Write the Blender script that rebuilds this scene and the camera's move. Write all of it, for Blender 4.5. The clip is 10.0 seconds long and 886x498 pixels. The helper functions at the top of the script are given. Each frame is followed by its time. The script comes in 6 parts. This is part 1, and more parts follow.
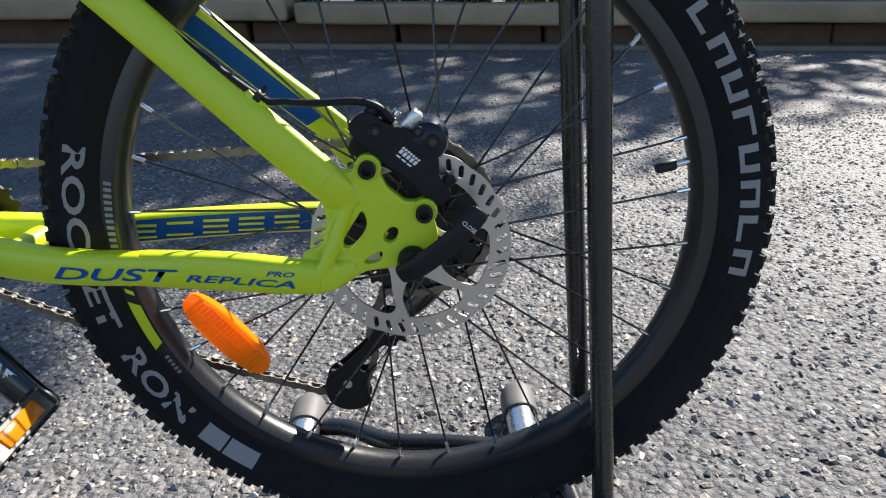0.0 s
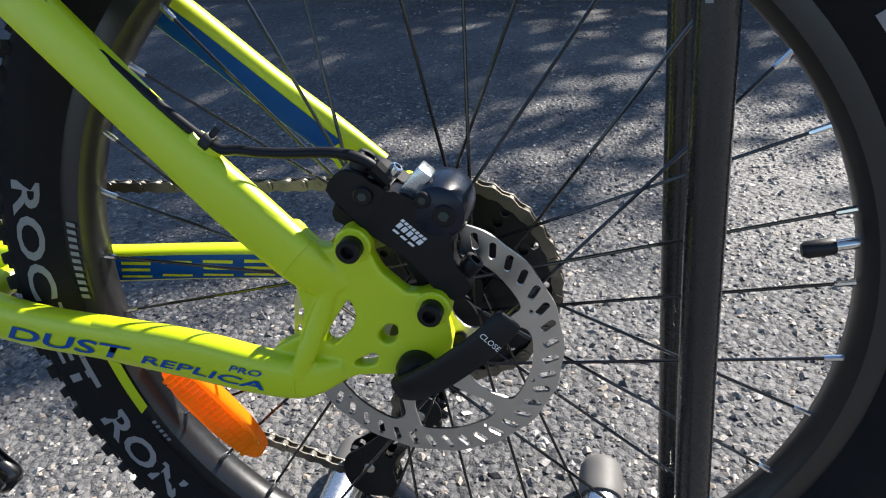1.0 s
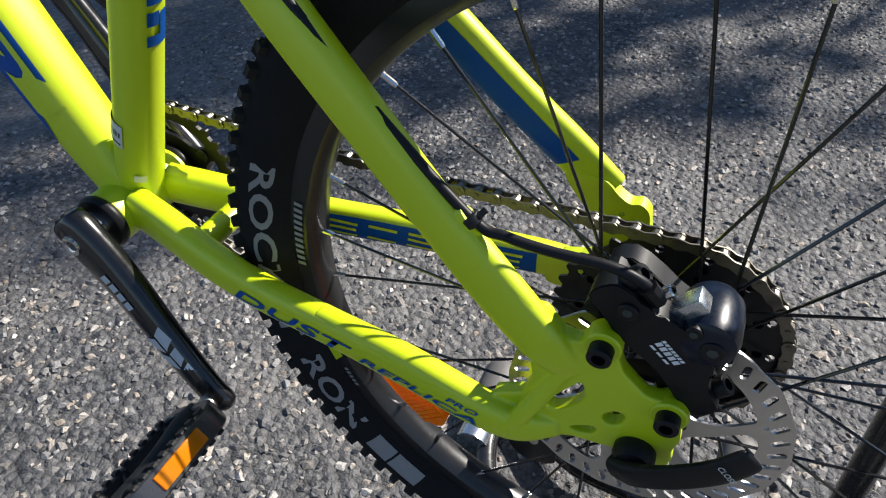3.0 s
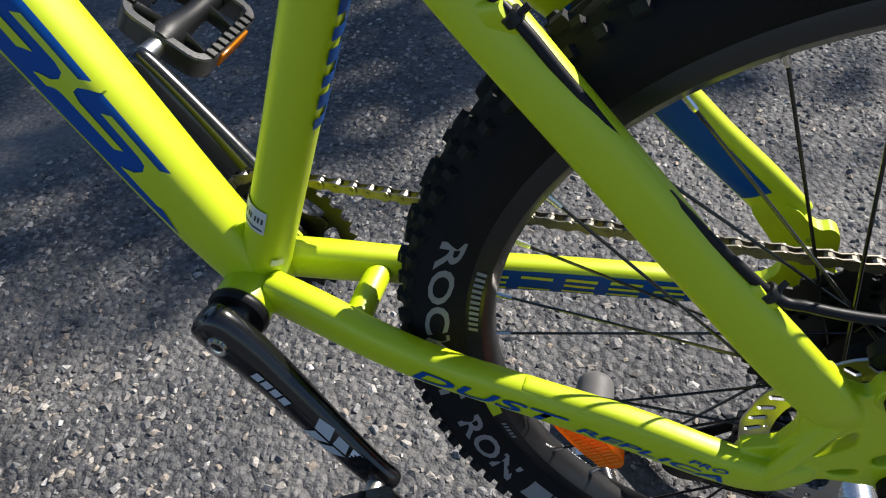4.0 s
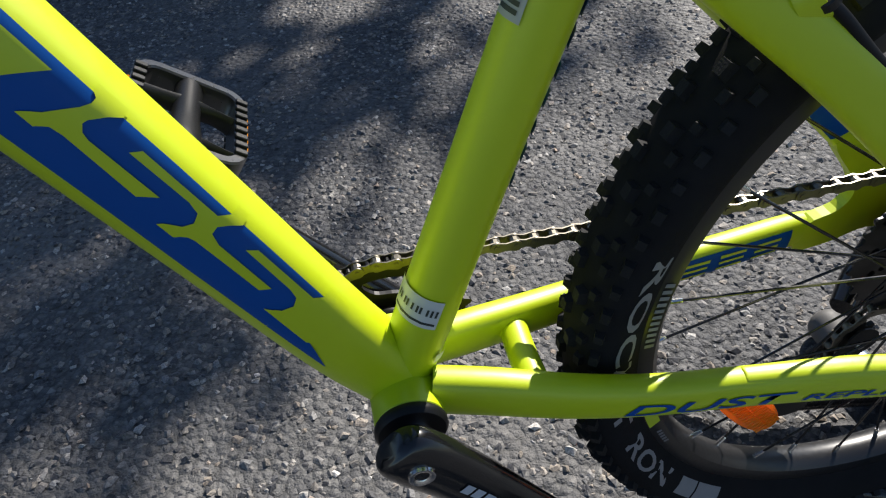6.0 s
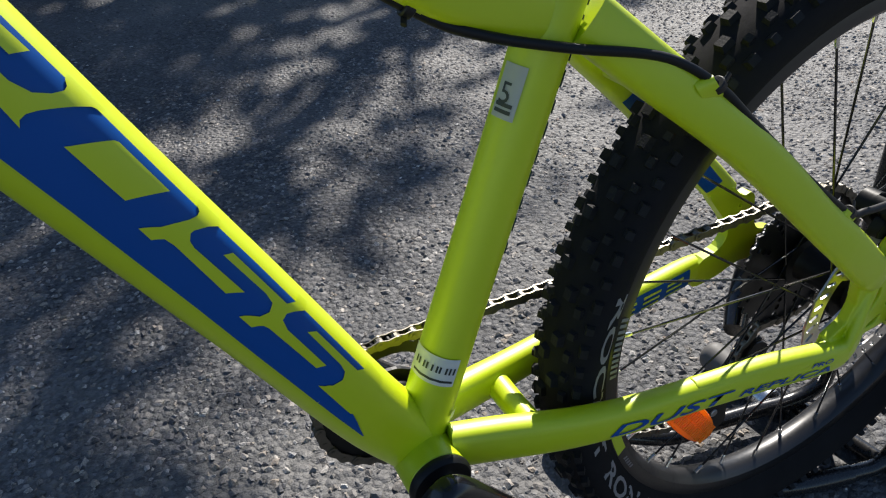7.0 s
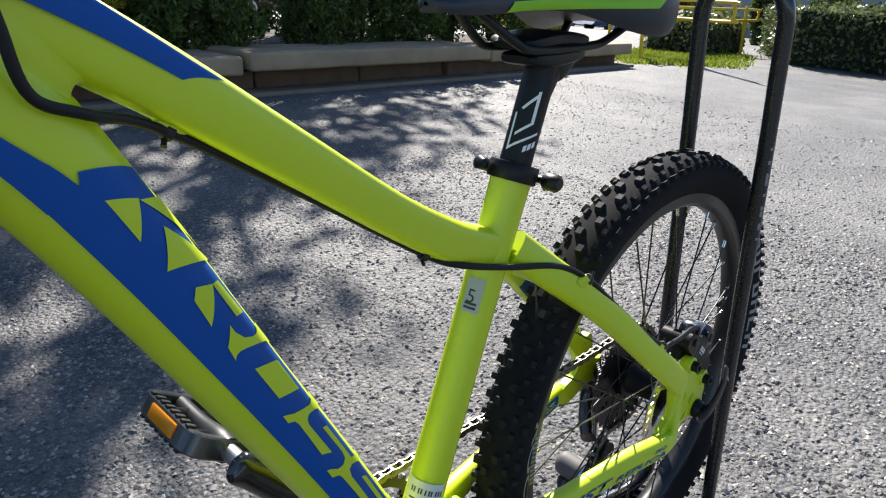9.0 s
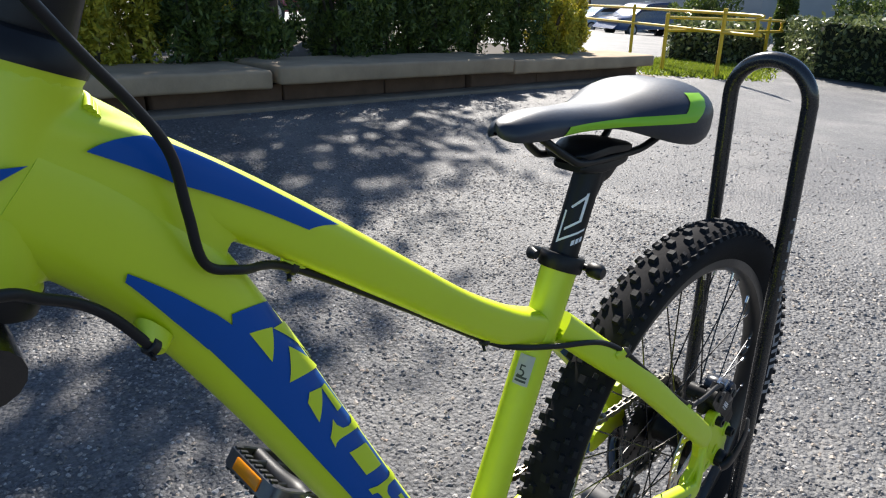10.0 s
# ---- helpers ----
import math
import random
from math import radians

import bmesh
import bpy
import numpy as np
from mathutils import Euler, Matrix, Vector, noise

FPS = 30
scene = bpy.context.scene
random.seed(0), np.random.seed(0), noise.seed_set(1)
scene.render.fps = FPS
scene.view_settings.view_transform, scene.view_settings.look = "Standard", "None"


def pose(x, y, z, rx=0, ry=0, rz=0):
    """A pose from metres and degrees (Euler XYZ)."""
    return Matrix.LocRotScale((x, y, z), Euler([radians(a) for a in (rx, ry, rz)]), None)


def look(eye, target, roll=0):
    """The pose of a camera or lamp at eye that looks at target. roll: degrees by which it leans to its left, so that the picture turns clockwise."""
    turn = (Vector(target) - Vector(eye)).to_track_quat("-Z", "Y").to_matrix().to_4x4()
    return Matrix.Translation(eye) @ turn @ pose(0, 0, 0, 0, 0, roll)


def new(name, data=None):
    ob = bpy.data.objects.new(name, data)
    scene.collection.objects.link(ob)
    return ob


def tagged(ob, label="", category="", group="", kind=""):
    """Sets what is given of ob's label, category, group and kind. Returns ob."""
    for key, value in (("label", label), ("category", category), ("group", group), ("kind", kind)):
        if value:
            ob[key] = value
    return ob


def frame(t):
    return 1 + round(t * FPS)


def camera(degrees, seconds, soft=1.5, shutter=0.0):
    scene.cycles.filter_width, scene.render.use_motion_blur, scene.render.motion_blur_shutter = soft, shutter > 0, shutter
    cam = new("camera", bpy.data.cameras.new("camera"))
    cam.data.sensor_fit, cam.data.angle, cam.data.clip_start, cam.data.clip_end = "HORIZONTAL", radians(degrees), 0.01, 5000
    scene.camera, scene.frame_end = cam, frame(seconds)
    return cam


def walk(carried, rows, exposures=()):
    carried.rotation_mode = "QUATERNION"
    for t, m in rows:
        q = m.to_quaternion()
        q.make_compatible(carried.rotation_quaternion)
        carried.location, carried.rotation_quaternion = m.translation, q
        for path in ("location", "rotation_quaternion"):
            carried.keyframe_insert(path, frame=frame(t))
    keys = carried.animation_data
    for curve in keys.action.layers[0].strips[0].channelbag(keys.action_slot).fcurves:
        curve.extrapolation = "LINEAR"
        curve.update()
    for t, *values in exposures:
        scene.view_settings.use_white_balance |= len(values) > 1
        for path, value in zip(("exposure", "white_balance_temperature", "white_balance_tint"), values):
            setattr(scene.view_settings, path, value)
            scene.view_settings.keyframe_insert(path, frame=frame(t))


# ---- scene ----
cam = camera(66.0, 10.0, soft=1.15)
PATH = [
    (0, (0.028, -0.555, 0.513), (0.018, 1.31, -0.211), -3.4),
    (0.5, (0.059, -0.481, 0.521), (-0.154, 1.344, -0.268), -3.7),
    (1, (0.094, -0.372, 0.532), (-0.333, 1.395, -0.302), -4.9),
    (1.5, (0.115, -0.308, 0.566), (-0.55, 1.276, -0.457), -5.5),
    (2, (0.105, -0.284, 0.606), (-0.54, 1.178, -0.597), -4.2),
    (2.5, (0.067, -0.286, 0.638), (-0.633, 1.076, -0.649), -4.2),
    (3, (-0.002, -0.307, 0.65), (-0.643, 1.069, -0.653), -1.5),
    (3.2, (-0.041, -0.314, 0.655), (-0.65, 1.069, -0.655), -2.1),
    (4.3, (-0.21, -0.301, 0.692), (-0.574, 1.094, -0.695), -3.4),
    (4.5, (-0.223, -0.295, 0.697), (-0.553, 1.095, -0.704), -3.0),
    (5, (-0.265, -0.292, 0.698), (-0.526, 1.091, -0.723), -2.8),
    (5.2, (-0.293, -0.292, 0.69), (-0.525, 1.099, -0.729), -4.5),
    (6.3, (-0.452, -0.269, 0.678), (-0.021, 1.223, -0.582), -4.1),
    (6.5, (-0.468, -0.277, 0.68), (0.076, 1.231, -0.516), -2.9),
    (7, (-0.521, -0.31, 0.706), (0.172, 1.208, -0.396), -4.7),
    (7.5, (-0.574, -0.317, 0.731), (0.357, 1.147, -0.263), -3.9),
    (8, (-0.628, -0.331, 0.762), (0.52, 1.042, -0.132), -3.0),
    (8.5, (-0.671, -0.337, 0.781), (0.588, 0.981, -0.042), -1.9),
    (9, (-0.713, -0.354, 0.827), (0.583, 0.959, 0.056), -0.4),
    (9.5, (-0.753, -0.357, 0.862), (0.56, 0.95, 0.109), -1.1),
    (10, (-0.767, -0.355, 0.923), (0.497, 0.99, 0.153), 0.1),
]
EXPOSURES = [(0.0, 1.4), (1.0, 1.35), (2.5, 1.0), (4.5, 0.7), (6.5, 0.6), (7.0, 0.75), (8.0, 0.9), (9.0, 1.28), (9.5, 1.34), (10.0, 1.2)]
walk(cam, [(t, look(eye, target, roll)) for t, eye, target, roll in PATH], EXPOSURES)

# ---- light ----
SUN_WAY = Vector((0.50, 0.56, 0.66)).normalized()  # towards the sun
sky_world = bpy.data.worlds.new("sky")
scene.world = sky_world
sky_world.use_nodes = True
_n = sky_world.node_tree.nodes
_sky = _n.new("ShaderNodeTexSky")
_sky.sky_type = "NISHITA"
_sky.sun_disc = False
_sky.ozone_density, _sky.dust_density = 4.0, 0.4
_sky.sun_elevation = math.asin(SUN_WAY.z)
_sky.sun_rotation = math.atan2(SUN_WAY.x, SUN_WAY.y)
_n["Background"].inputs["Strength"].default_value = 0.075
sky_world.node_tree.links.new(_sky.outputs[0], _n["Background"].inputs["Color"])
sun_data = bpy.data.lights.new("sun", "SUN")
sun_data.energy, sun_data.angle, sun_data.color = 5.0, radians(0.6), (1.0, 0.94, 0.86)
sun = new("sun", sun_data)
sun.matrix_world = look(SUN_WAY * 30, (0, 0, 0))


# ---- materials ----
def material(name, colour, rough=0.5, metal=0.0, coat=0.0, noise_scale=0.0, noise_amount=0.25, bump=0.0, bump_scale=200.0,
             transmission=0.0, emission=0.0, specular=0.5, second=None):
    m = bpy.data.materials.new(name)
    m.use_nodes = True
    nt = m.node_tree
    b = nt.nodes["Principled BSDF"]
    b.inputs["Base Color"].default_value = (*colour, 1)
    b.inputs["Roughness"].default_value = rough
    b.inputs["Metallic"].default_value = metal
    b.inputs["Coat Weight"].default_value = coat
    b.inputs["Coat Roughness"].default_value = 0.08
    b.inputs["Specular IOR Level"].default_value = specular
    b.inputs["Transmission Weight"].default_value = transmission
    if emission:
        b.inputs["Emission Color"].default_value = (*colour, 1)
        b.inputs["Emission Strength"].default_value = emission
    co = nt.nodes.new("ShaderNodeTexCoord")
    if noise_scale:
        big = nt.nodes.new("ShaderNodeTexNoise")
        big.inputs["Scale"].default_value = noise_scale
        big.inputs["Detail"].default_value = 6
        nt.links.new(co.outputs["Object"], big.inputs["Vector"])
        ramp = nt.nodes.new("ShaderNodeMix")
        ramp.data_type = "RGBA"
        ramp.inputs["A"].default_value = (*[c * (1 - noise_amount) for c in colour], 1)
        ramp.inputs["B"].default_value = (*(second or [min(1, c * (1 + noise_amount)) for c in colour]), 1)
        nt.links.new(big.outputs["Fac"], ramp.inputs["Factor"])
        nt.links.new(ramp.outputs["Result"], b.inputs["Base Color"])
        mr = nt.nodes.new("ShaderNodeMapRange")
        mr.inputs["To Min"].default_value, mr.inputs["To Max"].default_value = max(0, rough - 0.08), min(1, rough + 0.1)
        fine = nt.nodes.new("ShaderNodeTexNoise")
        fine.inputs["Scale"].default_value = noise_scale * 9
        nt.links.new(co.outputs["Object"], fine.inputs["Vector"])
        nt.links.new(fine.outputs["Fac"], mr.inputs["Value"])
        nt.links.new(mr.outputs["Result"], b.inputs["Roughness"])
    if bump:
        g = nt.nodes.new("ShaderNodeTexNoise")
        g.inputs["Scale"].default_value = bump_scale
        g.inputs["Detail"].default_value = 4
        nt.links.new(co.outputs["Object"], g.inputs["Vector"])
        bn = nt.nodes.new("ShaderNodeBump")
        bn.inputs["Strength"].default_value = bump
        bn.inputs["Distance"].default_value = 0.002
        nt.links.new(g.outputs["Fac"], bn.inputs["Height"])
        nt.links.new(bn.outputs["Normal"], b.inputs["Normal"])
    return m


LIME = material("lime_paint", (0.53, 0.65, 0.001), 0.46, coat=0.35, specular=0.6, noise_scale=14, noise_amount=0.03, bump=0.02, bump_scale=900)
LIME.node_tree.nodes["Principled BSDF"].inputs["Coat Roughness"].default_value = 0.34
BLUE = material("blue_decal", (0.0, 0.070, 0.32), 0.45, coat=0.04, specular=0.2, noise_scale=30, noise_amount=0.06)
RUBBER = material("tyre_rubber", (0.015, 0.015, 0.0165), 0.7, specular=0.2, noise_scale=45, noise_amount=0.35, bump=0.25, bump_scale=700)
SIDEWALL = material("tyre_sidewall_rubber", (0.016, 0.0155, 0.0165), 0.85, specular=0.08, noise_scale=25, noise_amount=0.3, bump=0.12, bump_scale=1500)
RIMBLACK = material("black_anodised_rim", (0.011, 0.011, 0.012), 0.34, metal=0.0, specular=0.6, noise_scale=30, noise_amount=0.2)
BLACK = material("black_gloss_paint", (0.006, 0.006, 0.007), 0.22, coat=0.4, noise_scale=20, noise_amount=0.3)
SATIN = material("black_satin_aluminium", (0.007, 0.007, 0.008), 0.42, metal=0.0, specular=0.28, noise_scale=60, noise_amount=0.3, bump=0.03, bump_scale=1200)
PEDALCAGE = material("glossy_pedal_resin", (0.024, 0.024, 0.027), 0.3, specular=0.7, coat=0.5, noise_scale=60, noise_amount=0.3, bump=0.08, bump_scale=900)
PLASTIC = material("black_plastic", (0.009, 0.009, 0.0095), 0.45, specular=0.4, noise_scale=60, noise_amount=0.3, bump=0.1, bump_scale=900)
HOSE = material("black_hose", (0.009, 0.009, 0.011), 0.45, specular=0.25, noise_scale=60, noise_amount=0.2)
STEEL = material("brushed_steel", (0.56, 0.55, 0.53), 0.33, metal=1.0, noise_scale=60, noise_amount=0.12, bump=0.06, bump_scale=1500)
CHROME = material("bright_nickel", (0.75, 0.74, 0.72), 0.16, metal=1.0, noise_scale=80, noise_amount=0.08)
CHAINSTEEL = material("chain_steel", (0.20, 0.185, 0.155), 0.42, metal=1.0, noise_scale=120, noise_amount=0.3)
COGSTEEL = material("dark_cassette_steel", (0.035, 0.035, 0.038), 0.34, metal=0.8, noise_scale=80, noise_amount=0.3)
GREYPRINT = material("grey_print", (0.24, 0.24, 0.25), 0.6, noise_scale=90, noise_amount=0.15)
CRANKPRINT = material("pale_grey_print", (0.48, 0.50, 0.53), 0.45, noise_scale=90, noise_amount=0.06)
WHITEPRINT = material("white_print", (0.78, 0.78, 0.78), 0.5, noise_scale=90, noise_amount=0.06)
SILVERPRINT = material("silver_sticker", (0.42, 0.43, 0.40), 0.4, noise_scale=90, noise_amount=0.08)
STICKER = material("pale_sticker", (0.62, 0.64, 0.60), 0.4, noise_scale=90, noise_amount=0.05)
DARKPRINT = material("dark_print", (0.03, 0.04, 0.035), 0.5)
STANDBLACK = material("worn_black_stand_paint", (0.014, 0.014, 0.015), 0.26, coat=0.3, noise_scale=35, noise_amount=0.4, bump=0.05, bump_scale=300)
DOME = material("dark_blue_gloss_housing", (0.003, 0.007, 0.018), 0.3, metal=0.0, coat=0.12, specular=0.3, noise_scale=60, noise_amount=0.2)
CAPGREY = material("grey_rubber_cap", (0.11, 0.105, 0.10), 0.6, noise_scale=40, noise_amount=0.25, bump=0.05)
ZINC = material("galvanised_tube", (0.56, 0.58, 0.60), 0.26, metal=0.95, noise_scale=40, noise_amount=0.2)
SADDLE = material("saddle_cover", (0.007, 0.011, 0.021), 0.43, specular=0.6, noise_scale=40, noise_amount=0.2, bump=0.1, bump_scale=1500)
SADDLEGREEN = material("saddle_green_panel", (0.24, 0.52, 0.01), 0.4, noise_scale=40, noise_amount=0.08)
PLANTERSTONE = material("weathered_concrete", (0.33, 0.24, 0.15), 0.85, noise_scale=6, noise_amount=0.45, bump=0.6, bump_scale=60)
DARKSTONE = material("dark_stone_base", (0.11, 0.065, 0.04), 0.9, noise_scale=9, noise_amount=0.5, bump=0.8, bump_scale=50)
KERBSTONE = material("sandy_kerb", (0.18, 0.14, 0.10), 0.9, noise_scale=5, noise_amount=0.5, bump=0.7, bump_scale=60)
YELLOW = material("yellow_rail_paint", (0.66, 0.44, 0.02), 0.35, noise_scale=12, noise_amount=0.15)
SOIL = material("planter_soil", (0.05, 0.038, 0.025), 0.95, noise_scale=12, noise_amount=0.5, bump=0.8, bump_scale=40)


def asphalt_material():
    m = bpy.data.materials.new("worn_asphalt")
    m.use_nodes = True
    nt = m.node_tree
    b = nt.nodes["Principled BSDF"]
    co = nt.nodes.new("ShaderNodeTexCoord")

    def voronoi(scale, feature="F1"):
        v = nt.nodes.new("ShaderNodeTexVoronoi")
        v.inputs["Scale"].default_value = scale
        v.feature = feature
        nt.links.new(co.outputs["Object"], v.inputs["Vector"])
        return v

    def noise_tex(scale, detail=5):
        v = nt.nodes.new("ShaderNodeTexNoise")
        v.inputs["Scale"].default_value = scale
        v.inputs["Detail"].default_value = detail
        nt.links.new(co.outputs["Object"], v.inputs["Vector"])
        return v

    def ramp(source, *stops):
        r = nt.nodes.new("ShaderNodeValToRGB")
        while len(r.color_ramp.elements) < len(stops):
            r.color_ramp.elements.new(0.5)
        for e, (p, c) in zip(r.color_ramp.elements, stops):
            e.position, e.color = p, (*c, 1)
        nt.links.new(source, r.inputs["Fac"])
        return r.outputs["Color"]

    def mix(a, c, factor, blend="MIX"):
        x = nt.nodes.new("ShaderNodeMix")
        x.data_type, x.blend_type = "RGBA", blend
        for key, s in (("A", a), ("B", c), ("Factor", factor)):
            if isinstance(s, (int, float)):
                x.inputs[key].default_value = s
            elif isinstance(s, tuple):
                x.inputs[key].default_value = (*s, 1)
            else:
                nt.links.new(s, x.inputs[key])
        return x.outputs["Result"]

    stones = voronoi(95)
    stones_small = voronoi(210)
    tone = ramp(stones.outputs["Color"], (0.0, (0.044, 0.046, 0.054)), (0.42, (0.10, 0.102, 0.11)), (0.75, (0.18, 0.177, 0.178)), (1.0, (0.36, 0.345, 0.33)))
    tone2 = ramp(stones_small.outputs["Color"], (0.0, (0.034, 0.036, 0.042)), (0.7, (0.12, 0.121, 0.125)), (1.0, (0.27, 0.26, 0.25)))
    grain = mix(tone, tone2, ramp(noise_tex(60).outputs["Fac"], (0.42, (0, 0, 0)), (0.58, (1, 1, 1))))
    gaps = ramp(stones.outputs["Distance"], (0.0, (1, 1, 1)), (0.55, (0.8, 0.8, 0.8)), (0.95, (0.30, 0.30, 0.30)))
    grain = mix(grain, gaps, 0.85, "MULTIPLY")
    dust = ramp(noise_tex(2.6, 8).outputs["Fac"], (0.44, (0, 0, 0)), (0.72, (1, 1, 1)))
    col = mix(grain, (0.22, 0.212, 0.205), mix((0, 0, 0), (0.55, 0.55, 0.55), dust))
    stain = ramp(noise_tex(0.7, 6).outputs["Fac"], (0.35, (0.66, 0.66, 0.68)), (0.62, (1.05, 1.04, 1.0)))
    col = mix(col, stain, 1.0, "MULTIPLY")
    nt.links.new(col, b.inputs["Base Color"])
    b.inputs["Roughness"].default_value = 0.6
    b.inputs["Specular IOR Level"].default_value = 0.45
    inv = nt.nodes.new("ShaderNodeMath")
    inv.operation = "SUBTRACT"
    inv.inputs[0].default_value = 1.0
    nt.links.new(stones.outputs["Distance"], inv.inputs[1])
    inv2 = nt.nodes.new("ShaderNodeMath")
    inv2.operation = "MULTIPLY_ADD"
    inv2.inputs[1].default_value = 0.5
    nt.links.new(noise_tex(330).outputs["Fac"], inv2.inputs[0])
    nt.links.new(inv.outputs[0], inv2.inputs[2])
    bump = nt.nodes.new("ShaderNodeBump")
    bump.inputs["Strength"].default_value = 0.9
    bump.inputs["Distance"].default_value = 0.006
    nt.links.new(inv2.outputs[0], bump.inputs["Height"])
    nt.links.new(bump.outputs["Normal"], b.inputs["Normal"])
    return m


ASPHALT = asphalt_material()


def island_material(name, low, high, rough=0.6, translucent=0.0):
    """One colour per loose piece."""
    m = bpy.data.materials.new(name)
    m.use_nodes = True
    nt = m.node_tree
    b = nt.nodes["Principled BSDF"]
    geo = nt.nodes.new("ShaderNodeNewGeometry")
    x = nt.nodes.new("ShaderNodeMix")
    x.data_type = "RGBA"
    x.inputs["A"].default_value, x.inputs["B"].default_value = (*low, 1), (*high, 1)
    nt.links.new(geo.outputs["Random Per Island"], x.inputs["Factor"])
    nt.links.new(x.outputs["Result"], b.inputs["Base Color"])
    b.inputs["Roughness"].default_value = rough
    if translucent:
        tr = nt.nodes.new("ShaderNodeBsdfTranslucent")
        nt.links.new(x.outputs["Result"], tr.inputs["Color"])
        ms = nt.nodes.new("ShaderNodeMixShader")
        ms.inputs[0].default_value = translucent
        nt.links.new(b.outputs[0], ms.inputs[1])
        nt.links.new(tr.outputs[0], ms.inputs[2])
        nt.links.new(ms.outputs[0], nt.nodes["Material Output"].inputs["Surface"])
    return m


def stone_material(name, stops, rough):
    """Stones: one colour of a ramp for each, with grain and fine relief."""
    m = bpy.data.materials.new(name)
    m.use_nodes = True
    nt = m.node_tree
    b = nt.nodes["Principled BSDF"]
    geo = nt.nodes.new("ShaderNodeNewGeometry")
    r = nt.nodes.new("ShaderNodeValToRGB")
    while len(r.color_ramp.elements) < len(stops):
        r.color_ramp.elements.new(0.5)
    for e, (p, c) in zip(r.color_ramp.elements, stops):
        e.position, e.color = p, (*c, 1)
    nt.links.new(geo.outputs["Random Per Island"], r.inputs["Fac"])
    co = nt.nodes.new("ShaderNodeTexCoord")
    g = nt.nodes.new("ShaderNodeTexNoise")
    g.inputs["Scale"].default_value, g.inputs["Detail"].default_value = 420, 5
    nt.links.new(co.outputs["Object"], g.inputs["Vector"])
    k = nt.nodes.new("ShaderNodeMapRange")
    k.inputs["From Min"].default_value, k.inputs["From Max"].default_value = 0.3, 0.7
    k.inputs["To Min"].default_value, k.inputs["To Max"].default_value = 0.55, 1.35
    nt.links.new(g.outputs["Fac"], k.inputs["Value"])
    x = nt.nodes.new("ShaderNodeVectorMath")
    x.operation = "SCALE"
    nt.links.new(r.outputs["Color"], x.inputs[0])
    nt.links.new(k.outputs["Result"], x.inputs["Scale"])
    nt.links.new(x.outputs["Vector"], b.inputs["Base Color"])
    b.inputs["Roughness"].default_value = rough
    b.inputs["Specular IOR Level"].default_value = 0.55
    bp = nt.nodes.new("ShaderNodeBump")
    bp.inputs["Strength"].default_value, bp.inputs["Distance"].default_value = 0.6, 0.0015
    nt.links.new(g.outputs["Fac"], bp.inputs["Height"])
    nt.links.new(bp.outputs["Normal"], b.inputs["Normal"])
    return m


STONES = stone_material("worn_chippings", ((0.0, (0.045, 0.045, 0.05)), (0.3, (0.10, 0.10, 0.107)), (0.5, (0.16, 0.145, 0.13)), (0.68, (0.20, 0.20, 0.205)), (0.82, (0.26, 0.215, 0.17)), (1.0, (0.38, 0.37, 0.355))), 0.6)
STONES_PALE = stone_material("pale_chippings", ((0.0, (0.24, 0.19, 0.145)), (0.4, (0.32, 0.29, 0.25)), (0.7, (0.36, 0.26, 0.19)), (1.0, (0.60, 0.58, 0.55))), 0.55)
LEAF_DARK = island_material("dark_shrub_leaves", (0.022, 0.045, 0.010), (0.15, 0.20, 0.035), 0.55, 0.3)
LEAF_YELLOW = island_material("yellow_shrub_leaves", (0.22, 0.24, 0.02), (0.60, 0.50, 0.05), 0.55, 0.35)
LEAF_HEDGE = island_material("hedge_leaves", (0.03, 0.05, 0.016), (0.20, 0.23, 0.09), 0.42, 0.3)
AMBER = island_material("amber_reflector", (1.0, 0.34, 0.010), (1.0, 0.44, 0.018), 0.12, 0.55)
GRASS = island_material("grass_blades", (0.12, 0.17, 0.01), (0.28, 0.34, 0.03), 0.6, 0.4)


# ---- helpers for meshes ----
def finish(bm, name, mats, smooth=True, angle=40):
    bmesh.ops.recalc_face_normals(bm, faces=bm.faces)
    me = bpy.data.meshes.new(name)
    if smooth:
        for f in bm.faces:
            f.smooth = True
        for e in bm.edges:
            if len(e.link_faces) == 2 and e.calc_face_angle(0) > radians(angle):
                e.smooth = False
    bm.to_mesh(me)
    bm.free()
    for m in mats if isinstance(mats, (list, tuple)) else [mats]:
        me.materials.append(m)
    return me


def part(name, bm, mat, parent=None, label="", smooth=True, angle=40):
    ob = new(name, finish(bm, name, mat, smooth, angle) if isinstance(bm, bmesh.types.BMesh) else bm)
    ob.parent = parent
    if label:
        ob["label"] = label
    return ob


def empty(name, label, category, at=(0, 0, 0), group="", kind=""):
    ob = new(name)
    ob.location = at
    ob.empty_display_size = 0.05
    return tagged(ob, label, category, group, kind)


def spline(pts, n):
    """Catmull-Rom through the points."""
    p = np.array(pts, float)
    p = np.vstack([2 * p[0] - p[1], p, 2 * p[-1] - p[-2]])
    out = []
    k = len(pts) - 1
    for i in range(n + 1):
        u = i / n * k
        j = min(int(u), k - 1)
        t = u - j
        a, b, c, d = p[j:j + 4]
        out.append(0.5 * (2 * b + (c - a) * t + (2 * a - 5 * b + 4 * c - d) * t * t + (3 * b - a - 3 * c + d) * t ** 3))
    return np.array(out)


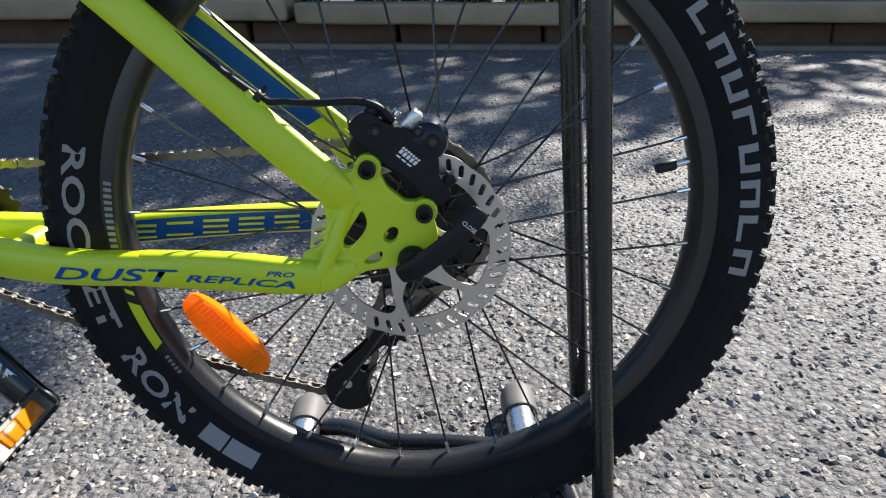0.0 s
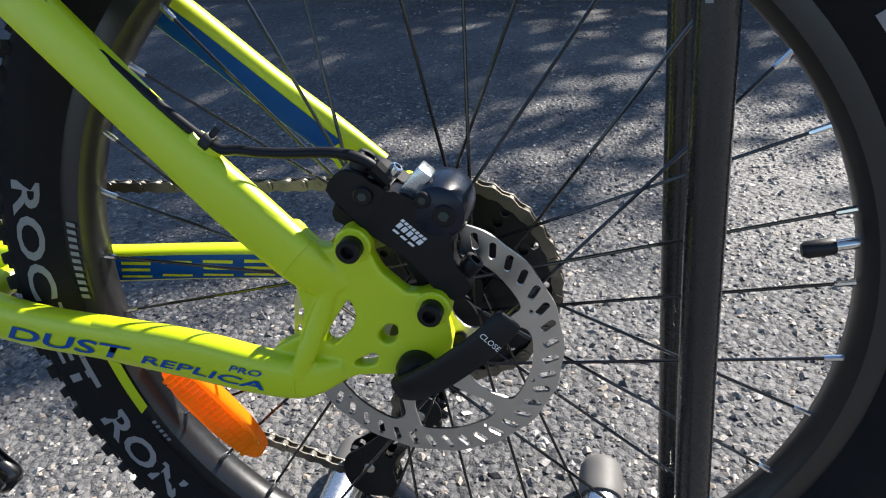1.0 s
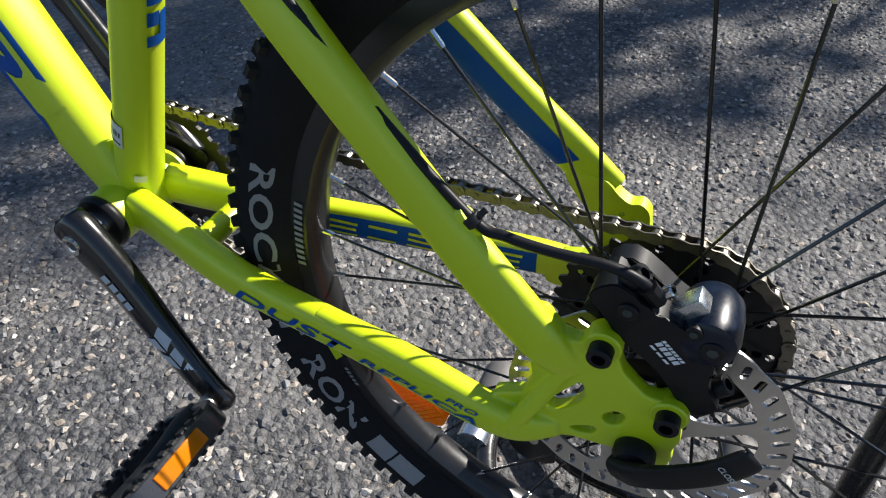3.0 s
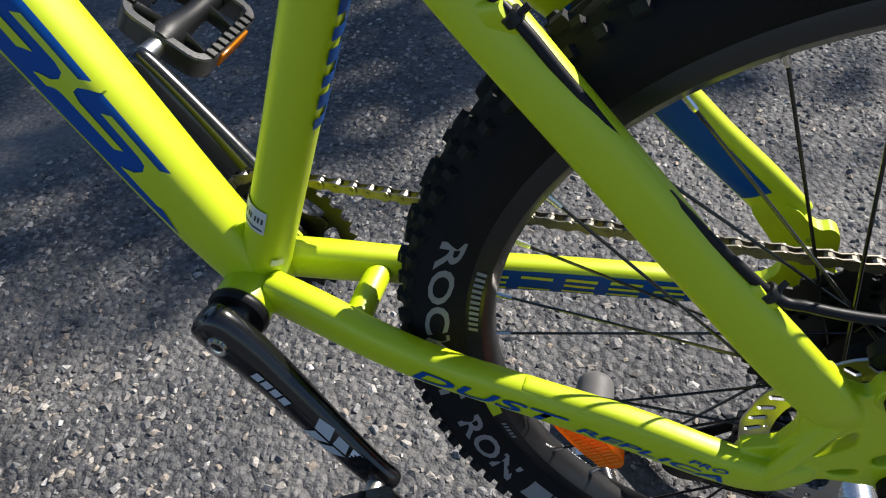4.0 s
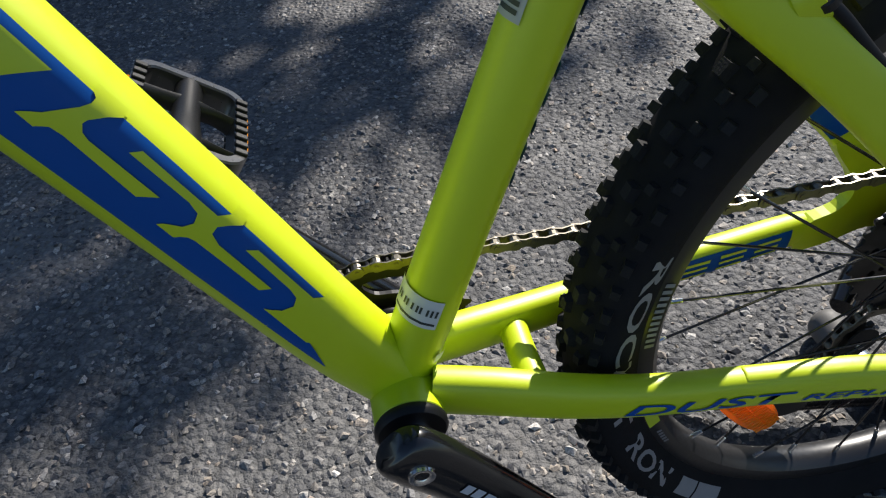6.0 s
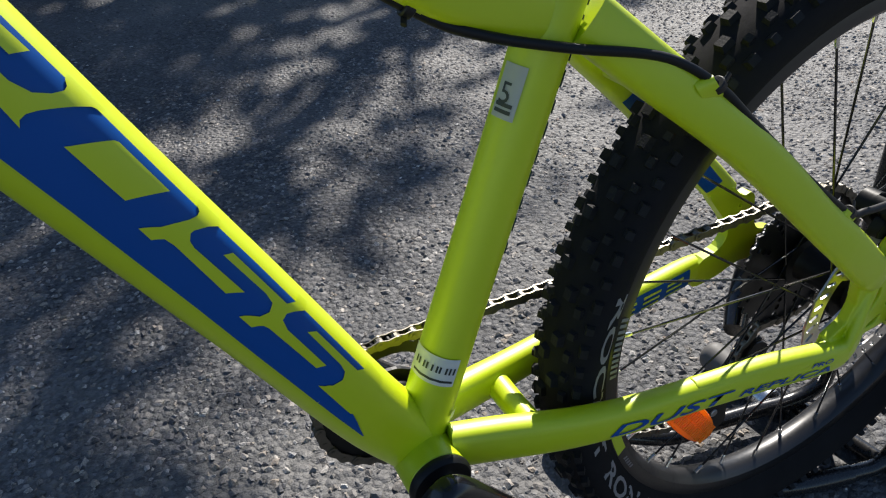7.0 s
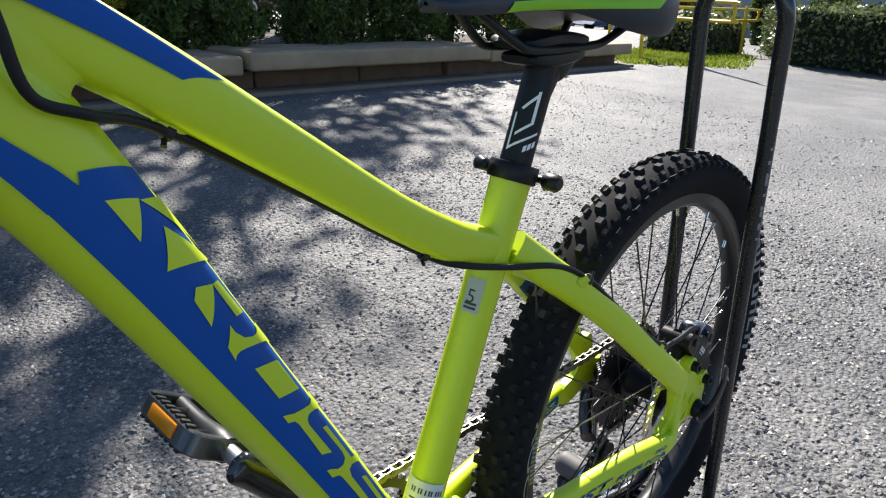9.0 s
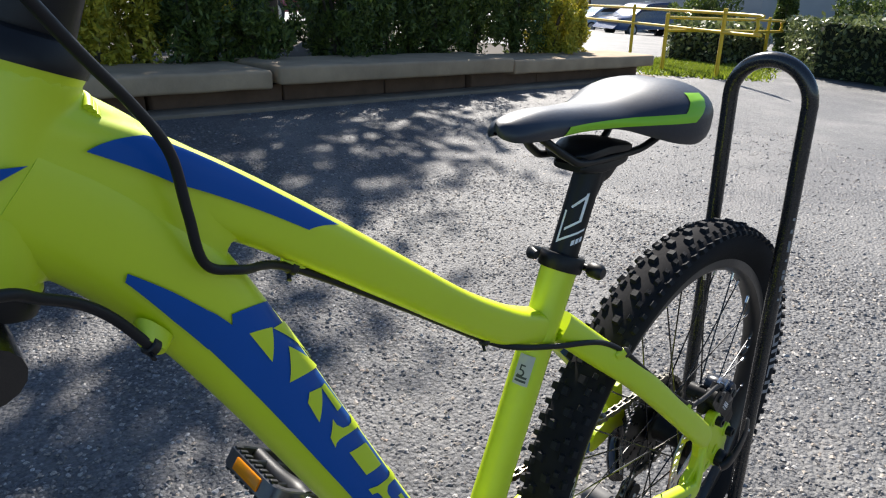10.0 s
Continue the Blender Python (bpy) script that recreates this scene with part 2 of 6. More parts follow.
def sweep(bm, pts, radii, n=24, seg=20, ref=(0, 1, 0), power=2.0, caps=True, straight=False):
    """A tube along the points; radii: one (across ref, across the other way) pair for each point, or one for all."""
    pts = [tuple(p) for p in pts]
    if np.ndim(radii) == 0:
        radii = [(radii, radii)] * len(pts)
    elif np.ndim(radii) == 1:
        radii = [tuple(radii)] * len(pts)
    if straight:
        path, rad = np.array(pts, float), np.array(radii, float)
    else:
        path, rad = spline(pts, n), spline(radii, n)
    tang = np.gradient(path, axis=0)
    ref = np.array(ref, float)
    rings = []
    for p, t, (ra, rb) in zip(path, tang, rad):
        t = t / np.linalg.norm(t)
        b = ref - (ref @ t) * t
        b /= np.linalg.norm(b)
        q = np.cross(t, b)
        ring = []
        for k in range(seg):
            a = 2 * math.pi * k / seg
            c, s = math.cos(a), math.sin(a)
            c, s = math.copysign(abs(c) ** (2 / power), c), math.copysign(abs(s) ** (2 / power), s)
            ring.append(bm.verts.new(p + b * ra * c + q * rb * s))
        rings.append(ring)
    for r0, r1 in zip(rings, rings[1:]):
        for k in range(seg):
            bm.faces.new((r0[k], r0[(k + 1) % seg], r1[(k + 1) % seg], r1[k]))
    if caps:
        bm.faces.new(rings[0])
        bm.faces.new(rings[-1])
    return bm


def tube(pts, radii, **kw):
    return sweep(bmesh.new(), pts, radii, **kw)


def revolve(bm, profile, centre, axis="y", seg=64, closed=False, start=0.0, turn=2 * math.pi):
    """profile: (radius, along) pairs turned about an axis through centre."""
    rings = []
    full = abs(turn - 2 * math.pi) < 1e-6
    count = seg if full else seg + 1
    for i in range(count):
        a = start + turn * i / seg
        c, s = math.cos(a), math.sin(a)
        ring = []
        for r, h in profile:
            v = {"y": (r * c, h, r * s), "z": (r * c, r * s, h), "x": (h, r * c, r * s)}[axis]
            ring.append(bm.verts.new(Vector(v) + Vector(centre)))
        rings.append(ring)
    m = len(profile)
    for i in range(seg):
        r0, r1 = rings[i], rings[(i + 1) % count]
        for k in range(m if closed else m - 1):
            q = (r0[k], r0[(k + 1) % m], r1[(k + 1) % m], r1[k])
            if len({tuple(v.co) for v in q}) == 4:
                bm.faces.new(q)
            else:
                seen = []
                for v in q:
                    if tuple(v.co) not in [tuple(w.co) for w in seen]:
                        seen.append(v)
                if len(seen) == 3:
                    bm.faces.new(seen)
    return bm


def disc(centre, r, y0, y1, bevel=0.0008, seg=32, axis="y", hole=0.0):
    p = [(hole, y0)] if not hole else [(hole, y1), (hole, y0)]
    p = p + [(r - bevel, y0), (r, y0 + bevel * (1 if y1 > y0 else -1)), (r, y1 - bevel * (1 if y1 > y0 else -1)), (r - bevel, y1)]
    p = p + ([(0, y1)] if not hole else [])
    bm = revolve(bmesh.new(), p, centre, axis, seg, closed=bool(hole))
    if not hole:
        bmesh.ops.remove_doubles(bm, verts=bm.verts, dist=1e-6)
    return bm


def box(bm, size, m=None, bevel=0.0, segs=2):
    made = bmesh.ops.create_cube(bm, size=1.0)["verts"]
    bmesh.ops.scale(bm, vec=size, verts=made)
    if bevel:
        edges = list({e for v in made for e in v.link_edges})
        res = bmesh.ops.bevel(bm, geom=edges, offset=bevel, segments=segs, affect="EDGES", profile=0.5)
        made = list({v for f in res["faces"] for v in f.verts} | {v for v in made if v.is_valid})
    if m is not None:
        bmesh.ops.transform(bm, matrix=m, verts=made)
    return bm


def plate(outline, holes, y0, y1, to3=lambda u, v, y: (u, y, v), bevel=0.0):
    """A flat piece with holes: outlines in the plane, given thickness from y0 to y1."""
    bm = bmesh.new()
    edges = []
    for ring in [outline] + list(holes):
        vs = [bm.verts.new((u, v, 0)) for u, v in ring]
        edges += [bm.edges.new((vs[i], vs[(i + 1) % len(vs)])) for i in range(len(vs))]
    bmesh.ops.triangle_fill(bm, use_beauty=True, use_dissolve=False, edges=edges)
    faces = list(bm.faces)
    top = bmesh.ops.extrude_face_region(bm, geom=faces)["geom"]
    moved = [g for g in top if isinstance(g, bmesh.types.BMVert)]
    for v in moved:
        v.co.z = 1.0
    if bevel:
        sharp = [e for e in bm.edges if len(e.link_faces) == 2 and e.calc_face_angle(0) > radians(60) and abs(e.verts[0].co.z - e.verts[1].co.z) < 0.5]
        for v in bm.verts:
            v.co.z *= (y1 - y0) and 1.0
    for v in bm.verts:
        v.co = Vector(to3(v.co.x, v.co.y, y0 + (y1 - y0) * v.co.z))
    return bm


def ring_points(cx, cz, r, n=20, start=0.0, turn=2 * math.pi):
    return [(cx + r * math.cos(start + turn * i / n), cz + r * math.sin(start + turn * i / n)) for i in range(n)]


def smooth_outline(pts, n=6):
    """A closed rounded outline through the points."""
    p = np.array(pts, float)
    k = len(p)
    out = []
    for j in range(k):
        a, b, c, d = p[j - 1], p[j], p[(j + 1) % k], p[(j + 2) % k]
        for i in range(n):
            t = i / n
            out.append(tuple(0.5 * (2 * b + (c - a) * t + (2 * a - 5 * b + 4 * c - d) * t * t + (3 * b - a - 3 * c + d) * t ** 3)))
    return out


def text_mesh(body, size, shear=0.0, width=1.0, spacing=1.0, resolution=3, bold=0.0):
    """Built-in lettering as a flat mesh in x and y, with its left end at 0 and its middle at 0."""
    cu = bpy.data.curves.new("lettering", "FONT")
    cu.body, cu.size, cu.shear, cu.space_character, cu.resolution_u, cu.fill_mode = body, size, shear, spacing, resolution, "BOTH"
    cu.align_x, cu.align_y = "LEFT", "CENTER"
    cu.offset = bold * size
    ob = new("lettering", cu)
    bpy.context.view_layer.update()
    me = bpy.data.meshes.new_from_object(ob.evaluated_get(bpy.context.evaluated_depsgraph_get()))
    bpy.data.objects.remove(ob)
    bpy.data.curves.remove(cu)
    me.materials.clear()
    for v in me.vertices:
        v.co.x *= width
    return me


def mapped(me, fn):
    for v in me.vertices:
        v.co = Vector(fn(v.co.x, v.co.y))
    me.update()
    return me


def decal(name, polys, fn, mat, parent, label="", cuts=0):
    """Flat prints: each polygon in print coordinates is laid on a surface by fn."""
    ob = None
    for poly in polys:
        bm = bmesh.new()
        # degrees against metres: brought to one scale for the triangles
        tall = max(p[1] for p in poly) - min(p[1] for p in poly)
        wide = max(p[0] for p in poly) - min(p[0] for p in poly)
        grow = tall / max(wide, 1e-6) if tall > 1 else 1.0
        bm.faces.new([bm.verts.new((u * grow, v, 0)) for u, v in poly])
        bm.normal_update()
        bmesh.ops.triangulate(bm, faces=bm.faces, quad_method="BEAUTY", ngon_method="EAR_CLIP")
        for _ in range(cuts):
            bmesh.ops.subdivide_edges(bm, edges=bm.edges, cuts=1, use_grid_fill=True)
            bmesh.ops.triangulate(bm, faces=bm.faces)
        for v in bm.verts:
            v.co = Vector(fn(v.co.x / grow, v.co.y))
        ob = part(name, bm, mat, parent, label, angle=70)
    return ob


# ---- ground ----
def ground_z(x, y):
    """Level round the bicycle, falling away to +x, and a gentle ramp up to the planter."""
    d = x - 1.2
    near = -0.055 * (0.0 if d < -0.4 else (d + 0.4) ** 2 / 1.6 if d < 0.4 else d)
    b = min(1.0, max(0.0, (y - 1.3) / 2.0))
    b = b * b * (3 - 2 * b)
    return near + (-0.06 * (max(-3.0, x) - 2.9) - 0.03 * min(60.0, max(0.0, x - 10.0)) - near) * b


def build_ground():
    def steps(lo, hi, fine0, fine1, fine, grow):
        v = list(np.arange(fine0, fine1, fine))
        a, d = fine1, fine
        while a < hi:
            v.append(a)
            d *= grow
            a += d
        v.append(hi)
        a, d = fine0 - fine, fine
        while a > lo:
            v.insert(0, a)
            d *= grow
            a -= d
        v.insert(0, lo)
        return v

    xs = steps(-400, 900, -1.6, 2.4, 0.1, 1.25)
    ys = steps(-400, 900, -1.2, 3.6, 0.1, 1.25)
    bm = bmesh.new()
    grid = [[bm.verts.new((x, y, ground_z(x, y))) for x in xs] for y in ys]
    for j in range(len(ys) - 1):
        for i in range(len(xs) - 1):
            bm.faces.new((grid[j][i], grid[j][i + 1], grid[j + 1][i + 1], grid[j + 1][i]))
    return tagged(part("ground", bm, ASPHALT), "worn grey asphalt with exposed stone chippings and dusty patches", "ground", kind="structure")


build_ground()


def build_chippings(name, count, area, lo, hi, seed, mat, label, lift):
    rng = np.random.default_rng(seed)
    base = np.array([(1, 0, 0), (-1, 0, 0), (0, 1, 0), (0, -1, 0), (0, 0, 1), (0, 0, -1), (0.62, 0.62, 0.62), (-0.62, -0.62, 0.62)])
    tri = np.array([(0, 6, 4), (6, 2, 4), (0, 2, 6), (2, 1, 4), (1, 7, 4), (7, 3, 4), (1, 3, 7), (3, 0, 4)])
    x, y = rng.uniform(area[0], area[1], count), rng.uniform(area[2], area[3], count)
    keep = np.array([noise.noise((a * 3.1, b * 3.1, seed)) for a, b in zip(x, y)]) + rng.uniform(-0.7, 0.5, count) > -0.35
    x, y = x[keep], y[keep]
    n = len(x)
    g = np.array([ground_z(a, b) for a, b in zip(x, y)])
    s = lo + (hi - lo) * rng.random(n) ** 2.2
    a, flat, st = rng.uniform(0, 6.28, n), rng.uniform(0.35, 0.75, n), rng.uniform(0.7, 1.35, n)
    p = base[None] * rng.uniform(0.7, 1.2, (n, 8, 1)) + rng.normal(0, 0.1, (n, 8, 3))
    px, py, pz = p[..., 0] * st[:, None], p[..., 1], p[..., 2]
    ca, sa = np.cos(a)[:, None], np.sin(a)[:, None]
    vx = x[:, None] + s[:, None] * (px * ca - py * sa)
    vy = y[:, None] + s[:, None] * (px * sa + py * ca)
    vz = g[:, None] + s[:, None] * flat[:, None] * (pz + lift)
    verts = np.stack([vx, vy, vz], -1).reshape(-1, 3)
    faces = (tri[None] + 8 * np.arange(n)[:, None, None]).reshape(-1, 3)
    me = bpy.data.meshes.new(name)
    me.from_pydata(verts.tolist(), [], faces.tolist())
    me.materials.append(mat)
    tagged(new(name, me), label, "gravel", kind="stuff")


build_chippings("loose_chippings", 52000, (-1.15, 1.7, -0.45, 1.9), 0.0028, 0.0072, 4, STONES, "worn grey stone chippings bedded in the asphalt", 0.15)
build_chippings("loose_chippings", 26000, (-1.3, 4.2, -0.5, 3.9), 0.0035, 0.0085, 5, STONES, "worn grey stone chippings bedded in the asphalt", 0.1)
build_chippings("pale_chippings", 3800, (-1.15, 2.2, -0.45, 2.4), 0.0022, 0.0062, 6, STONES_PALE, "scattered pale and sandy stone chippings", 0.4)


# ---- rear wheel ----
A = Vector((0, 0, 0.32))
bicycle = empty("bicycle", "lime-green and blue hardtail mountain bike standing in a black rack", "bicycle")

TYRE_PROFILE = [(0.2545, -0.0125), (0.2620, -0.0190), (0.2705, -0.0245), (0.2800, -0.0275), (0.2885, -0.0270), (0.2950, -0.0230),
                (0.2998, -0.0150), (0.3020, 0.0), (0.2998, 0.0150), (0.2950, 0.0230), (0.2885, 0.0270), (0.2800, 0.0275), (0.2705, 0.0245),
                (0.2620, 0.0190), (0.2545, 0.0125)]


def build_tyre(centre, name="tyre"):
    t = part(name, revolve(bmesh.new(), TYRE_PROFILE + [(0.2535, 0.0)], centre, "y", 128, closed=True), SIDEWALL, bicycle, "black rubber tyre")
    bm = bmesh.new()
    rng = random.Random(3)
    knobs = []
    count = 100
    for i in range(count):
        a = 2 * math.pi * i / count
        pair = i % 2
        for y, r, sx, sy, h, tilt in ((-0.0060 if pair else 0.0060, 0.3013, 0.0104, 0.0090, 0.0050, 0),
                                      (-0.0155, 0.2988, 0.0088 if pair else 0.0068, 0.0062, 0.0046, 0.45),
                                      (0.0155, 0.2988, 0.0068 if pair else 0.0088, 0.0062, 0.0046, -0.45),
                                      (-0.0238, 0.2933, 0.0095 if pair else 0.0070, 0.0068, 0.0056, 0.95),
                                      (0.0238, 0.2933, 0.0070 if pair else 0.0095, 0.0068, 0.0056, -0.95)):
            knobs.append((a + (math.pi / count if abs(y) > 0.01 and abs(y) < 0.02 else 0), y, r, sx, sy, h, tilt))
    verts, faces = [], []
    for a, y, r, sx, sy, h, tilt in knobs:
        m = Matrix.Translation(centre) @ Matrix.Rotation(-a, 4, "Y") @ Matrix.Translation((r, y, 0)) @ Matrix.Rotation(-tilt, 4, "Z")
        off = len(verts)
        k = rng.uniform(0.92, 1.05)
        for px, f in ((-0.0012, 1.0), (h * k, 0.78)):
            for py, pz in ((-1, -1), (1, -1), (1, 1), (-1, 1)):
                verts.append(m @ Vector((px, py * sy / 2 * f, pz * sx / 2 * f)))
        for q in ((4, 5, 6, 7), (0, 1, 5, 4), (1, 2, 6, 5), (2, 3, 7, 6), (3, 0, 4, 7)):
            faces.append(tuple(off + v for v in q))
    me = bpy.data.meshes.new("tread")
    me.from_pydata([tuple(v) for v in verts], [], faces)
    me.materials.append(RUBBER)
    tread = part("tread", me, RUBBER, t, "rows of small rubber tread knobs")
    tread["kind"] = "stuff"
    return t


def build_rim(centre, nipple_start):
    prof = [(0.2395, -0.008), (0.2385, 0.0), (0.2395, 0.008), (0.245, 0.0135), (0.2575, 0.0145), (0.2595, 0.0135), (0.2595, 0.0112), (0.2500, 0.0105),
            (0.2500, -0.0105), (0.2595, -0.0112), (0.2595, -0.0135), (0.2575, -0.0145), (0.245, -0.0135)]
    rim = part("rim", revolve(bmesh.new(), prof, centre, "y", 96, closed=True), RIMBLACK, bicycle, "black anodised double-wall rim")
    c = Vector(centre)
    spoke_shapes = {}
    for i in range(32):
        a = nipple_start + i * 2 * math.pi / 32
        side = 1 if i % 2 else -1
        lead = 1 if (i // 2) % 2 else -1
        ha = a + lead * radians(62)
        hub_r, hub_y = (0.0225, 0.019) if side > 0 else (0.029, -0.031)
        p0 = c + Vector((hub_r * math.cos(ha), hub_y * 1.0, hub_r * math.sin(ha)))
        p1 = c + Vector((0.2405 * math.cos(a), side * 0.0025, 0.2405 * math.sin(a)))
        way = (p1 - p0).normalized()
        part("spoke", tube([p0, p1], 0.00105, straight=True, seg=8, ref=(0.3, 0.9, 0.2), caps=False), BLACK, rim)
        n0 = p1 - way * 0.0125
        bm = tube([n0, n0 + way * 0.0018, n0 + way * 0.0095, n0 + way * 0.0125], [(0.0015, 0.0015), (0.0019, 0.0019), (0.0019, 0.0019), (0.0026, 0.0026)],
                  straight=True, seg=8, ref=(0.3, 0.9, 0.2))
        part("nipple", bm, CHROME, rim, "silver spoke nipple" if i == 0 else "")
    return rim


NIPPLE = radians(38.2)
rear_tyre = build_tyre(A)
rear_rim = build_rim(A, NIPPLE)


def on_wheel(a, r, y=0.0):
    return A + Vector((r * math.cos(a), y, r * math.sin(a)))


# hub shell, flanges, axle ends
hub_prof = [(0.0065, -0.0670), (0.0105, -0.0665), (0.0115, -0.0600), (0.0215, -0.0480), (0.0235, -0.0465), (0.0235, -0.0430), (0.022, -0.0415), (0.022, -0.0375),
            (0.0315, -0.0345), (0.0315, -0.0300), (0.0205, -0.0270), (0.0165, -0.018), (0.0165, 0.008), (0.019, 0.0145), (0.0250, 0.0165), (0.0250, 0.0205),
            (0.018, 0.0225), (0.0155, 0.030), (0.0155, 0.060), (0.0100, 0.064), (0.0065, 0.067)]
hub = part("hub", revolve(bmesh.new(), hub_prof, A, "y", 40), SATIN, bicycle, "black wheel hub")

# valve
va = math.atan2(0.361 - 0.32, 0.219)
vb = bmesh.new()
sweep(vb, [on_wheel(va, 0.242), on_wheel(va, 0.232), on_wheel(va, 0.224)], [(0.0033, 0.0033)] * 3, straight=True, seg=12)
valve = part("valve", vb, CHROME, rear_rim, "brass valve stem")
sweep_bm = tube([on_wheel(va, 0.2275), on_wheel(va, 0.226), on_wheel(va, 0.213), on_wheel(va, 0.2105)], [(0.0042, 0.0042), (0.0050, 0.0050), (0.0050, 0.0050), (0.0035, 0.0035)], straight=True, seg=14)
part("valve_cap", sweep_bm, PLASTIC, rear_rim, "black plastic valve cap")


# ---- frame ----
BB = Vector((-0.413, 0.0, 0.330))
ST_TOP = Vector((-0.2850, -0.0030, 0.6630))
ST_WAY = (ST_TOP - BB).normalized()


def frame_tube(name, pts, radii, label="", **kw):
    return part(name, tube(pts, radii, **kw), LIME, bicycle, label)


DT_PATH = [(-0.4165, 0, 0.3400), (-0.4445, 0, 0.3858), (-0.4912, 0, 0.4780), (-0.5468, 0, 0.5856), (-0.5968, 0, 0.6829), (-0.6377, 0, 0.7552), (-0.6722, 0, 0.8004), (-0.7083, 0, 0.8328)]
DT_RAD = [(0.0208, 0.0229), (0.0218, 0.0244), (0.0234, 0.0255), (0.0244, 0.0272), (0.0255, 0.0296), (0.0260, 0.0322), (0.0260, 0.0343), (0.0250, 0.0364)]
TT_PATH = [(-0.3056, 0, 0.6054), (-0.3419, 0, 0.6183), (-0.3700, 0, 0.6316), (-0.4225, 0, 0.6660), (-0.5016, 0, 0.7248), (-0.5753, 0, 0.7786), (-0.6383, 0, 0.8185), (-0.7060, 0, 0.8519)]
TT_RAD = [(0.0165, 0.0150), (0.0165, 0.0165), (0.0165, 0.0175), (0.0165, 0.0165), (0.0175, 0.0175), (0.019, 0.0190), (0.021, 0.021), (0.023, 0.022)]
down_tube = frame_tube("down_tube", DT_PATH, DT_RAD, n=40, seg=28, power=2.6)
top_tube = frame_tube("top_tube", TT_PATH, TT_RAD, n=40, seg=40, power=3.5)
seat_tube = frame_tube("seat_tube", [BB, BB + ST_WAY * 0.04, BB + ST_WAY * 0.16, ST_TOP - ST_WAY * 0.05, ST_TOP], [(0.0185, 0.0185), (0.0178, 0.0178), (0.0168, 0.0168), (0.0168, 0.0168), (0.0175, 0.0175)], n=24, seg=28)
HT_BOTTOM, HT_TOP = Vector((-0.7279, 0, 0.7878)), Vector((-0.6899, 0, 0.8820))
head_tube = frame_tube("head_tube", [HT_BOTTOM, HT_BOTTOM.lerp(HT_TOP, 0.12), HT_BOTTOM.lerp(HT_TOP, 0.5), HT_BOTTOM.lerp(HT_TOP, 0.9), HT_TOP],
                       [(0.0265, 0.0265), (0.0245, 0.0245), (0.0235, 0.0235), (0.0240, 0.0240), (0.0255, 0.0255)], n=20, seg=28)



def build_gusset():
    """The hydroformed joint behind the head tube, one smooth skin."""
    bm = bmesh.new()
    sweep(bm, [(-0.6110, 0, 0.7773), (-0.6372, 0, 0.7932), (-0.6687, 0, 0.8132), (-0.7054, 0, 0.8371)], [(0.0165, 0.018), (0.022, 0.032), (0.0238, 0.044), (0.024, 0.046)], n=14, seg=28, power=2.6)
    sweep(bm, [(-0.6079, 0, 0.7036), (-0.6377, 0, 0.7552), (-0.6722, 0, 0.8004), (-0.7083, 0, 0.8328)], [(0.0235, 0.0275), (0.0253, 0.0314), (0.0254, 0.0334), (0.0244, 0.0354)], n=20, seg=28, power=2.6)
    sweep(bm, [(-0.5806, 0, 0.7821), (-0.6383, 0, 0.8185), (-0.6696, 0, 0.8363), (-0.7060, 0, 0.8519)], [(0.0180, 0.0182), (0.0215, 0.0215), (0.0230, 0.0225), (0.0236, 0.0224)], n=20, seg=40, power=3.5)
    sweep(bm, [HT_BOTTOM.lerp(HT_TOP, 0.03), HT_BOTTOM.lerp(HT_TOP, 0.12), HT_BOTTOM.lerp(HT_TOP, 0.5), HT_BOTTOM.lerp(HT_TOP, 0.9), HT_BOTTOM.lerp(HT_TOP, 0.98)],
          [(0.0262, 0.0262), (0.0250, 0.0250), (0.0241, 0.0241), (0.0245, 0.0245), (0.0252, 0.0252)], n=20, seg=32)
    ob = part("gusset", bm, LIME, bicycle, "smooth welded joint behind the head tube")
    re = ob.modifiers.new("skin", "REMESH")
    re.mode, re.voxel_size, re.use_smooth_shade = "VOXEL", 0.0019, True
    sm = ob.modifiers.new("soften", "SMOOTH")
    sm.factor, sm.iterations = 0.5, 8
    return ob


gusset = build_gusset()
# rippled weld where the top tube meets the head tube
for k in range(3):
    part("weld_bead", tube([(-0.6715 + 0.0012 * k, -0.0165, 0.8620 - 0.0022 * k), (-0.6690 + 0.0012 * k, -0.008, 0.8655 - 0.0022 * k), (-0.6685 + 0.0012 * k, 0.008, 0.8655 - 0.0022 * k), (-0.6715 + 0.0012 * k, 0.0165, 0.8620 - 0.0022 * k)], 0.0024, n=14, seg=10, ref=(1, 0, 0)), LIME, gusset)
bm = revolve(bmesh.new(), [(0.0165, -0.0365), (0.0205, -0.0365), (0.0215, -0.0355), (0.0215, 0.0355), (0.0205, 0.0365), (0.0165, 0.0365)], BB, "y", 36, closed=True)
bb_shell = part("bottom_bracket_shell", bm, LIME, bicycle)


def stay(name, pts, radii, **kw):
    return frame_tube(name, pts, radii, **kw)


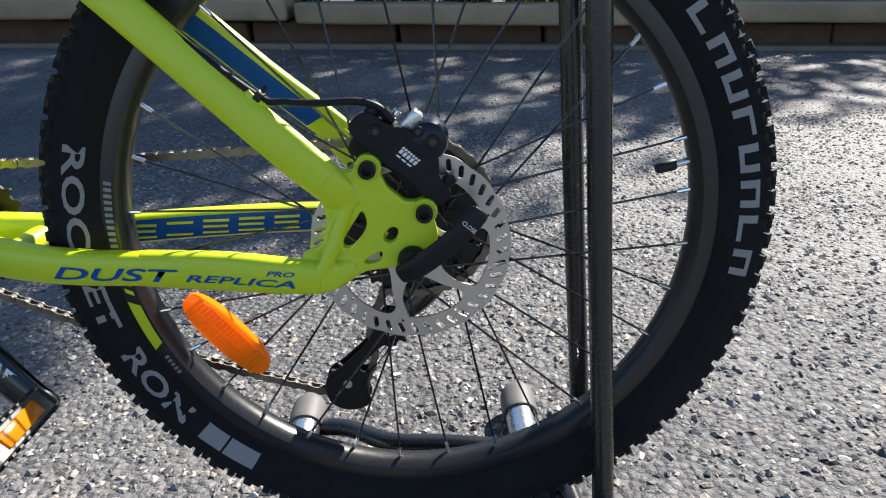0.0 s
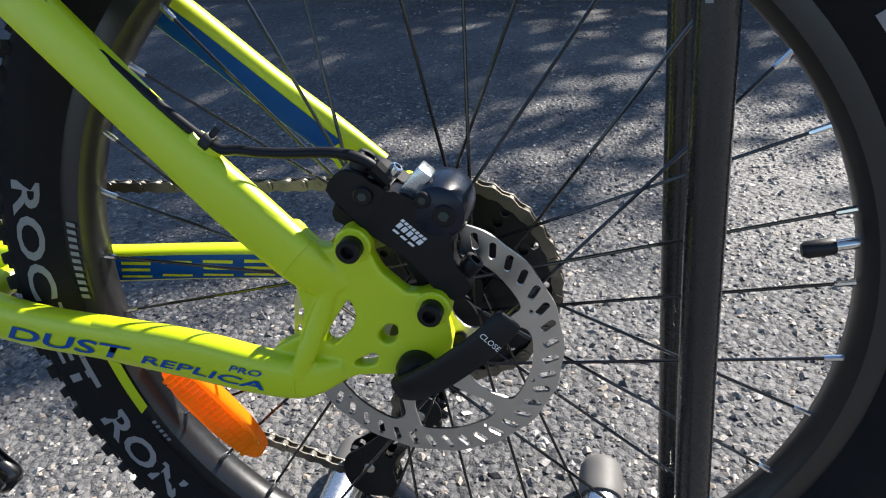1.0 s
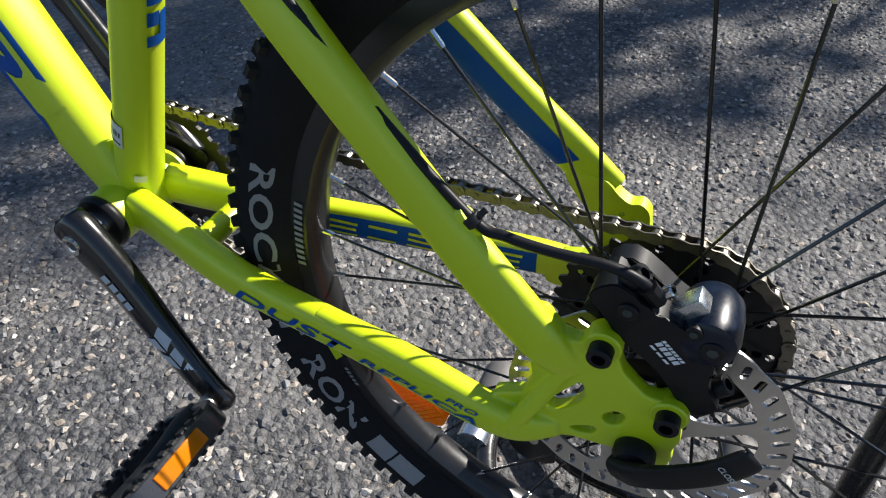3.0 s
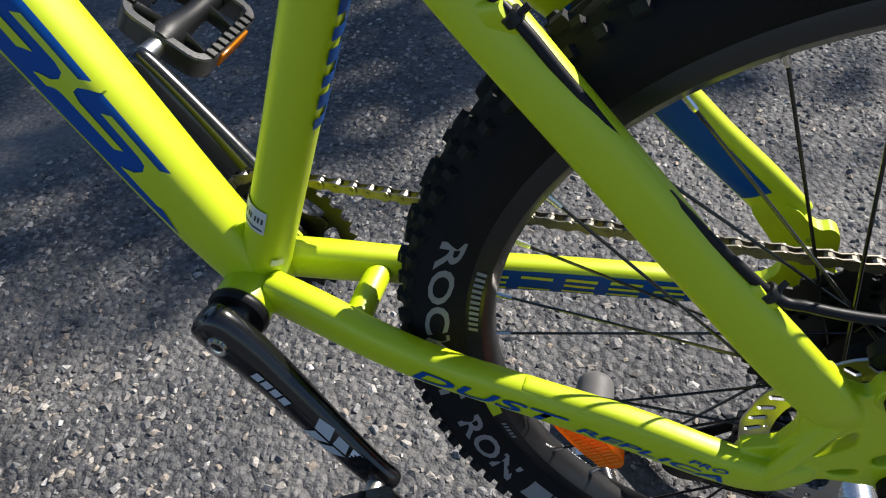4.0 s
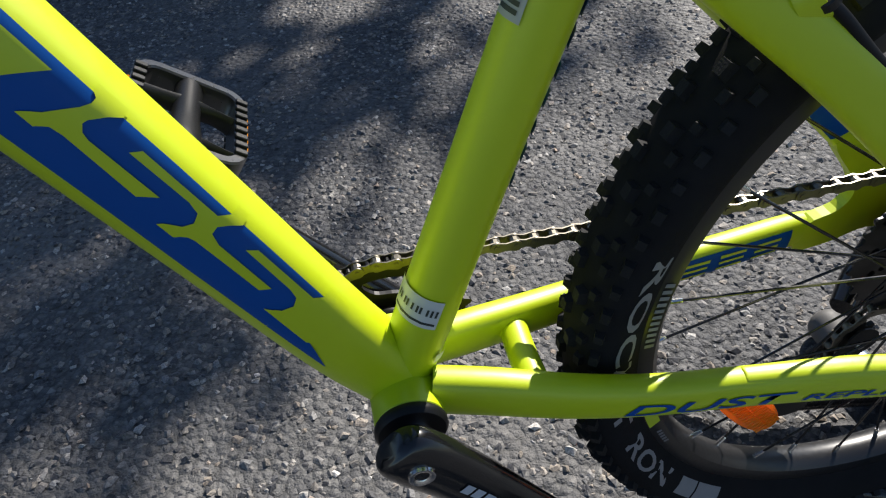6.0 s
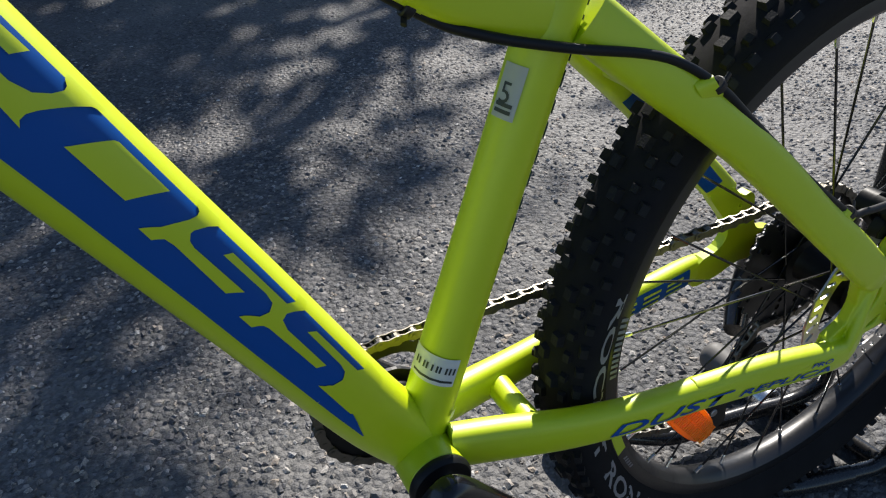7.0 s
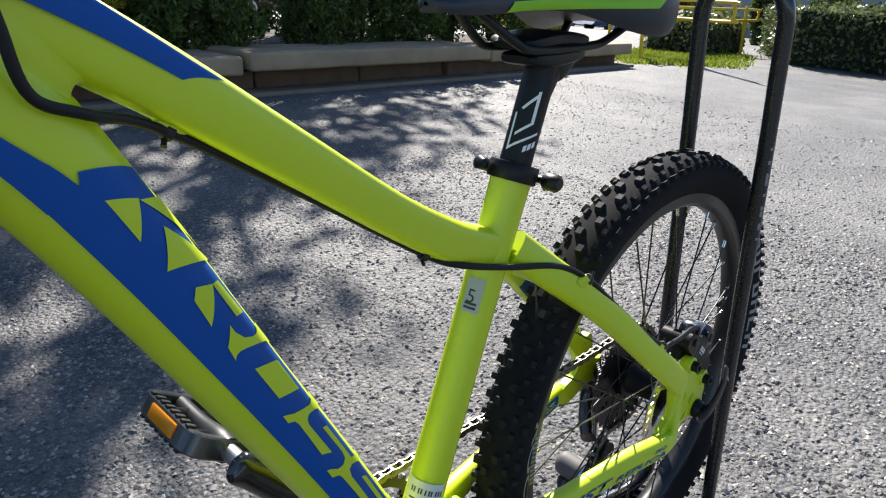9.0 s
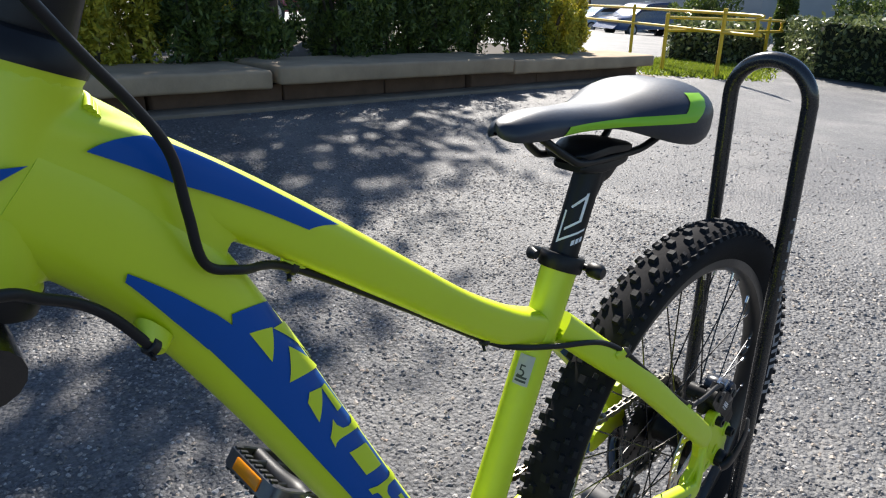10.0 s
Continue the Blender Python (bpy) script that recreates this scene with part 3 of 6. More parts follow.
CS_L = [(-0.396, -0.018, 0.334), (-0.360, -0.026, 0.329), (-0.310, -0.038, 0.3215), (-0.262, -0.0475, 0.3180), (-0.210, -0.0550, 0.3170), (-0.145, -0.0640, 0.3145), (-0.095, -0.0720, 0.3110), (-0.068, -0.0745, 0.3090)]
CS_RAD = [(0.011, 0.0165), (0.011, 0.0165), (0.0105, 0.0155), (0.0100, 0.0145), (0.0098, 0.0140), (0.0098, 0.0140), (0.0095, 0.0138), (0.0080, 0.0120)]
SS_L = [(-0.291, -0.012, 0.603), (-0.258, -0.027, 0.573), (-0.225, -0.040, 0.5445), (-0.200, -0.048, 0.5220), (-0.166, -0.0555, 0.4895), (-0.122, -0.0630, 0.4455), (-0.086, -0.0690, 0.4115), (-0.057, -0.0730, 0.3840)]
SS_RAD = [(0.0110, 0.0160), (0.0105, 0.0155), (0.0100, 0.0150), (0.0095, 0.0145), (0.0090, 0.0143), (0.0085, 0.0140), (0.0080, 0.0145), (0.0062, 0.0140)]
CS_R = [(x, -y, z) for x, y, z in CS_L]
SS_R = [(x, -y, z) for x, y, z in SS_L]
chainstay_l = stay("chainstay", CS_L, CS_RAD, n=40, seg=20, power=2.9)
chainstay_r = stay("chainstay", CS_R, CS_RAD, n=40, seg=20, power=2.9)
seatstay_l = stay("seatstay", SS_L, SS_RAD, n=40, seg=20, power=2.7)
seatstay_r = stay("seatstay", SS_R, SS_RAD, n=40, seg=20, power=2.7)
frame_tube("stay_bridge", [(-0.331, -0.034, 0.3235), (-0.332, 0, 0.3235), (-0.331, 0.034, 0.3235)], (0.0100, 0.0100), n=8, seg=16, ref=(0, 0, 1))
frame_tube("stay_bridge", [(-0.240, -0.034, 0.558), (-0.242, 0, 0.558), (-0.240, 0.034, 0.558)], (0.009, 0.009), n=8, seg=16, ref=(0, 0, 1))

# left dropout plate with its brake bosses
B1, B2 = (-0.0288, 0.3925), (0.0102, 0.3570)


def boss_arc(c, r, a0, a1, n=8):
    return [(c[0] + r * math.cos(radians(a0 + (a1 - a0) * i / n)), c[1] + r * math.sin(radians(a0 + (a1 - a0) * i / n))) for i in range(n + 1)]


drop_l = ([(-0.090, 0.300), (-0.070, 0.2995), (-0.055, 0.304), (-0.036, 0.3115), (-0.018, 0.313)] + boss_arc((0.002, 0.3205), 0.0165, 205, 385)
          + [(0.0195, 0.338)] + boss_arc(B2, 0.0095, -45, 120) + [(-0.0035, 0.3655), (-0.016, 0.377)] + boss_arc(B1, 0.0095, -30, 135)
          + [(-0.041, 0.390), (-0.050, 0.392), (-0.0605, 0.404), (-0.085, 0.400), (-0.066, 0.372), (-0.063, 0.352), (-0.068, 0.336), (-0.085, 0.327)])
holes_l = [smooth_outline([(-0.036, 0.3600), (-0.0395, 0.3560), (-0.0515, 0.3390), (-0.0530, 0.3320), (-0.0465, 0.3315), (-0.0380, 0.3400), (-0.0335, 0.3500)], 4),
           smooth_outline([(-0.0105, 0.3440), (-0.0160, 0.3455), (-0.0215, 0.3390), (-0.0195, 0.3335), (-0.0130, 0.3350)], 4),
           smooth_outline([(-0.0240, 0.3265), (-0.0300, 0.3250), (-0.0385, 0.3195), (-0.0350, 0.3175), (-0.0260, 0.3195)], 4)]


def build_dropout():
    bm = plate(drop_l, holes_l, -0.0715, -0.0620, lambda u, v, y: (u + 0.003, y, v - 0.001))
    bmesh.ops.recalc_face_normals(bm, faces=bm.faces)
    sweep(bm, CS_L[-4:-1] + [(-0.066, -0.0735, 0.3090), (-0.042, -0.0690, 0.3140)], [(0.0088, 0.0150), (0.0096, 0.0157), (0.0093, 0.0144), (0.0080, 0.0125), (0.0050, 0.0070)], n=30, seg=20, power=2.9)
    sweep(bm, SS_L[-4:-1] + [(-0.054, -0.0712, 0.3800), (-0.038, -0.0690, 0.3640)], [(0.0078, 0.0135), (0.0082, 0.0142), (0.0080, 0.0152), (0.0070, 0.0140), (0.0045, 0.0080)], n=30, seg=20, power=2.7)
    sweep(bm, [(-0.042, -0.0705, 0.368), (-0.051, -0.0725, 0.347), (-0.060, -0.0765, 0.328), (-0.068, -0.0790, 0.313)], [(0.0040, 0.0050), (0.0045, 0.0060), (0.0045, 0.0060), (0.0035, 0.0050)], n=14, seg=12)
    for c in (B1, B2):
        made = disc((c[0] + 0.003, 0, c[1] - 0.001), 0.0096, -0.0720, -0.0595, 0.001, 28)
        me = bpy.data.meshes.new("boss_blank")
        made.to_mesh(me)
        made.free()
        bm.from_mesh(me)
    ob = part("dropout", bm, LIME, bicycle, "cast lime-green dropout with cut-outs")
    re = ob.modifiers.new("skin", "REMESH")
    re.mode, re.voxel_size, re.use_smooth_shade = "VOXEL", 0.0010, True
    sm = ob.modifiers.new("soften", "SMOOTH")
    sm.factor, sm.iterations = 0.5, 8
    return ob


dropout_l = build_dropout()
for c in (B1, B2):
    part("brake_boss", disc((c[0] + 0.003, 0, c[1] - 0.001), 0.0098, -0.0732, -0.0670, 0.001, 28), LIME, dropout_l)
drop_r = [(-0.090, 0.296), (-0.060, 0.297), (-0.030, 0.305), (0.002, 0.297), (0.017, 0.307), (0.0185, 0.322), (0.006, 0.331), (-0.012, 0.336), (-0.020, 0.346), (-0.0245, 0.364), (-0.0270, 0.377), (-0.0330, 0.3825), (-0.0400, 0.3815), (-0.048, 0.386),
          (-0.0605, 0.396), (-0.085, 0.394), (-0.062, 0.362), (-0.054, 0.344), (-0.062, 0.330), (-0.085, 0.321)]
dropout_r = part("dropout", plate(smooth_outline(drop_r, 4), [ring_points(-0.044, 0.372, 0.0022, 10)], 0.0640, 0.0745), LIME, bicycle, smooth=False)

# seat clamp and post
CL = ST_TOP
clamp_m = Matrix.Translation(CL) @ Vector((0, 0, 1)).rotation_difference(ST_WAY).to_matrix().to_4x4()


def placed(bm, m):
    bmesh.ops.transform(bm, matrix=m, verts=bm.verts)
    return bm


clamp = part("seat_clamp", placed(revolve(bmesh.new(), [(0.0172, -0.004), (0.0205, -0.004), (0.0212, -0.003), (0.0212, 0.010), (0.0205, 0.011), (0.0150, 0.011)], (0, 0, 0), "z", 36, closed=True), clamp_m), SATIN, bicycle, "black seat clamp with quick-release lever")
part("clamp_bolt", placed(tube([(0.022, -0.020, 0.003), (0.022, 0.022, 0.003)], 0.0035, straight=True, seg=12, ref=(0, 0, 1)), clamp_m), SATIN, clamp)
part("clamp_nut", placed(tube([(0.022, -0.034, 0.003), (0.022, -0.031, 0.003), (0.022, -0.020, 0.003), (0.022, -0.018, 0.003)], [(0.005, 0.005), (0.0075, 0.0075), (0.0075, 0.0075), (0.006, 0.006)], straight=True, seg=18, ref=(0, 0, 1)), clamp_m), PLASTIC, clamp)
part("clamp_lever", placed(tube([(0.022, 0.020, 0.003), (0.010, 0.027, 0.003), (-0.012, 0.027, 0.004), (-0.026, 0.018, 0.004), (-0.030, 0.008, 0.004)], [(0.006, 0.006), (0.0055, 0.004), (0.0055, 0.0035), (0.006, 0.0035), (0.004, 0.003)], n=16, seg=12, ref=(0, 0, 1)), clamp_m), SATIN, clamp)
POST_TOP = ST_TOP + ST_WAY * 0.106
part("seatpost_head", tube([ST_TOP + ST_WAY * 0.072, ST_TOP + ST_WAY * 0.090 + Vector((0.004, 0, 0)), POST_TOP + Vector((0.010, 0, -0.010)), POST_TOP + Vector((0.030, 0, -0.001))], [(0.0130, 0.0130), (0.0135, 0.0150), (0.0140, 0.0160), (0.0125, 0.0090)], n=14, seg=24, power=2.5), SATIN, bicycle, "forged black seatpost head")
seatpost = part("seatpost", tube([ST_TOP - ST_WAY * 0.02, ST_TOP + ST_WAY * 0.09, POST_TOP], [(0.0136, 0.0136), (0.0136, 0.0136), (0.0145, 0.0150)], straight=True, seg=28), SATIN, bicycle, "black seatpost with white print")


# saddle
SADDLE_KEYS = [(-0.347, 0.002, 0.7960, 0.7935), (-0.345, 0.009, 0.8005, 0.7905), (-0.337, 0.0165, 0.8045, 0.7880), (-0.318, 0.0208, 0.8070, 0.7865), (-0.295, 0.0228, 0.8072, 0.7865), (-0.260, 0.0268, 0.8050, 0.7870),
               (-0.225, 0.0360, 0.8045, 0.7845), (-0.195, 0.0490, 0.8085, 0.7755), (-0.168, 0.0605, 0.8130, 0.7670), (-0.142, 0.0660, 0.8155, 0.7625), (-0.120, 0.0635, 0.8145, 0.7635), (-0.103, 0.0530, 0.8105, 0.7690), (-0.093, 0.0370, 0.8050, 0.7765), (-0.088, 0.0200, 0.7985, 0.7830), (-0.0865, 0.0060, 0.7930, 0.7880)]
SAD_X, SAD_W, SAD_T, SAD_B = spline(SADDLE_KEYS, 150).T


def saddle_section(x):
    """Half outline of the saddle at x, from the middle of the top to the hem: y and z."""
    w, t, b = np.interp(x, SAD_X, SAD_W), np.interp(x, SAD_X, SAD_T), np.interp(x, SAD_X, SAD_B)
    h = t - b
    d = min(0.42 * h, 0.005 + 0.13 * w)
    return [(0.0, t - 0.0006), (0.25 * w, t), (0.45 * w, t - 0.12 * d), (0.62 * w, t - 0.32 * d), (0.77 * w, t - 0.62 * d), (0.88 * w, t - 0.95 * d), (0.95 * w, t - d - 0.09 * h), (0.99 * w, t - d - 0.20 * h), (1.0 * w, t - d - 0.30 * h), (0.985 * w, b + 0.20 * h),
            (0.95 * w, b + 0.07 * h), (0.90 * w, b)]


def build_saddle():
    bm = bmesh.new()
    xs = [float(v) for v in SAD_X[::2]]
    rings = []
    for x in xs:
        half = saddle_section(x)
        w, b = half[-1]
        under = [(0.7 * w, b + 0.006), (0.35 * w, b + 0.009)]
        loop = [(-y, z) for y, z in half[::-1]] + half[1:] + under + [(0, b + 0.010)] + [(-y, z) for y, z in under[::-1]]
        rings.append([bm.verts.new((x, y, z)) for y, z in loop])
    n = len(rings[0])
    for r0, r1 in zip(rings, rings[1:]):
        for k in range(n):
            bm.faces.new((r0[k], r0[(k + 1) % n], r1[(k + 1) % n], r1[k]))
    bm.faces.new(rings[0])
    bm.faces.new(rings[-1])
    s = part("saddle", bm, SADDLE, bicycle, "black saddle with a lime-green side panel", angle=60)

    def on_flank(x, z, sgn, lift=0.0008):
        half = saddle_section(x)
        ys, zs = [p[0] for p in half], [p[1] for p in half]
        z = min(max(z, zs[-1]), zs[1])
        return (x, sgn * (float(np.interp(-z, [-v for v in zs[1:]], ys[1:])) + lift), z + lift * 0.4)

    # green band along each flank, turning up at the back
    for sgn in (-1, 1):
        for lower, upper in (([(-0.290, 0.7860), (-0.255, 0.7868), (-0.21, 0.7865), (-0.154, 0.7850)], [(-0.284, 0.7940), (-0.255, 0.7942), (-0.21, 0.7940), (-0.165, 0.7935)]),
                             ([(-0.154, 0.7850), (-0.143, 0.7930), (-0.134, 0.8010), (-0.130, 0.8070)], [(-0.165, 0.7935), (-0.158, 0.7990), (-0.152, 0.8045), (-0.149, 0.8085)])):
            lo, up = spline(lower, 20), spline(upper, 20)
            bm = bmesh.new()
            prev = None
            for a, b in zip(lo, up):
                row = [bm.verts.new(on_flank(a[0] + (b[0] - a[0]) * k / 6, a[1] + (b[1] - a[1]) * k / 6, sgn)) for k in range(7)]
                if prev:
                    for k in range(6):
                        bm.faces.new((prev[k], prev[k + 1], row[k + 1], row[k]))
                prev = row
            part("side_panel", bm, SADDLEGREEN, s)
    for sgn in (-1, 1):
        part("rail", tube([(-0.312, sgn * 0.008, 0.792), (-0.300, sgn * 0.012, 0.783), (-0.276, sgn * 0.019, 0.766), (-0.255, sgn * 0.0215, 0.7585), (-0.185, sgn * 0.0215, 0.7560), (-0.160, sgn * 0.024, 0.760), (-0.130, sgn * 0.034, 0.778)], 0.0036, n=36, seg=10, ref=(0, 1, 0.1)), SATIN, s)
    part("rail_clamp", tube([(-0.252, 0, 0.7500), (-0.244, 0, 0.7500), (-0.220, 0, 0.7485), (-0.188, 0, 0.7500), (-0.178, 0, 0.7520)], [(0.014, 0.003), (0.020, 0.0055), (0.022, 0.0070), (0.020, 0.0055), (0.013, 0.003)], n=20, seg=18, power=3.5), SATIN, s)
    part("rail_clamp", tube([(-0.262, 0, 0.7615), (-0.252, 0, 0.7635), (-0.222, 0, 0.7645), (-0.190, 0, 0.7615), (-0.176, 0, 0.7580)], [(0.014, 0.003), (0.0245, 0.0050), (0.0255, 0.0060), (0.0245, 0.0050), (0.014, 0.003)], n=20, seg=18, power=3.5), SATIN, s)
    part("clamp_bolt", tube([(-0.197, -0.0, 0.735), (-0.196, 0.0, 0.752)], 0.0045, straight=True, seg=10), CHROME, s)
    return s


saddle = build_saddle()
saddle.location = (-0.035, -0.004, 0.008)

# head parts and fork
HW = (HT_TOP - HT_BOTTOM).normalized()
hm = Vector((0, 0, 1)).rotation_difference(HW).to_matrix().to_4x4()
part("headset_cup", placed(revolve(bmesh.new(), [(0.010, 0), (0.0262, 0), (0.0268, 0.004), (0.0225, 0.013), (0.018, 0.015), (0.010, 0.015)], (0, 0, 0), "z", 36), Matrix.Translation(HT_TOP) @ hm), SATIN, bicycle, "dark headset cup")
part("stem_spacer", placed(revolve(bmesh.new(), [(0.010, 0.015), (0.0178, 0.015), (0.0185, 0.017), (0.0185, 0.06), (0.021, 0.062), (0.021, 0.105), (0.010, 0.105)], (0, 0, 0), "z", 32), Matrix.Translation(HT_TOP) @ hm), SATIN, bicycle, "black steering stem")
part("headset_cup", placed(revolve(bmesh.new(), [(0.010, 0), (0.0268, 0), (0.0275, -0.004), (0.026, -0.012), (0.010, -0.012)], (0, 0, 0), "z", 36), Matrix.Translation(HT_BOTTOM) @ hm), SATIN, bicycle, "dark headset cup")
FORK = HT_BOTTOM - HW * 0.014
for sgn in (-1, 1):
    part("fork_leg", tube([FORK + Vector((-0.018, sgn * 0.03, -0.004)), FORK + Vector((-0.030, sgn * 0.048, -0.012)) - HW * 0.01, FORK + Vector((-0.045, sgn * 0.050, 0.01)) - HW * 0.20, FORK + Vector((-0.06, sgn * 0.050, 0.02)) - HW * 0.44],
                          [(0.013, 0.014), (0.014, 0.015), (0.014, 0.014), (0.012, 0.013)], n=24, seg=18), BLACK, bicycle, "black suspension fork leg")
part("fork_crown", tube([FORK + Vector((-0.010, -0.05, -0.012)), FORK + Vector((-0.008, 0, -0.006)), FORK + Vector((-0.010, 0.05, -0.012))], (0.016, 0.018), n=10, seg=16, ref=(0, 0, 1)), BLACK, bicycle, "black fork crown")
FA = Vector((-1.035, 0, 0.304))
front_tyre = build_tyre(FA)
front_rim = build_rim(FA, 0.1)
part("hub", revolve(bmesh.new(), [(0.006, -0.05), (0.014, -0.045), (0.022, -0.03), (0.012, -0.02), (0.012, 0.02), (0.022, 0.03), (0.014, 0.045), (0.006, 0.05)], FA, "y", 24), SATIN, bicycle)

# hydraulic hose to the rear brake, and its clips
HOSE_PATH = [(-0.775, -0.110, 1.020), (-0.730, -0.085, 0.955), (-0.687, -0.060, 0.897), (-0.660, -0.042, 0.865), (-0.645, -0.036, 0.840), (-0.640, -0.034, 0.808), (-0.634, -0.0315, 0.778), (-0.612, -0.026, 0.7660),
             (-0.570, -0.008, 0.7485), (-0.480, -0.006, 0.6880), (-0.391, -0.007, 0.6250), (-0.358, -0.015, 0.6080), (-0.310, -0.025, 0.5940), (-0.256, -0.036, 0.5810), (-0.223, -0.046, 0.5605),
             (-0.195, -0.052, 0.5330), (-0.145, -0.060, 0.4850), (-0.098, -0.066, 0.4460), (-0.080, -0.067, 0.4415), (-0.058, -0.067, 0.4395), (-0.030, -0.066, 0.4390), (-0.015, -0.065, 0.4340), (-0.007, -0.062, 0.4240)]
part("brake_hose", tube(HOSE_PATH, 0.0028, n=160, seg=10, ref=(0.1, 1, 0.05)), HOSE, bicycle, "black hydraulic brake hose")
part("brake_hose", tube([(-0.760, -0.070, 0.806), (-0.728, -0.055, 0.800), (-0.714, -0.046, 0.7905), (-0.697, -0.037, 0.7785), (-0.683, -0.033, 0.764), (-0.665, -0.028, 0.7370)], 0.0028, n=40, seg=10, ref=(0.1, 1, 0.05)), HOSE, bicycle, "black cable housing")


# ---- brake rotor ----
def build_rotor():
    y0, y1 = -0.0490, -0.0472
    n = 54
    outline = []
    for i in range(n * 4):
        a = 2 * math.pi * i / (n * 4)
        outline.append((0.0795 * math.cos(a) * (1 + 0.006 * math.cos(18 * a)), 0.32 + 0.0795 * math.sin(a) * (1 + 0.006 * math.cos(18 * a))))
    holes = []
    for i in range(42):
        a = 2 * math.pi * (i + 0.3) / 42
        lean = 0.5
        rc = 0.0725
        c = Vector((rc * math.cos(a), rc * math.sin(a)))
        d = Vector((math.cos(a + lean), math.sin(a + lean)))
        e = Vector((-d.y, d.x))
        ring = []
        for k in range(12):
            b = 2 * math.pi * k / 12
            off = d * (0.0030 if math.cos(b) > 0 else -0.0030)
            p = c + off + d * 0.0021 * math.cos(b) + e * 0.0021 * math.sin(b)
            ring.append((p.x, 0.32 + p.y))
        holes.append(ring)
    for i in range(9):
        a = 2 * math.pi * (i + 0.5) / 9
        holes.append(ring_points(0.0660 * math.cos(a), 0.32 + 0.0660 * math.sin(a), 0.0013, 8))
    for i in range(6):
        a = 2 * math.pi * i / 6 + 0.35
        pts = []
        for r, b in ((0.0625, 0.10), (0.0630, 0.45), (0.0625, 0.80), (0.0560, 0.92), (0.0420, 0.78), (0.0285, 0.52), (0.0265, 0.28), (0.0300, 0.02), (0.0440, -0.05), (0.0560, 0.02)):
            pts.append((r * math.cos(a + b), 0.32 + r * math.sin(a + b)))
        holes.append(smooth_outline(pts, 4))
    holes.append(ring_points(0, 0.32, 0.0175, 28))
    return part("brake_rotor", plate(outline, holes, y0, y1), STEEL, bicycle, "ventilated steel brake disc", smooth=False)


rotor = build_rotor()
for i in range(6):
    a = 2 * math.pi * i / 6 + 0.2
    part("rotor_bolt", disc((0.0220 * math.cos(a), 0, 0.32 + 0.0220 * math.sin(a)), 0.0036, -0.0490, -0.0515, 0.0005, 14), SATIN, rotor)

# ---- brake caliper ----
U = Vector((0.727, 0, -0.688)).normalized()
N = Vector((0.688, 0, 0.727)).normalized()
O = Vector((-0.0290, 0, 0.3955))


def cal(u, n, y):
    p = O + U * u + N * n
    return (p.x, y, p.z)


def cal_plate(name, outline, y0, y1, mat, parent, label="", holes=(), rounded=3):
    bm = plate(smooth_outline(outline, rounded) if rounded else outline, holes, y0, y1, lambda u, v, y: cal(u, v, y))
    sharp = [e for e in bm.edges if len(e.link_faces) == 2 and e.calc_face_angle(0) > radians(55)]
    try:
        bmesh.ops.bevel(bm, geom=sharp, offset=0.0007, segments=2, affect="EDGES")
    except RuntimeError:
        pass
    return part(name, bm, mat, parent, label)


caliper = cal_plate("brake_caliper", [(-0.023, 0.012), (-0.0235, 0.026), (-0.016, 0.0315), (-0.004, 0.0325), (0.004, 0.036), (0.010, 0.040), (0.030, 0.041), (0.042, 0.036), (0.048, 0.028), (0.060, 0.025), (0.066, 0.021), (0.064, 0.010), (0.050, 0.008), (0.036, 0.012), (0.010, 0.0085), (-0.006, 0.0095)], -0.0685, -0.0545, SATIN, bicycle, "black hydraulic disc brake caliper with white print")
cal_plate("caliper_back", [(-0.018, 0.010), (-0.018, 0.028), (0.010, 0.033), (0.034, 0.036), (0.044, 0.030), (0.062, 0.025), (0.062, 0.012), (0.020, 0.010)], -0.0440, -0.0310, SATIN, caliper)
cal_plate("caliper_bridge", [(-0.022, 0.014), (-0.022, 0.024), (-0.010, 0.025), (-0.006, 0.018), (-0.012, 0.013)], -0.0560, -0.0430, SATIN, caliper)
cal_plate("caliper_bridge", [(0.048, 0.016), (0.050, 0.026), (0.062, 0.024), (0.063, 0.015)], -0.0560, -0.0430, SATIN, caliper)
cal_plate("adapter", [(-0.010, -0.004), (-0.016, 0.006), (-0.012, 0.0125), (0.020, 0.011), (0.060, 0.015), (0.066, 0.010), (0.062, -0.002), (0.050, -0.004), (0.034, 0.0045), (0.012, 0.0045)], -0.0590, -0.0500, SATIN, bicycle, "black brake adapter")
part("piston_cap", placed(revolve(bmesh.new(), [(0.0, -0.0225), (0.0105, -0.0220), (0.0140, -0.0200), (0.0155, -0.0150), (0.0158, 0.0), (0.0150, 0.008), (0.0125, 0.0125), (0.0, 0.0135)], (0, 0, 0), "y", 40), Matrix.Translation(cal(0.0265, 0.0415, -0.0470))), DOME, caliper, "glossy dark blue piston housing")
for u, n, r in ((-0.0070, 0.0235, 0.0050), (0.0165, 0.0430, 0.0042), (0.0295, 0.0440, 0.0058)):
    c = cal(u, n, 0)
    b = part("screw", disc((c[0], 0, c[2]), r, -0.0665, -0.0705, 0.0006, 20), SATIN, caliper)
    part("screw_socket", disc((c[0], 0, c[2]), r * 0.5, -0.0703, -0.0709, 0.0002, 6), DARKPRINT, b)


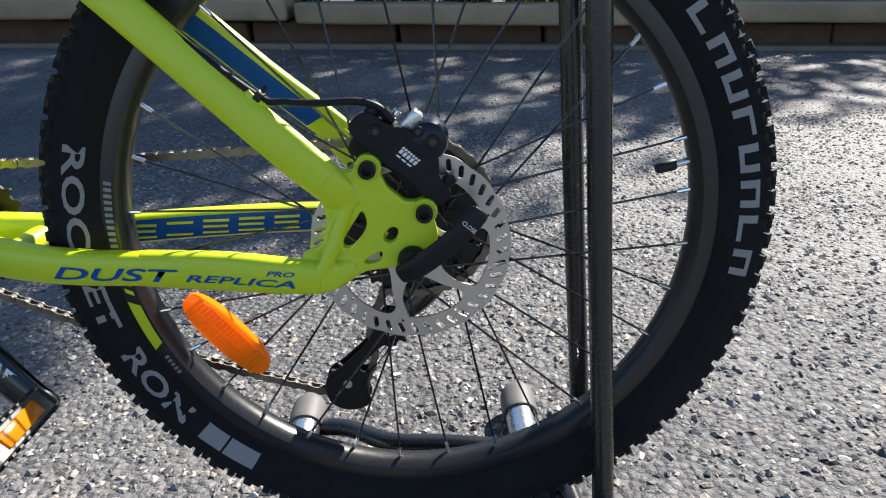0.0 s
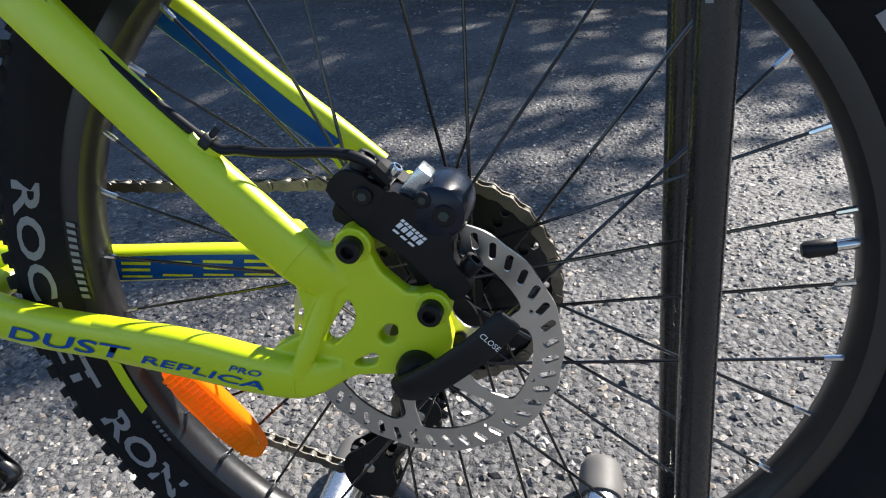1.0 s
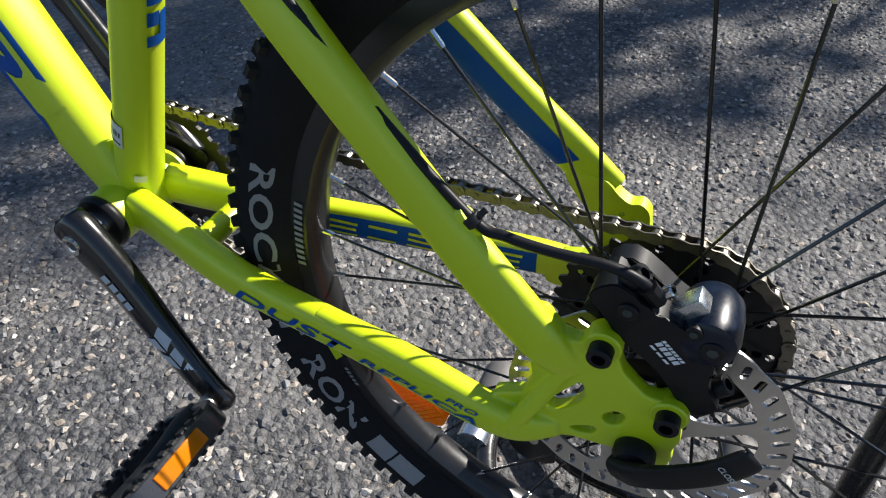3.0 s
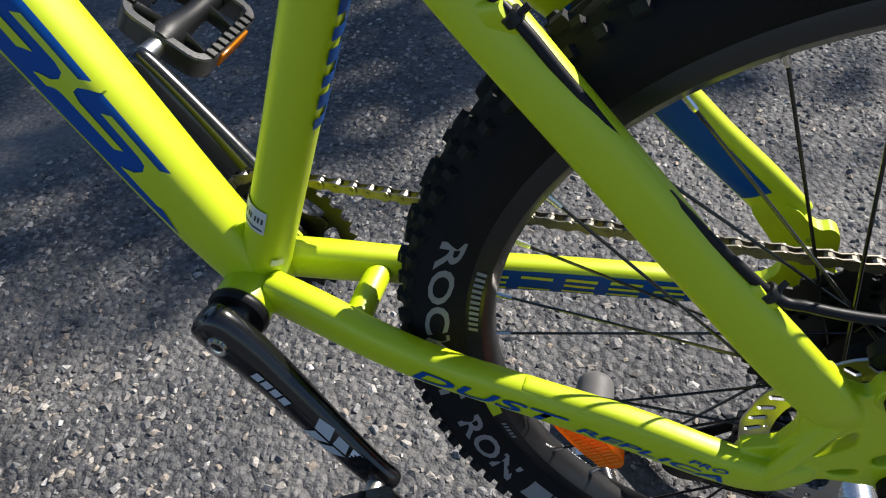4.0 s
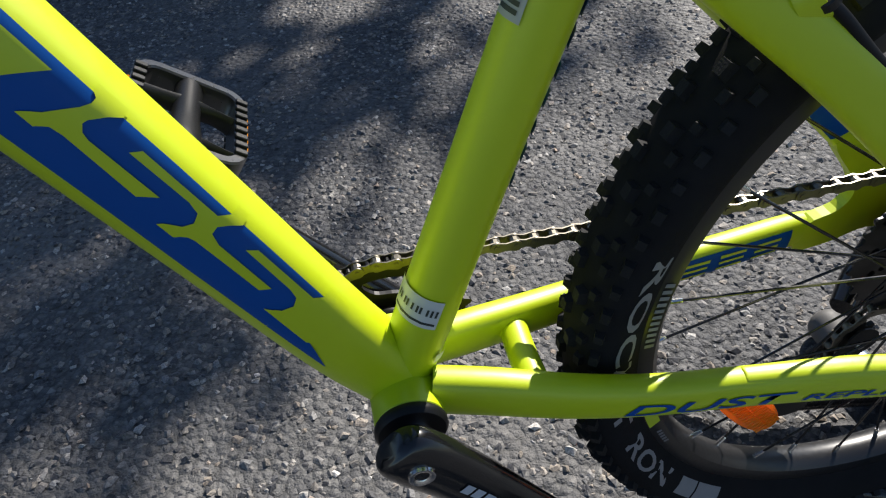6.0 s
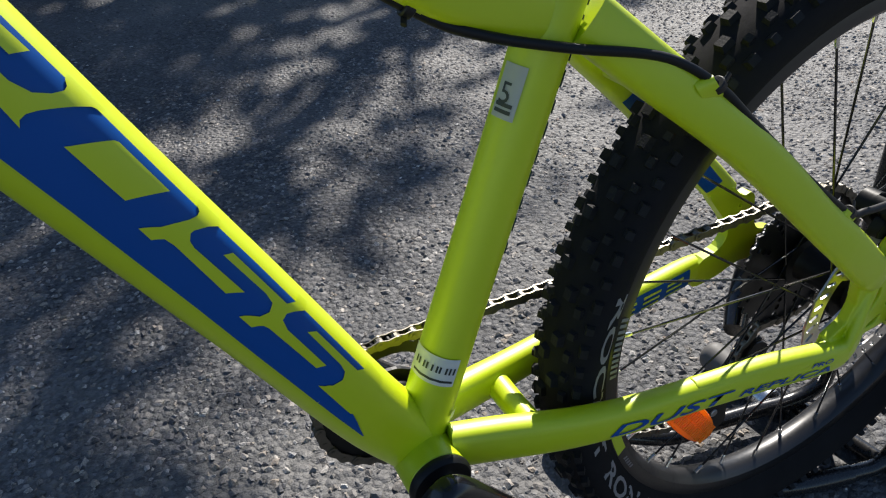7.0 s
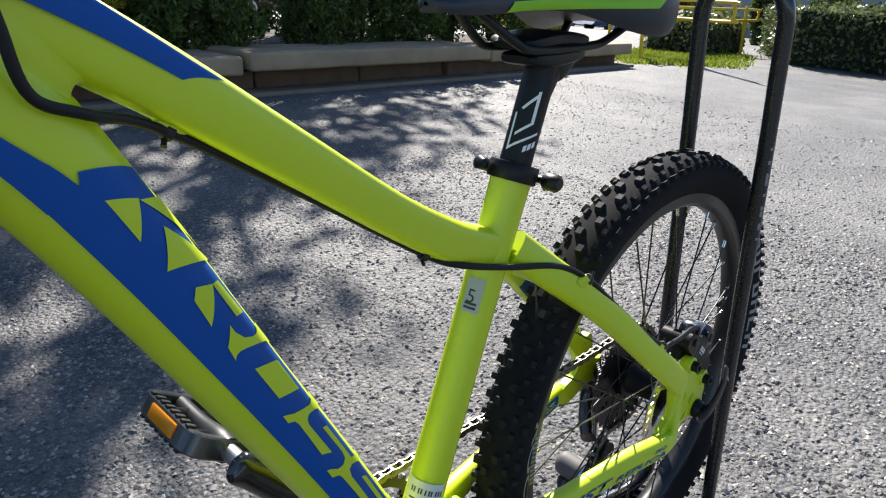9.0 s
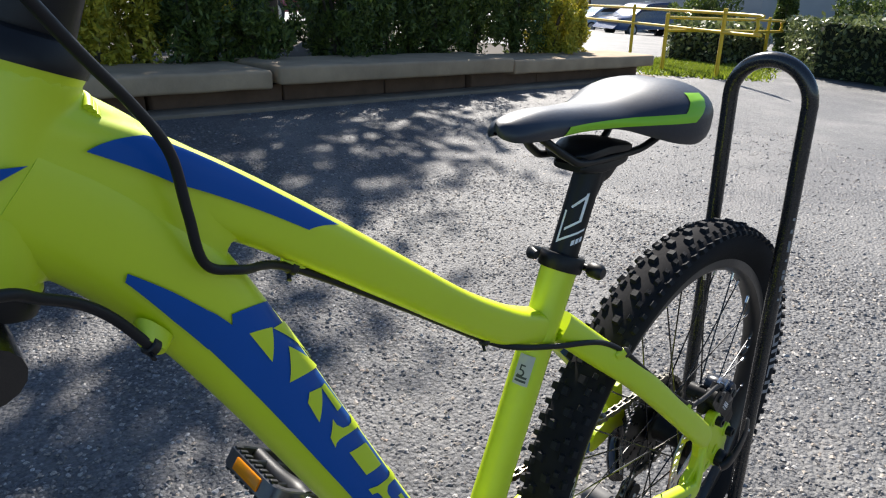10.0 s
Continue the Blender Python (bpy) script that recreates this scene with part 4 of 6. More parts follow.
def cap_screw(p, way, r, h, parent, mat=SATIN):
    m = Matrix.Translation(p) @ Vector((0, 0, 1)).rotation_difference(Vector(way)).to_matrix().to_4x4()
    b = part("cap_screw", placed(revolve(bmesh.new(), [(0, 0), (r, 0), (r, h - 0.0006), (r - 0.0006, h), (r * 0.55, h), (r * 0.55, h * 0.45), (0, h * 0.45)], (0, 0, 0), "z", 20), m), mat, parent)
    return b


cap_screw(cal(-0.0170, 0.0290, -0.0605), N, 0.0058, 0.0100, caliper)
cap_screw(cal(0.0580, 0.0235, -0.060), N, 0.0055, 0.0090, caliper)
cap_screw(cal(-0.0030, 0.0325, -0.0600), N, 0.0033, 0.0120, caliper, CHROME)
for c in (B1, B2):
    cap_screw((c[0] + 0.003, -0.0725, c[1] - 0.001), (0, -1, 0), 0.0064, 0.0085, dropout_l)
bm = bmesh.new()
box(bm, (0.0085, 0.012, 0.0200), Matrix.Translation(cal(0.0090, 0.0430, -0.0580)) @ Matrix.Rotation(radians(43), 4, "Y"), 0.0010)
part("hose_fitting", bm, ZINC, caliper, "bright metal hose fitting")
part("hose_nut", tube([(-0.0120, -0.0650, 0.4320), (-0.0060, -0.0620, 0.4230)], 0.0046, straight=True, seg=8), SATIN, caliper)
# white print on the caliper: rows of plain bars
for row, (n0, h, cells) in enumerate(((0.0262, 0.0018, 7), (0.0222, 0.0034, 5), (0.0192, 0.0014, 3))):
    polys = []
    width = 0.0165 if row < 2 else 0.015
    for k in range(cells):
        u0 = 0.0150 + width * k / cells
        polys.append([(u0, n0), (u0 + width / cells * 0.72, n0), (u0 + width / cells * 0.72 + 0.0006, n0 + h), (u0 + 0.0006, n0 + h)])
    decal("print", polys, lambda u, n: cal(u, n, -0.0688), WHITEPRINT, caliper)
cal_plate("brake_pad", [(0.048, -0.004), (0.046, 0.010), (0.060, 0.010), (0.062, -0.008), (0.056, -0.012)], -0.0525, -0.0505, STEEL, caliper, "steel brake pad tab", rounded=2)

# ---- quick release ----
qr = part("quick_release", placed(revolve(bmesh.new(), [(0, 0.0), (0.0100, 0.0), (0.0115, 0.002), (0.0118, 0.010), (0.0095, 0.0150), (0, 0.0165)], (0, 0, 0), "z", 28), Matrix.Translation((0.0020, -0.0665, 0.3180)) @ Matrix.Rotation(radians(90), 4, "X")), SATIN, bicycle, "black quick-release skewer with a flat lever")
lever = part("lever", tube([(-0.006, -0.079, 0.3110), (0.003, -0.085, 0.3160), (0.020, -0.088, 0.3275), (0.040, -0.087, 0.3435), (0.0525, -0.083, 0.3550), (0.0550, -0.081, 0.3575)],
                           [(0.0060, 0.0075), (0.0045, 0.0085), (0.0028, 0.0085), (0.0024, 0.0082), (0.0022, 0.0078), (0.0016, 0.0060)], n=30, seg=16, power=3.0), SATIN, qr)
# lettering across the lever's end
LV = Vector((0.70, 0, 0.715)).normalized()
LN = Vector((-0.715, 0, 0.70)).normalized()
me = text_mesh("CLOSE", 0.0046)
P0 = Vector((0.0450, -0.0892, 0.3480))
mapped(me, lambda u, v: P0 + LN * (0.0058 - u * 0.92) + LV * (v * 1.0))
me.materials.append(WHITEPRINT)
part("lettering", me, WHITEPRINT, qr)

# ---- cassette ----
def gear_outline(teeth, r_out, depth, cx, cz):
    out = []
    for i in range(teeth):
        a = 2 * math.pi * i / teeth
        s = 2 * math.pi / teeth
        for f, r in ((0.0, r_out - depth), (0.18, r_out - depth), (0.36, r_out - depth * 0.25), (0.46, r_out), (0.56, r_out), (0.66, r_out - depth * 0.25), (0.84, r_out - depth)):
            out.append((cx + r * math.cos(a + f * s), cz + r * math.sin(a + f * s)))
    return out


cassette = part("cassette", revolve(bmesh.new(), [(0.012, 0.022), (0.018, 0.022), (0.018, 0.060), (0.012, 0.060)], A, "y", 32, closed=True), COGSTEEL, bicycle, "dark steel cassette of ten sprockets")
for k, teeth in enumerate((36, 32, 28, 25, 22, 19, 17, 15, 13, 11)):
    r = 0.0127 * teeth / (2 * math.pi) + 0.0022
    y = 0.0255 + 0.0036 * k
    holes = [ring_points(0, 0.32, 0.0165, 24)]
    if teeth > 20:
        m = 14 if teeth > 27 else 10
        for i in range(m):
            a = 2 * math.pi * (i + 0.35 * k) / m
            for rr, hr in ((r - 0.0105, 0.0030), (r - 0.0185, 0.0034), (r - 0.0270, 0.0028)) if teeth > 27 else ((r - 0.0110, 0.0028),):
                if rr > 0.022:
                    holes.append(ring_points(rr * math.cos(a), 0.32 + rr * math.sin(a), hr, 8))
    part("sprocket", plate(gear_outline(teeth, r, 0.0042, 0, 0.32), holes, y - 0.0009, y + 0.0009), COGSTEEL, cassette, "", smooth=False)

# ---- chainring and cranks ----
RING_Y = 0.047
holes = []
for i in range(4):
    a = 2 * math.pi * i / 4 + 0.5
    pts = [(r * math.cos(a + b), r * math.sin(a + b)) for r, b in ((0.0445, 0.15), (0.0450, 0.75), (0.0440, 1.35), (0.032, 1.25), (0.030, 0.75), (0.032, 0.25))]
    holes.append(smooth_outline([(BB.x + p[0], BB.z + p[1]) for p in pts], 4))
ringob = part("chainring", plate(gear_outline(28, 0.0590, 0.0050, BB.x, BB.z), holes + [ring_points(BB.x, BB.z, 0.014, 24)], RING_Y - 0.0016, RING_Y + 0.0016), SATIN, bicycle, "black narrow chainring", smooth=False)
for i in range(4):
    a = 2 * math.pi * i / 4 + 0.5
    part("chainring_bolt", disc((BB.x + 0.036 * math.cos(a), 0, BB.z + 0.036 * math.sin(a)), 0.0055, RING_Y - 0.0042, RING_Y + 0.003, 0.0008, 14), SATIN, ringob)
part("bottom_bracket_cup", revolve(bmesh.new(), [(0.010, -0.0362), (0.0212, -0.0362), (0.0224, -0.0380), (0.0224, -0.0410), (0.0205, -0.0435), (0.0125, -0.0445), (0.010, -0.0445)], BB, "y", 36), SATIN, bicycle, "black bottom bracket cup")
part("bottom_bracket_cup", revolve(bmesh.new(), [(0.010, 0.0362), (0.0212, 0.0362), (0.0224, 0.0380), (0.0224, 0.0410), (0.0205, 0.0435), (0.010, 0.0445)], BB, "y", 36), SATIN, bicycle, "black bottom bracket cup")
part("crank_axle", revolve(bmesh.new(), [(0.0, -0.058), (0.0118, -0.058), (0.0118, 0.058), (0.0, 0.058)], BB, "y", 28), CHROME, bicycle, "bright steel crank axle")

CA = radians(-48.5)
CWAY = Vector((math.cos(CA), 0, math.sin(CA)))
CLEN = 0.155


def build_crank(sgn):
    """sgn -1: the arm on the near side, which hangs forward and down."""
    way = CWAY * (1 if sgn < 0 else -1)
    p = [BB + way * (-0.021) + Vector((0, sgn * 0.0585, 0)), BB + way * (-0.016) + Vector((0, sgn * 0.0585, 0)), BB + way * 0.0 + Vector((0, sgn * 0.0595, 0)), BB + way * 0.04 + Vector((0, sgn * 0.0625, 0)),
         BB + way * 0.10 + Vector((0, sgn * 0.0710, 0)), BB + way * (CLEN - 0.012) + Vector((0, sgn * 0.0765, 0)), BB + way * (CLEN + 0.008) + Vector((0, sgn * 0.0770, 0)), BB + way * (CLEN + 0.014) + Vector((0, sgn * 0.0770, 0))]
    rad = [(0.007, 0.009), (0.0110, 0.0180), (0.0120, 0.0210), (0.0115, 0.0195), (0.0100, 0.0165), (0.0092, 0.0145), (0.0085, 0.0138), (0.005, 0.008)]
    arm = part("crank_arm", tube(p, rad, n=48, seg=28, power=2.3), BLACK, bicycle, "glossy black crank arm with grey and white print")
    if sgn < 0:
        c = BB + Vector((0, -0.0708, 0))
        part("crank_bolt", revolve(bmesh.new(), [(0.0042, -0.001), (0.0058, -0.0022), (0.0078, -0.0022), (0.0082, 0.0), (0.0042, 0.004)], c, "y", 24, closed=True), CHROME, arm, "bright crank bolt")

        def on_arm(s, v):
            # s along the arm, v across; laid on the outer face
            q = np.interp(s, [0.0, 0.04, 0.10, CLEN], [0.0595, 0.0625, 0.0710, 0.0765])
            t = np.interp(s, [0.0, 0.04, 0.10, CLEN], [0.0120, 0.0115, 0.0100, 0.0092])
            w = np.interp(s, [0.0, 0.04, 0.10, CLEN], [0.0210, 0.0195, 0.0165, 0.0145])
            v = v * 1.05 + 0.0035
            h = t * max(0.0, 1 - (abs(v) / w) ** 2.3) ** (1 / 2.3)
            side = Vector((-way.z, 0, way.x))
            return BB + way * s + side * v + Vector((0, -q - h - 0.0007, 0))

        polys = []
        for k in range(4):
            s0 = 0.030 + 0.0085 * k
            polys.append([(s0, -0.0035), (s0 + 0.0066, -0.0035), (s0 + 0.0072, 0.0035), (s0 + 0.0006, 0.0035)])
        decal("print", polys, on_arm, CRANKPRINT, arm, cuts=1)
        polys = [[(0.088, 0.001), (0.103, 0.001), (0.098, 0.0105), (0.084, 0.0095)], [(0.086, -0.0115), (0.094, -0.0115), (0.104, -0.001), (0.090, -0.001)], [(0.100, -0.0115), (0.112, -0.0110), (0.121, -0.001), (0.108, -0.001)],
                 [(0.106, 0.001), (0.119, 0.001), (0.115, 0.0085), (0.104, 0.009)]]
        decal("print", polys, on_arm, CRANKPRINT, arm, cuts=2)
        polys = [[(0.122, 0.001), (0.134, 0.001), (0.129, 0.0085), (0.119, 0.0085)], [(0.126, -0.0100), (0.138, -0.0095), (0.143, -0.001), (0.124, -0.001)]]
        decal("print", polys, on_arm, WHITEPRINT, arm, cuts=2)
    return arm, BB + way * CLEN


arm_l, PED_L = build_crank(-1)
arm_r, PED_R = build_crank(1)


def build_pedal(at, sgn, tilt):
    m = Matrix.Translation(at) @ Matrix.Rotation(radians(tilt), 4, "Y")
    y0, y1 = sgn * 0.100, sgn * 0.188
    ym = (y0 + y1) / 2

    def along(p):
        return m @ Vector(p)

    # closed outer loop with rounded corners
    loop = []
    for cx, cy, a0 in ((0.022, 1, 0), (-0.022, 1, 90), (-0.022, -1, 180), (0.022, -1, 270)):
        for k in range(5):
            a = radians(a0 + 22.5 * k)
            loop.append((cx + 0.012 * math.cos(a), ym + (abs(y1 - y0) / 2 - 0.012) * cy + 0.012 * math.sin(a), 0))
    bm = bmesh.new()
    rings = []
    for i, p in enumerate(loop):
        q = Vector(loop[(i + 1) % len(loop)]) - Vector(loop[i - 1])
        out = Vector((q.y, -q.x, 0)).normalized()
        rings.append([bm.verts.new(along(Vector(p) + out * o + Vector((0, 0, z)))) for o, z in ((0.0035, -0.0100), (0.0048, -0.0087), (0.0048, 0.0087), (0.0035, 0.0100), (-0.0025, 0.0100), (-0.0038, 0.0087), (-0.0038, -0.0087), (-0.0025, -0.0100))])
    for i in range(len(rings)):
        r0, r1 = rings[i], rings[(i + 1) % len(rings)]
        for k in range(8):
            bm.faces.new((r0[k], r0[(k + 1) % 8], r1[(k + 1) % 8], r1[k]))
    ped = part("pedal", bm, PEDALCAGE, bicycle, "black plastic cage pedal with amber reflectors", angle=30)
    part("spindle_body", tube([along((0, y0 - sgn * 0.003, 0)), along((0, y0 + sgn * 0.012, 0)), along((0, y0 + sgn * 0.045, 0)), along((0, y1 + sgn * 0.001, 0))], [(0.0115, 0.0115), (0.0135, 0.0125), (0.0095, 0.0095), (0.0105, 0.0095)], n=18, seg=18, ref=(0, 0, 1)), PLASTIC, ped)
    for x in (-1, 1):
        for f in (0.22, 0.72):
            part("strut", tube([along((0, y0 + (y1 - y0) * f, 0)), along((x * 0.018, y0 + (y1 - y0) * (f - 0.02), 0)), along((x * 0.033, y0 + (y1 - y0) * (f - 0.08), 0))], [(0.008, 0.006), (0.007, 0.0035), (0.009, 0.004)], n=8, seg=10, ref=(0, 0, 1)), PLASTIC, ped)
    bm = bmesh.new()
    box(bm, (0.0085, 0.0050, 0.0030), None, 0.0006, 1)
    knob = finish(bm, "knob", PLASTIC)
    for x in (-0.0340, 0.0340):
        for z in (-0.0107, 0.0107):
            for k in range(8):
                kn = new("knob", knob)
                kn.parent = ped
                kn.matrix_local = m @ Matrix.Translation((x, y0 + sgn * (0.0115 + 0.0093 * k), z))
    for x in (-0.0392, 0.0392):
        bm = bmesh.new()
        box(bm, (0.0030, 0.044, 0.0125), m @ Matrix.Translation((x, ym, 0)), 0.0008)
        part("reflector", bm, AMBER, ped, "amber reflector")
    part("pedal_axle", tube([along((0, sgn * 0.074, 0)), along((0, sgn * 0.104, 0))], 0.0075, straight=True, seg=16, ref=(0, 0, 1)), STEEL, ped)
    return ped


build_pedal(PED_L, -1, -40)
build_pedal(Vector(PED_R) + Vector((-0.002, 0.004, 0.007)), 1, 36)

# ---- chain ----
def chain_points():
    pts = []
    ring_r, cog_r = 0.0567, 0.0728
    top_way = (Vector((A.x, A.z)) - Vector((BB.x, BB.z)))
    tilt = math.atan2(top_way.y + (cog_r - ring_r), top_way.x)
    a_top = math.pi / 2 + tilt
    for i in range(13):  # upper run
        f = i / 12
        r0 = Vector((BB.x + ring_r * math.cos(a_top), BB.z + ring_r * math.sin(a_top)))
        r1 = Vector((A.x + cog_r * math.cos(a_top), A.z + cog_r * math.sin(a_top)))
        p = r0.lerp(r1, f)
        pts.append((p.x, RING_Y + (0.0242 - RING_Y) * f, p.y - 0.004 * math.sin(math.pi * f)))
    for i in range(1, 31):  # round the sprocket
        a = a_top - radians(205) * i / 30
        pts.append((A.x + cog_r * math.cos(a), 0.0242, A.z + cog_r * math.sin(a)))
    for p in ((-0.040, 0.030, 0.2315), (-0.0500, 0.031, 0.214), (-0.0500, 0.031, 0.200), (-0.046, 0.031, 0.186), (-0.050, 0.031, 0.168), (-0.0570, 0.031, 0.157), (-0.0580, 0.031, 0.146), (-0.0650, 0.031, 0.1355), (-0.0790, 0.031, 0.1330), (-0.092, 0.0315, 0.1385)):
        pts.append(p)
    for i in range(1, 12):  # lower run
        f = i / 12
        p = Vector((-0.092, 0.1385)).lerp(Vector((-0.4345, 0.2772)), f)
        pts.append((p.x, 0.0315 + (RING_Y - 0.0315) * f, p.y - 0.010 * math.sin(math.pi * f)))
    a0 = math.atan2(0.2772 - BB.z, -0.4345 - BB.x) % (2 * math.pi)
    for i in range(0, 16):  # round the chainring
        a = a0 + (a_top - a0) * i / 16
        pts.append((BB.x + ring_r * math.cos(a), RING_Y, BB.z + ring_r * math.sin(a)))
    return np.array(pts)


def link_mesh(outer):
    bm = bmesh.new()
    half, pitch = (0.0031, 0.0127) if outer else (0.0021, 0.0127)
    out = []
    for i in range(9):
        a = math.pi / 2 + math.pi * i / 8
        out.append((-pitch / 2 + 0.0042 * math.cos(a), 0.0042 * math.sin(a)))
    out.append((0, -0.0029))
    for i in range(9):
        a = -math.pi / 2 + math.pi * i / 8
        out.append((pitch / 2 + 0.0042 * math.cos(a), 0.0042 * math.sin(a)))
    out.append((0, 0.0029))
    for s in (-1, 1):
        vs0 = [bm.verts.new((u, s * half, v)) for u, v in out]
        vs1 = [bm.verts.new((u, s * (half + 0.0010), v)) for u, v in out]
        bm.faces.new(vs0)
        bm.faces.new(vs1)
        for k in range(len(out)):
            bm.faces.new((vs0[k], vs0[(k + 1) % len(out)], vs1[(k + 1) % len(out)], vs1[k]))
    if outer:
        for x in (-pitch / 2, pitch / 2):
            revolve(bm, [(0.0, -0.0046), (0.0017, -0.0046), (0.0017, 0.0046), (0.0, 0.0046)], (x, 0, 0), "y", 8)
    else:
        for x in (-pitch / 2, pitch / 2):
            revolve(bm, [(0.0, -0.0021), (0.0038, -0.0021), (0.0038, 0.0021), (0.0, 0.0021)], (x, 0, 0), "y", 10)
    return finish(bm, "chain_link", CHAINSTEEL, angle=35)


def build_chain():
    pts = chain_points()
    pts = np.vstack([pts, pts[:1]])
    seg = np.r_[0, np.cumsum(np.linalg.norm(np.diff(pts, axis=0), axis=1))]
    count = int(round(seg[-1] / 0.0127 / 2)) * 2
    pitch = seg[-1] / count
    at = np.stack([np.interp(np.arange(count + 1) * pitch, seg, pts[:, k]) for k in range(3)], 1)
    meshes = (link_mesh(True), link_mesh(False))
    chain = None
    for i in range(count):
        p, q = Vector(at[i]), Vector(at[i + 1])
        x = (q - p).normalized()
        y = Vector((0, 1, 0))
        z = x.cross(y).normalized()
        y = z.cross(x)
        m = Matrix((x, y, z)).transposed().to_4x4()
        m.translation = (p + q) / 2
        if chain is None:
            chain = part("chain", meshes[0].copy(), CHAINSTEEL, bicycle, "bare steel roller chain")
            chain.data.transform(m)
            continue
        link = new("chain_link", meshes[i % 2])
        link.parent = chain
        link.matrix_local = m


build_chain()

# ---- rear derailleur ----
rd = part("rear_derailleur", tube([(0.012, 0.078, 0.300), (0.020, 0.088, 0.285), (0.024, 0.090, 0.262), (0.016, 0.086, 0.238), (-0.002, 0.074, 0.222), (-0.020, 0.060, 0.212)],
                                  [(0.009, 0.012), (0.011, 0.014), (0.012, 0.015), (0.012, 0.0165), (0.013, 0.016), (0.011, 0.013)], n=30, seg=18, power=2.6), BLACK, bicycle, "black rear derailleur hanging below the cassette")
part("hanger", plate(smooth_outline([(0.016, 0.330), (0.020, 0.312), (0.021, 0.292), (0.008, 0.290), (0.004, 0.306), (-0.004, 0.322)], 4), [], 0.0660, 0.0720), SATIN, rd, smooth=False)
cage = [(-0.036, 0.226), (-0.018, 0.222), (-0.014, 0.206), (-0.030, 0.190), (-0.056, 0.158), (-0.056, 0.130), (-0.078, 0.123), (-0.096, 0.135), (-0.096, 0.160), (-0.078, 0.174), (-0.052, 0.198)]
for y in (0.0225, 0.0385):
    part("cage_plate", plate(smooth_outline(cage, 4), [smooth_outline([(-0.040, 0.192), (-0.034, 0.188), (-0.055, 0.165), (-0.062, 0.170)], 4)], y, y + 0.0016), SATIN, rd, smooth=False)
for c in ((-0.030, 0.208), (-0.076, 0.153)):
    part("jockey_wheel", plate(gear_outline(11, 0.0205, 0.0045, *c), [ring_points(c[0], c[1], 0.004, 10)], 0.0290, 0.0330), PLASTIC, rd, smooth=False)
    part("jockey_bolt", disc((c[0], 0, c[1]), 0.0045, 0.0205, 0.0420, 0.0006, 12), STEEL, rd)

# ---- wheel reflector ----
def build_reflector():
    c, ang = Vector((-0.1675, -0.0205, 0.2380)), radians(-52.5)
    way, side = Vector((math.cos(ang), 0, math.sin(ang))), Vector((-math.sin(ang), 0, math.cos(ang)))
    bm = bmesh.new()
    rings = []
    for y, f in ((-0.0062, 0.93), (-0.0048, 1.0), (0.0030, 1.0), (0.0044, 0.93)):
        ring = []
        for k in range(40):
            a = 2 * math.pi * k / 40
            ca, sa = math.cos(a), math.sin(a)
            p = c + way * (0.0475 * f * math.copysign(abs(ca) ** 0.82, ca)) + side * (0.0155 * f * math.copysign(abs(sa) ** 0.85, sa))
            ring.append(bm.verts.new(p + Vector((0, y, 0))))
        rings.append(ring)
    for r0, r1 in zip(rings, rings[1:]):
        for k in range(40):
            bm.faces.new((r0[k], r0[(k + 1) % 40], r1[(k + 1) % 40], r1[k]))
    bm.faces.new(rings[0])
    bm.faces.new(rings[-1])
    r = part("wheel_reflector", bm, AMBER, bicycle, "amber plastic spoke reflector")
    bm = bmesh.new()
    box(bm, (0.0030, 0.0012, 0.0100), None, 0.0)
    prism = finish(bm, "prism", AMBER, False)
    for k in range(-9, 10):
        for j in (-1, 1):
            ob = new("prism", prism)
            ob.parent = r
            ob.matrix_local = Matrix.Translation(c + way * (0.0042 * k) + side * (0.0055 * j) + Vector((0, -0.0066, 0))) @ Matrix.Rotation(-ang, 4, "Y")
    return r


build_reflector()

# ---- cable guides ----
# each: the hose's place, the way it runs, and the way to the tube that carries the bracket
for p, w, up in (((-0.569, -0.006, 0.748), (0.80, 0, -0.58), (0.5, 0.1, 0.8)), ((-0.391, -0.007, 0.6250), (0.80, 0, -0.58), (0.5, 0.2, 0.8)), ((-0.223, -0.046, 0.5605), (0.66, 0.1, -0.74), (-0.6, 0.4, -0.5)),
                 ((-0.098, -0.0660, 0.4460), (0.72, 0, -0.69), (-0.6, 0.1, -0.6)), ((-0.667, -0.0280, 0.7400), (0.62, 0.1, -0.78), (0.75, 0.75, 0.1))):
    w, p = Vector(w).normalized(), Vector(p)
    up = Vector(up)
    up = (up - w * up.dot(w)).normalized()
    g = part("cable_guide", tube([p - up * 0.0005, p + up * 0.003, p + up * 0.010], [(0.0042, 0.0085), (0.0045, 0.0100), (0.0055, 0.0130)], n=8, seg=16, ref=tuple(w.cross(up)), power=2.6), LIME, bicycle)
    part("cable_clip", tube([p - w * 0.0030, p - w * 0.0022, p + w * 0.0022, p + w * 0.0030], [(0.0042, 0.0042), (0.0050, 0.0050), (0.0050, 0.0050), (0.0042, 0.0042)], straight=True, seg=16, ref=tuple(up)), PLASTIC, g, "black plastic cable clip")
    part("clip_tail", tube([p - up * 0.0045, p - up * 0.0045 + w.cross(up) * 0.003 - up * 0.004], (0.0018, 0.0012), straight=True, seg=8, ref=tuple(w)), PLASTIC, g)


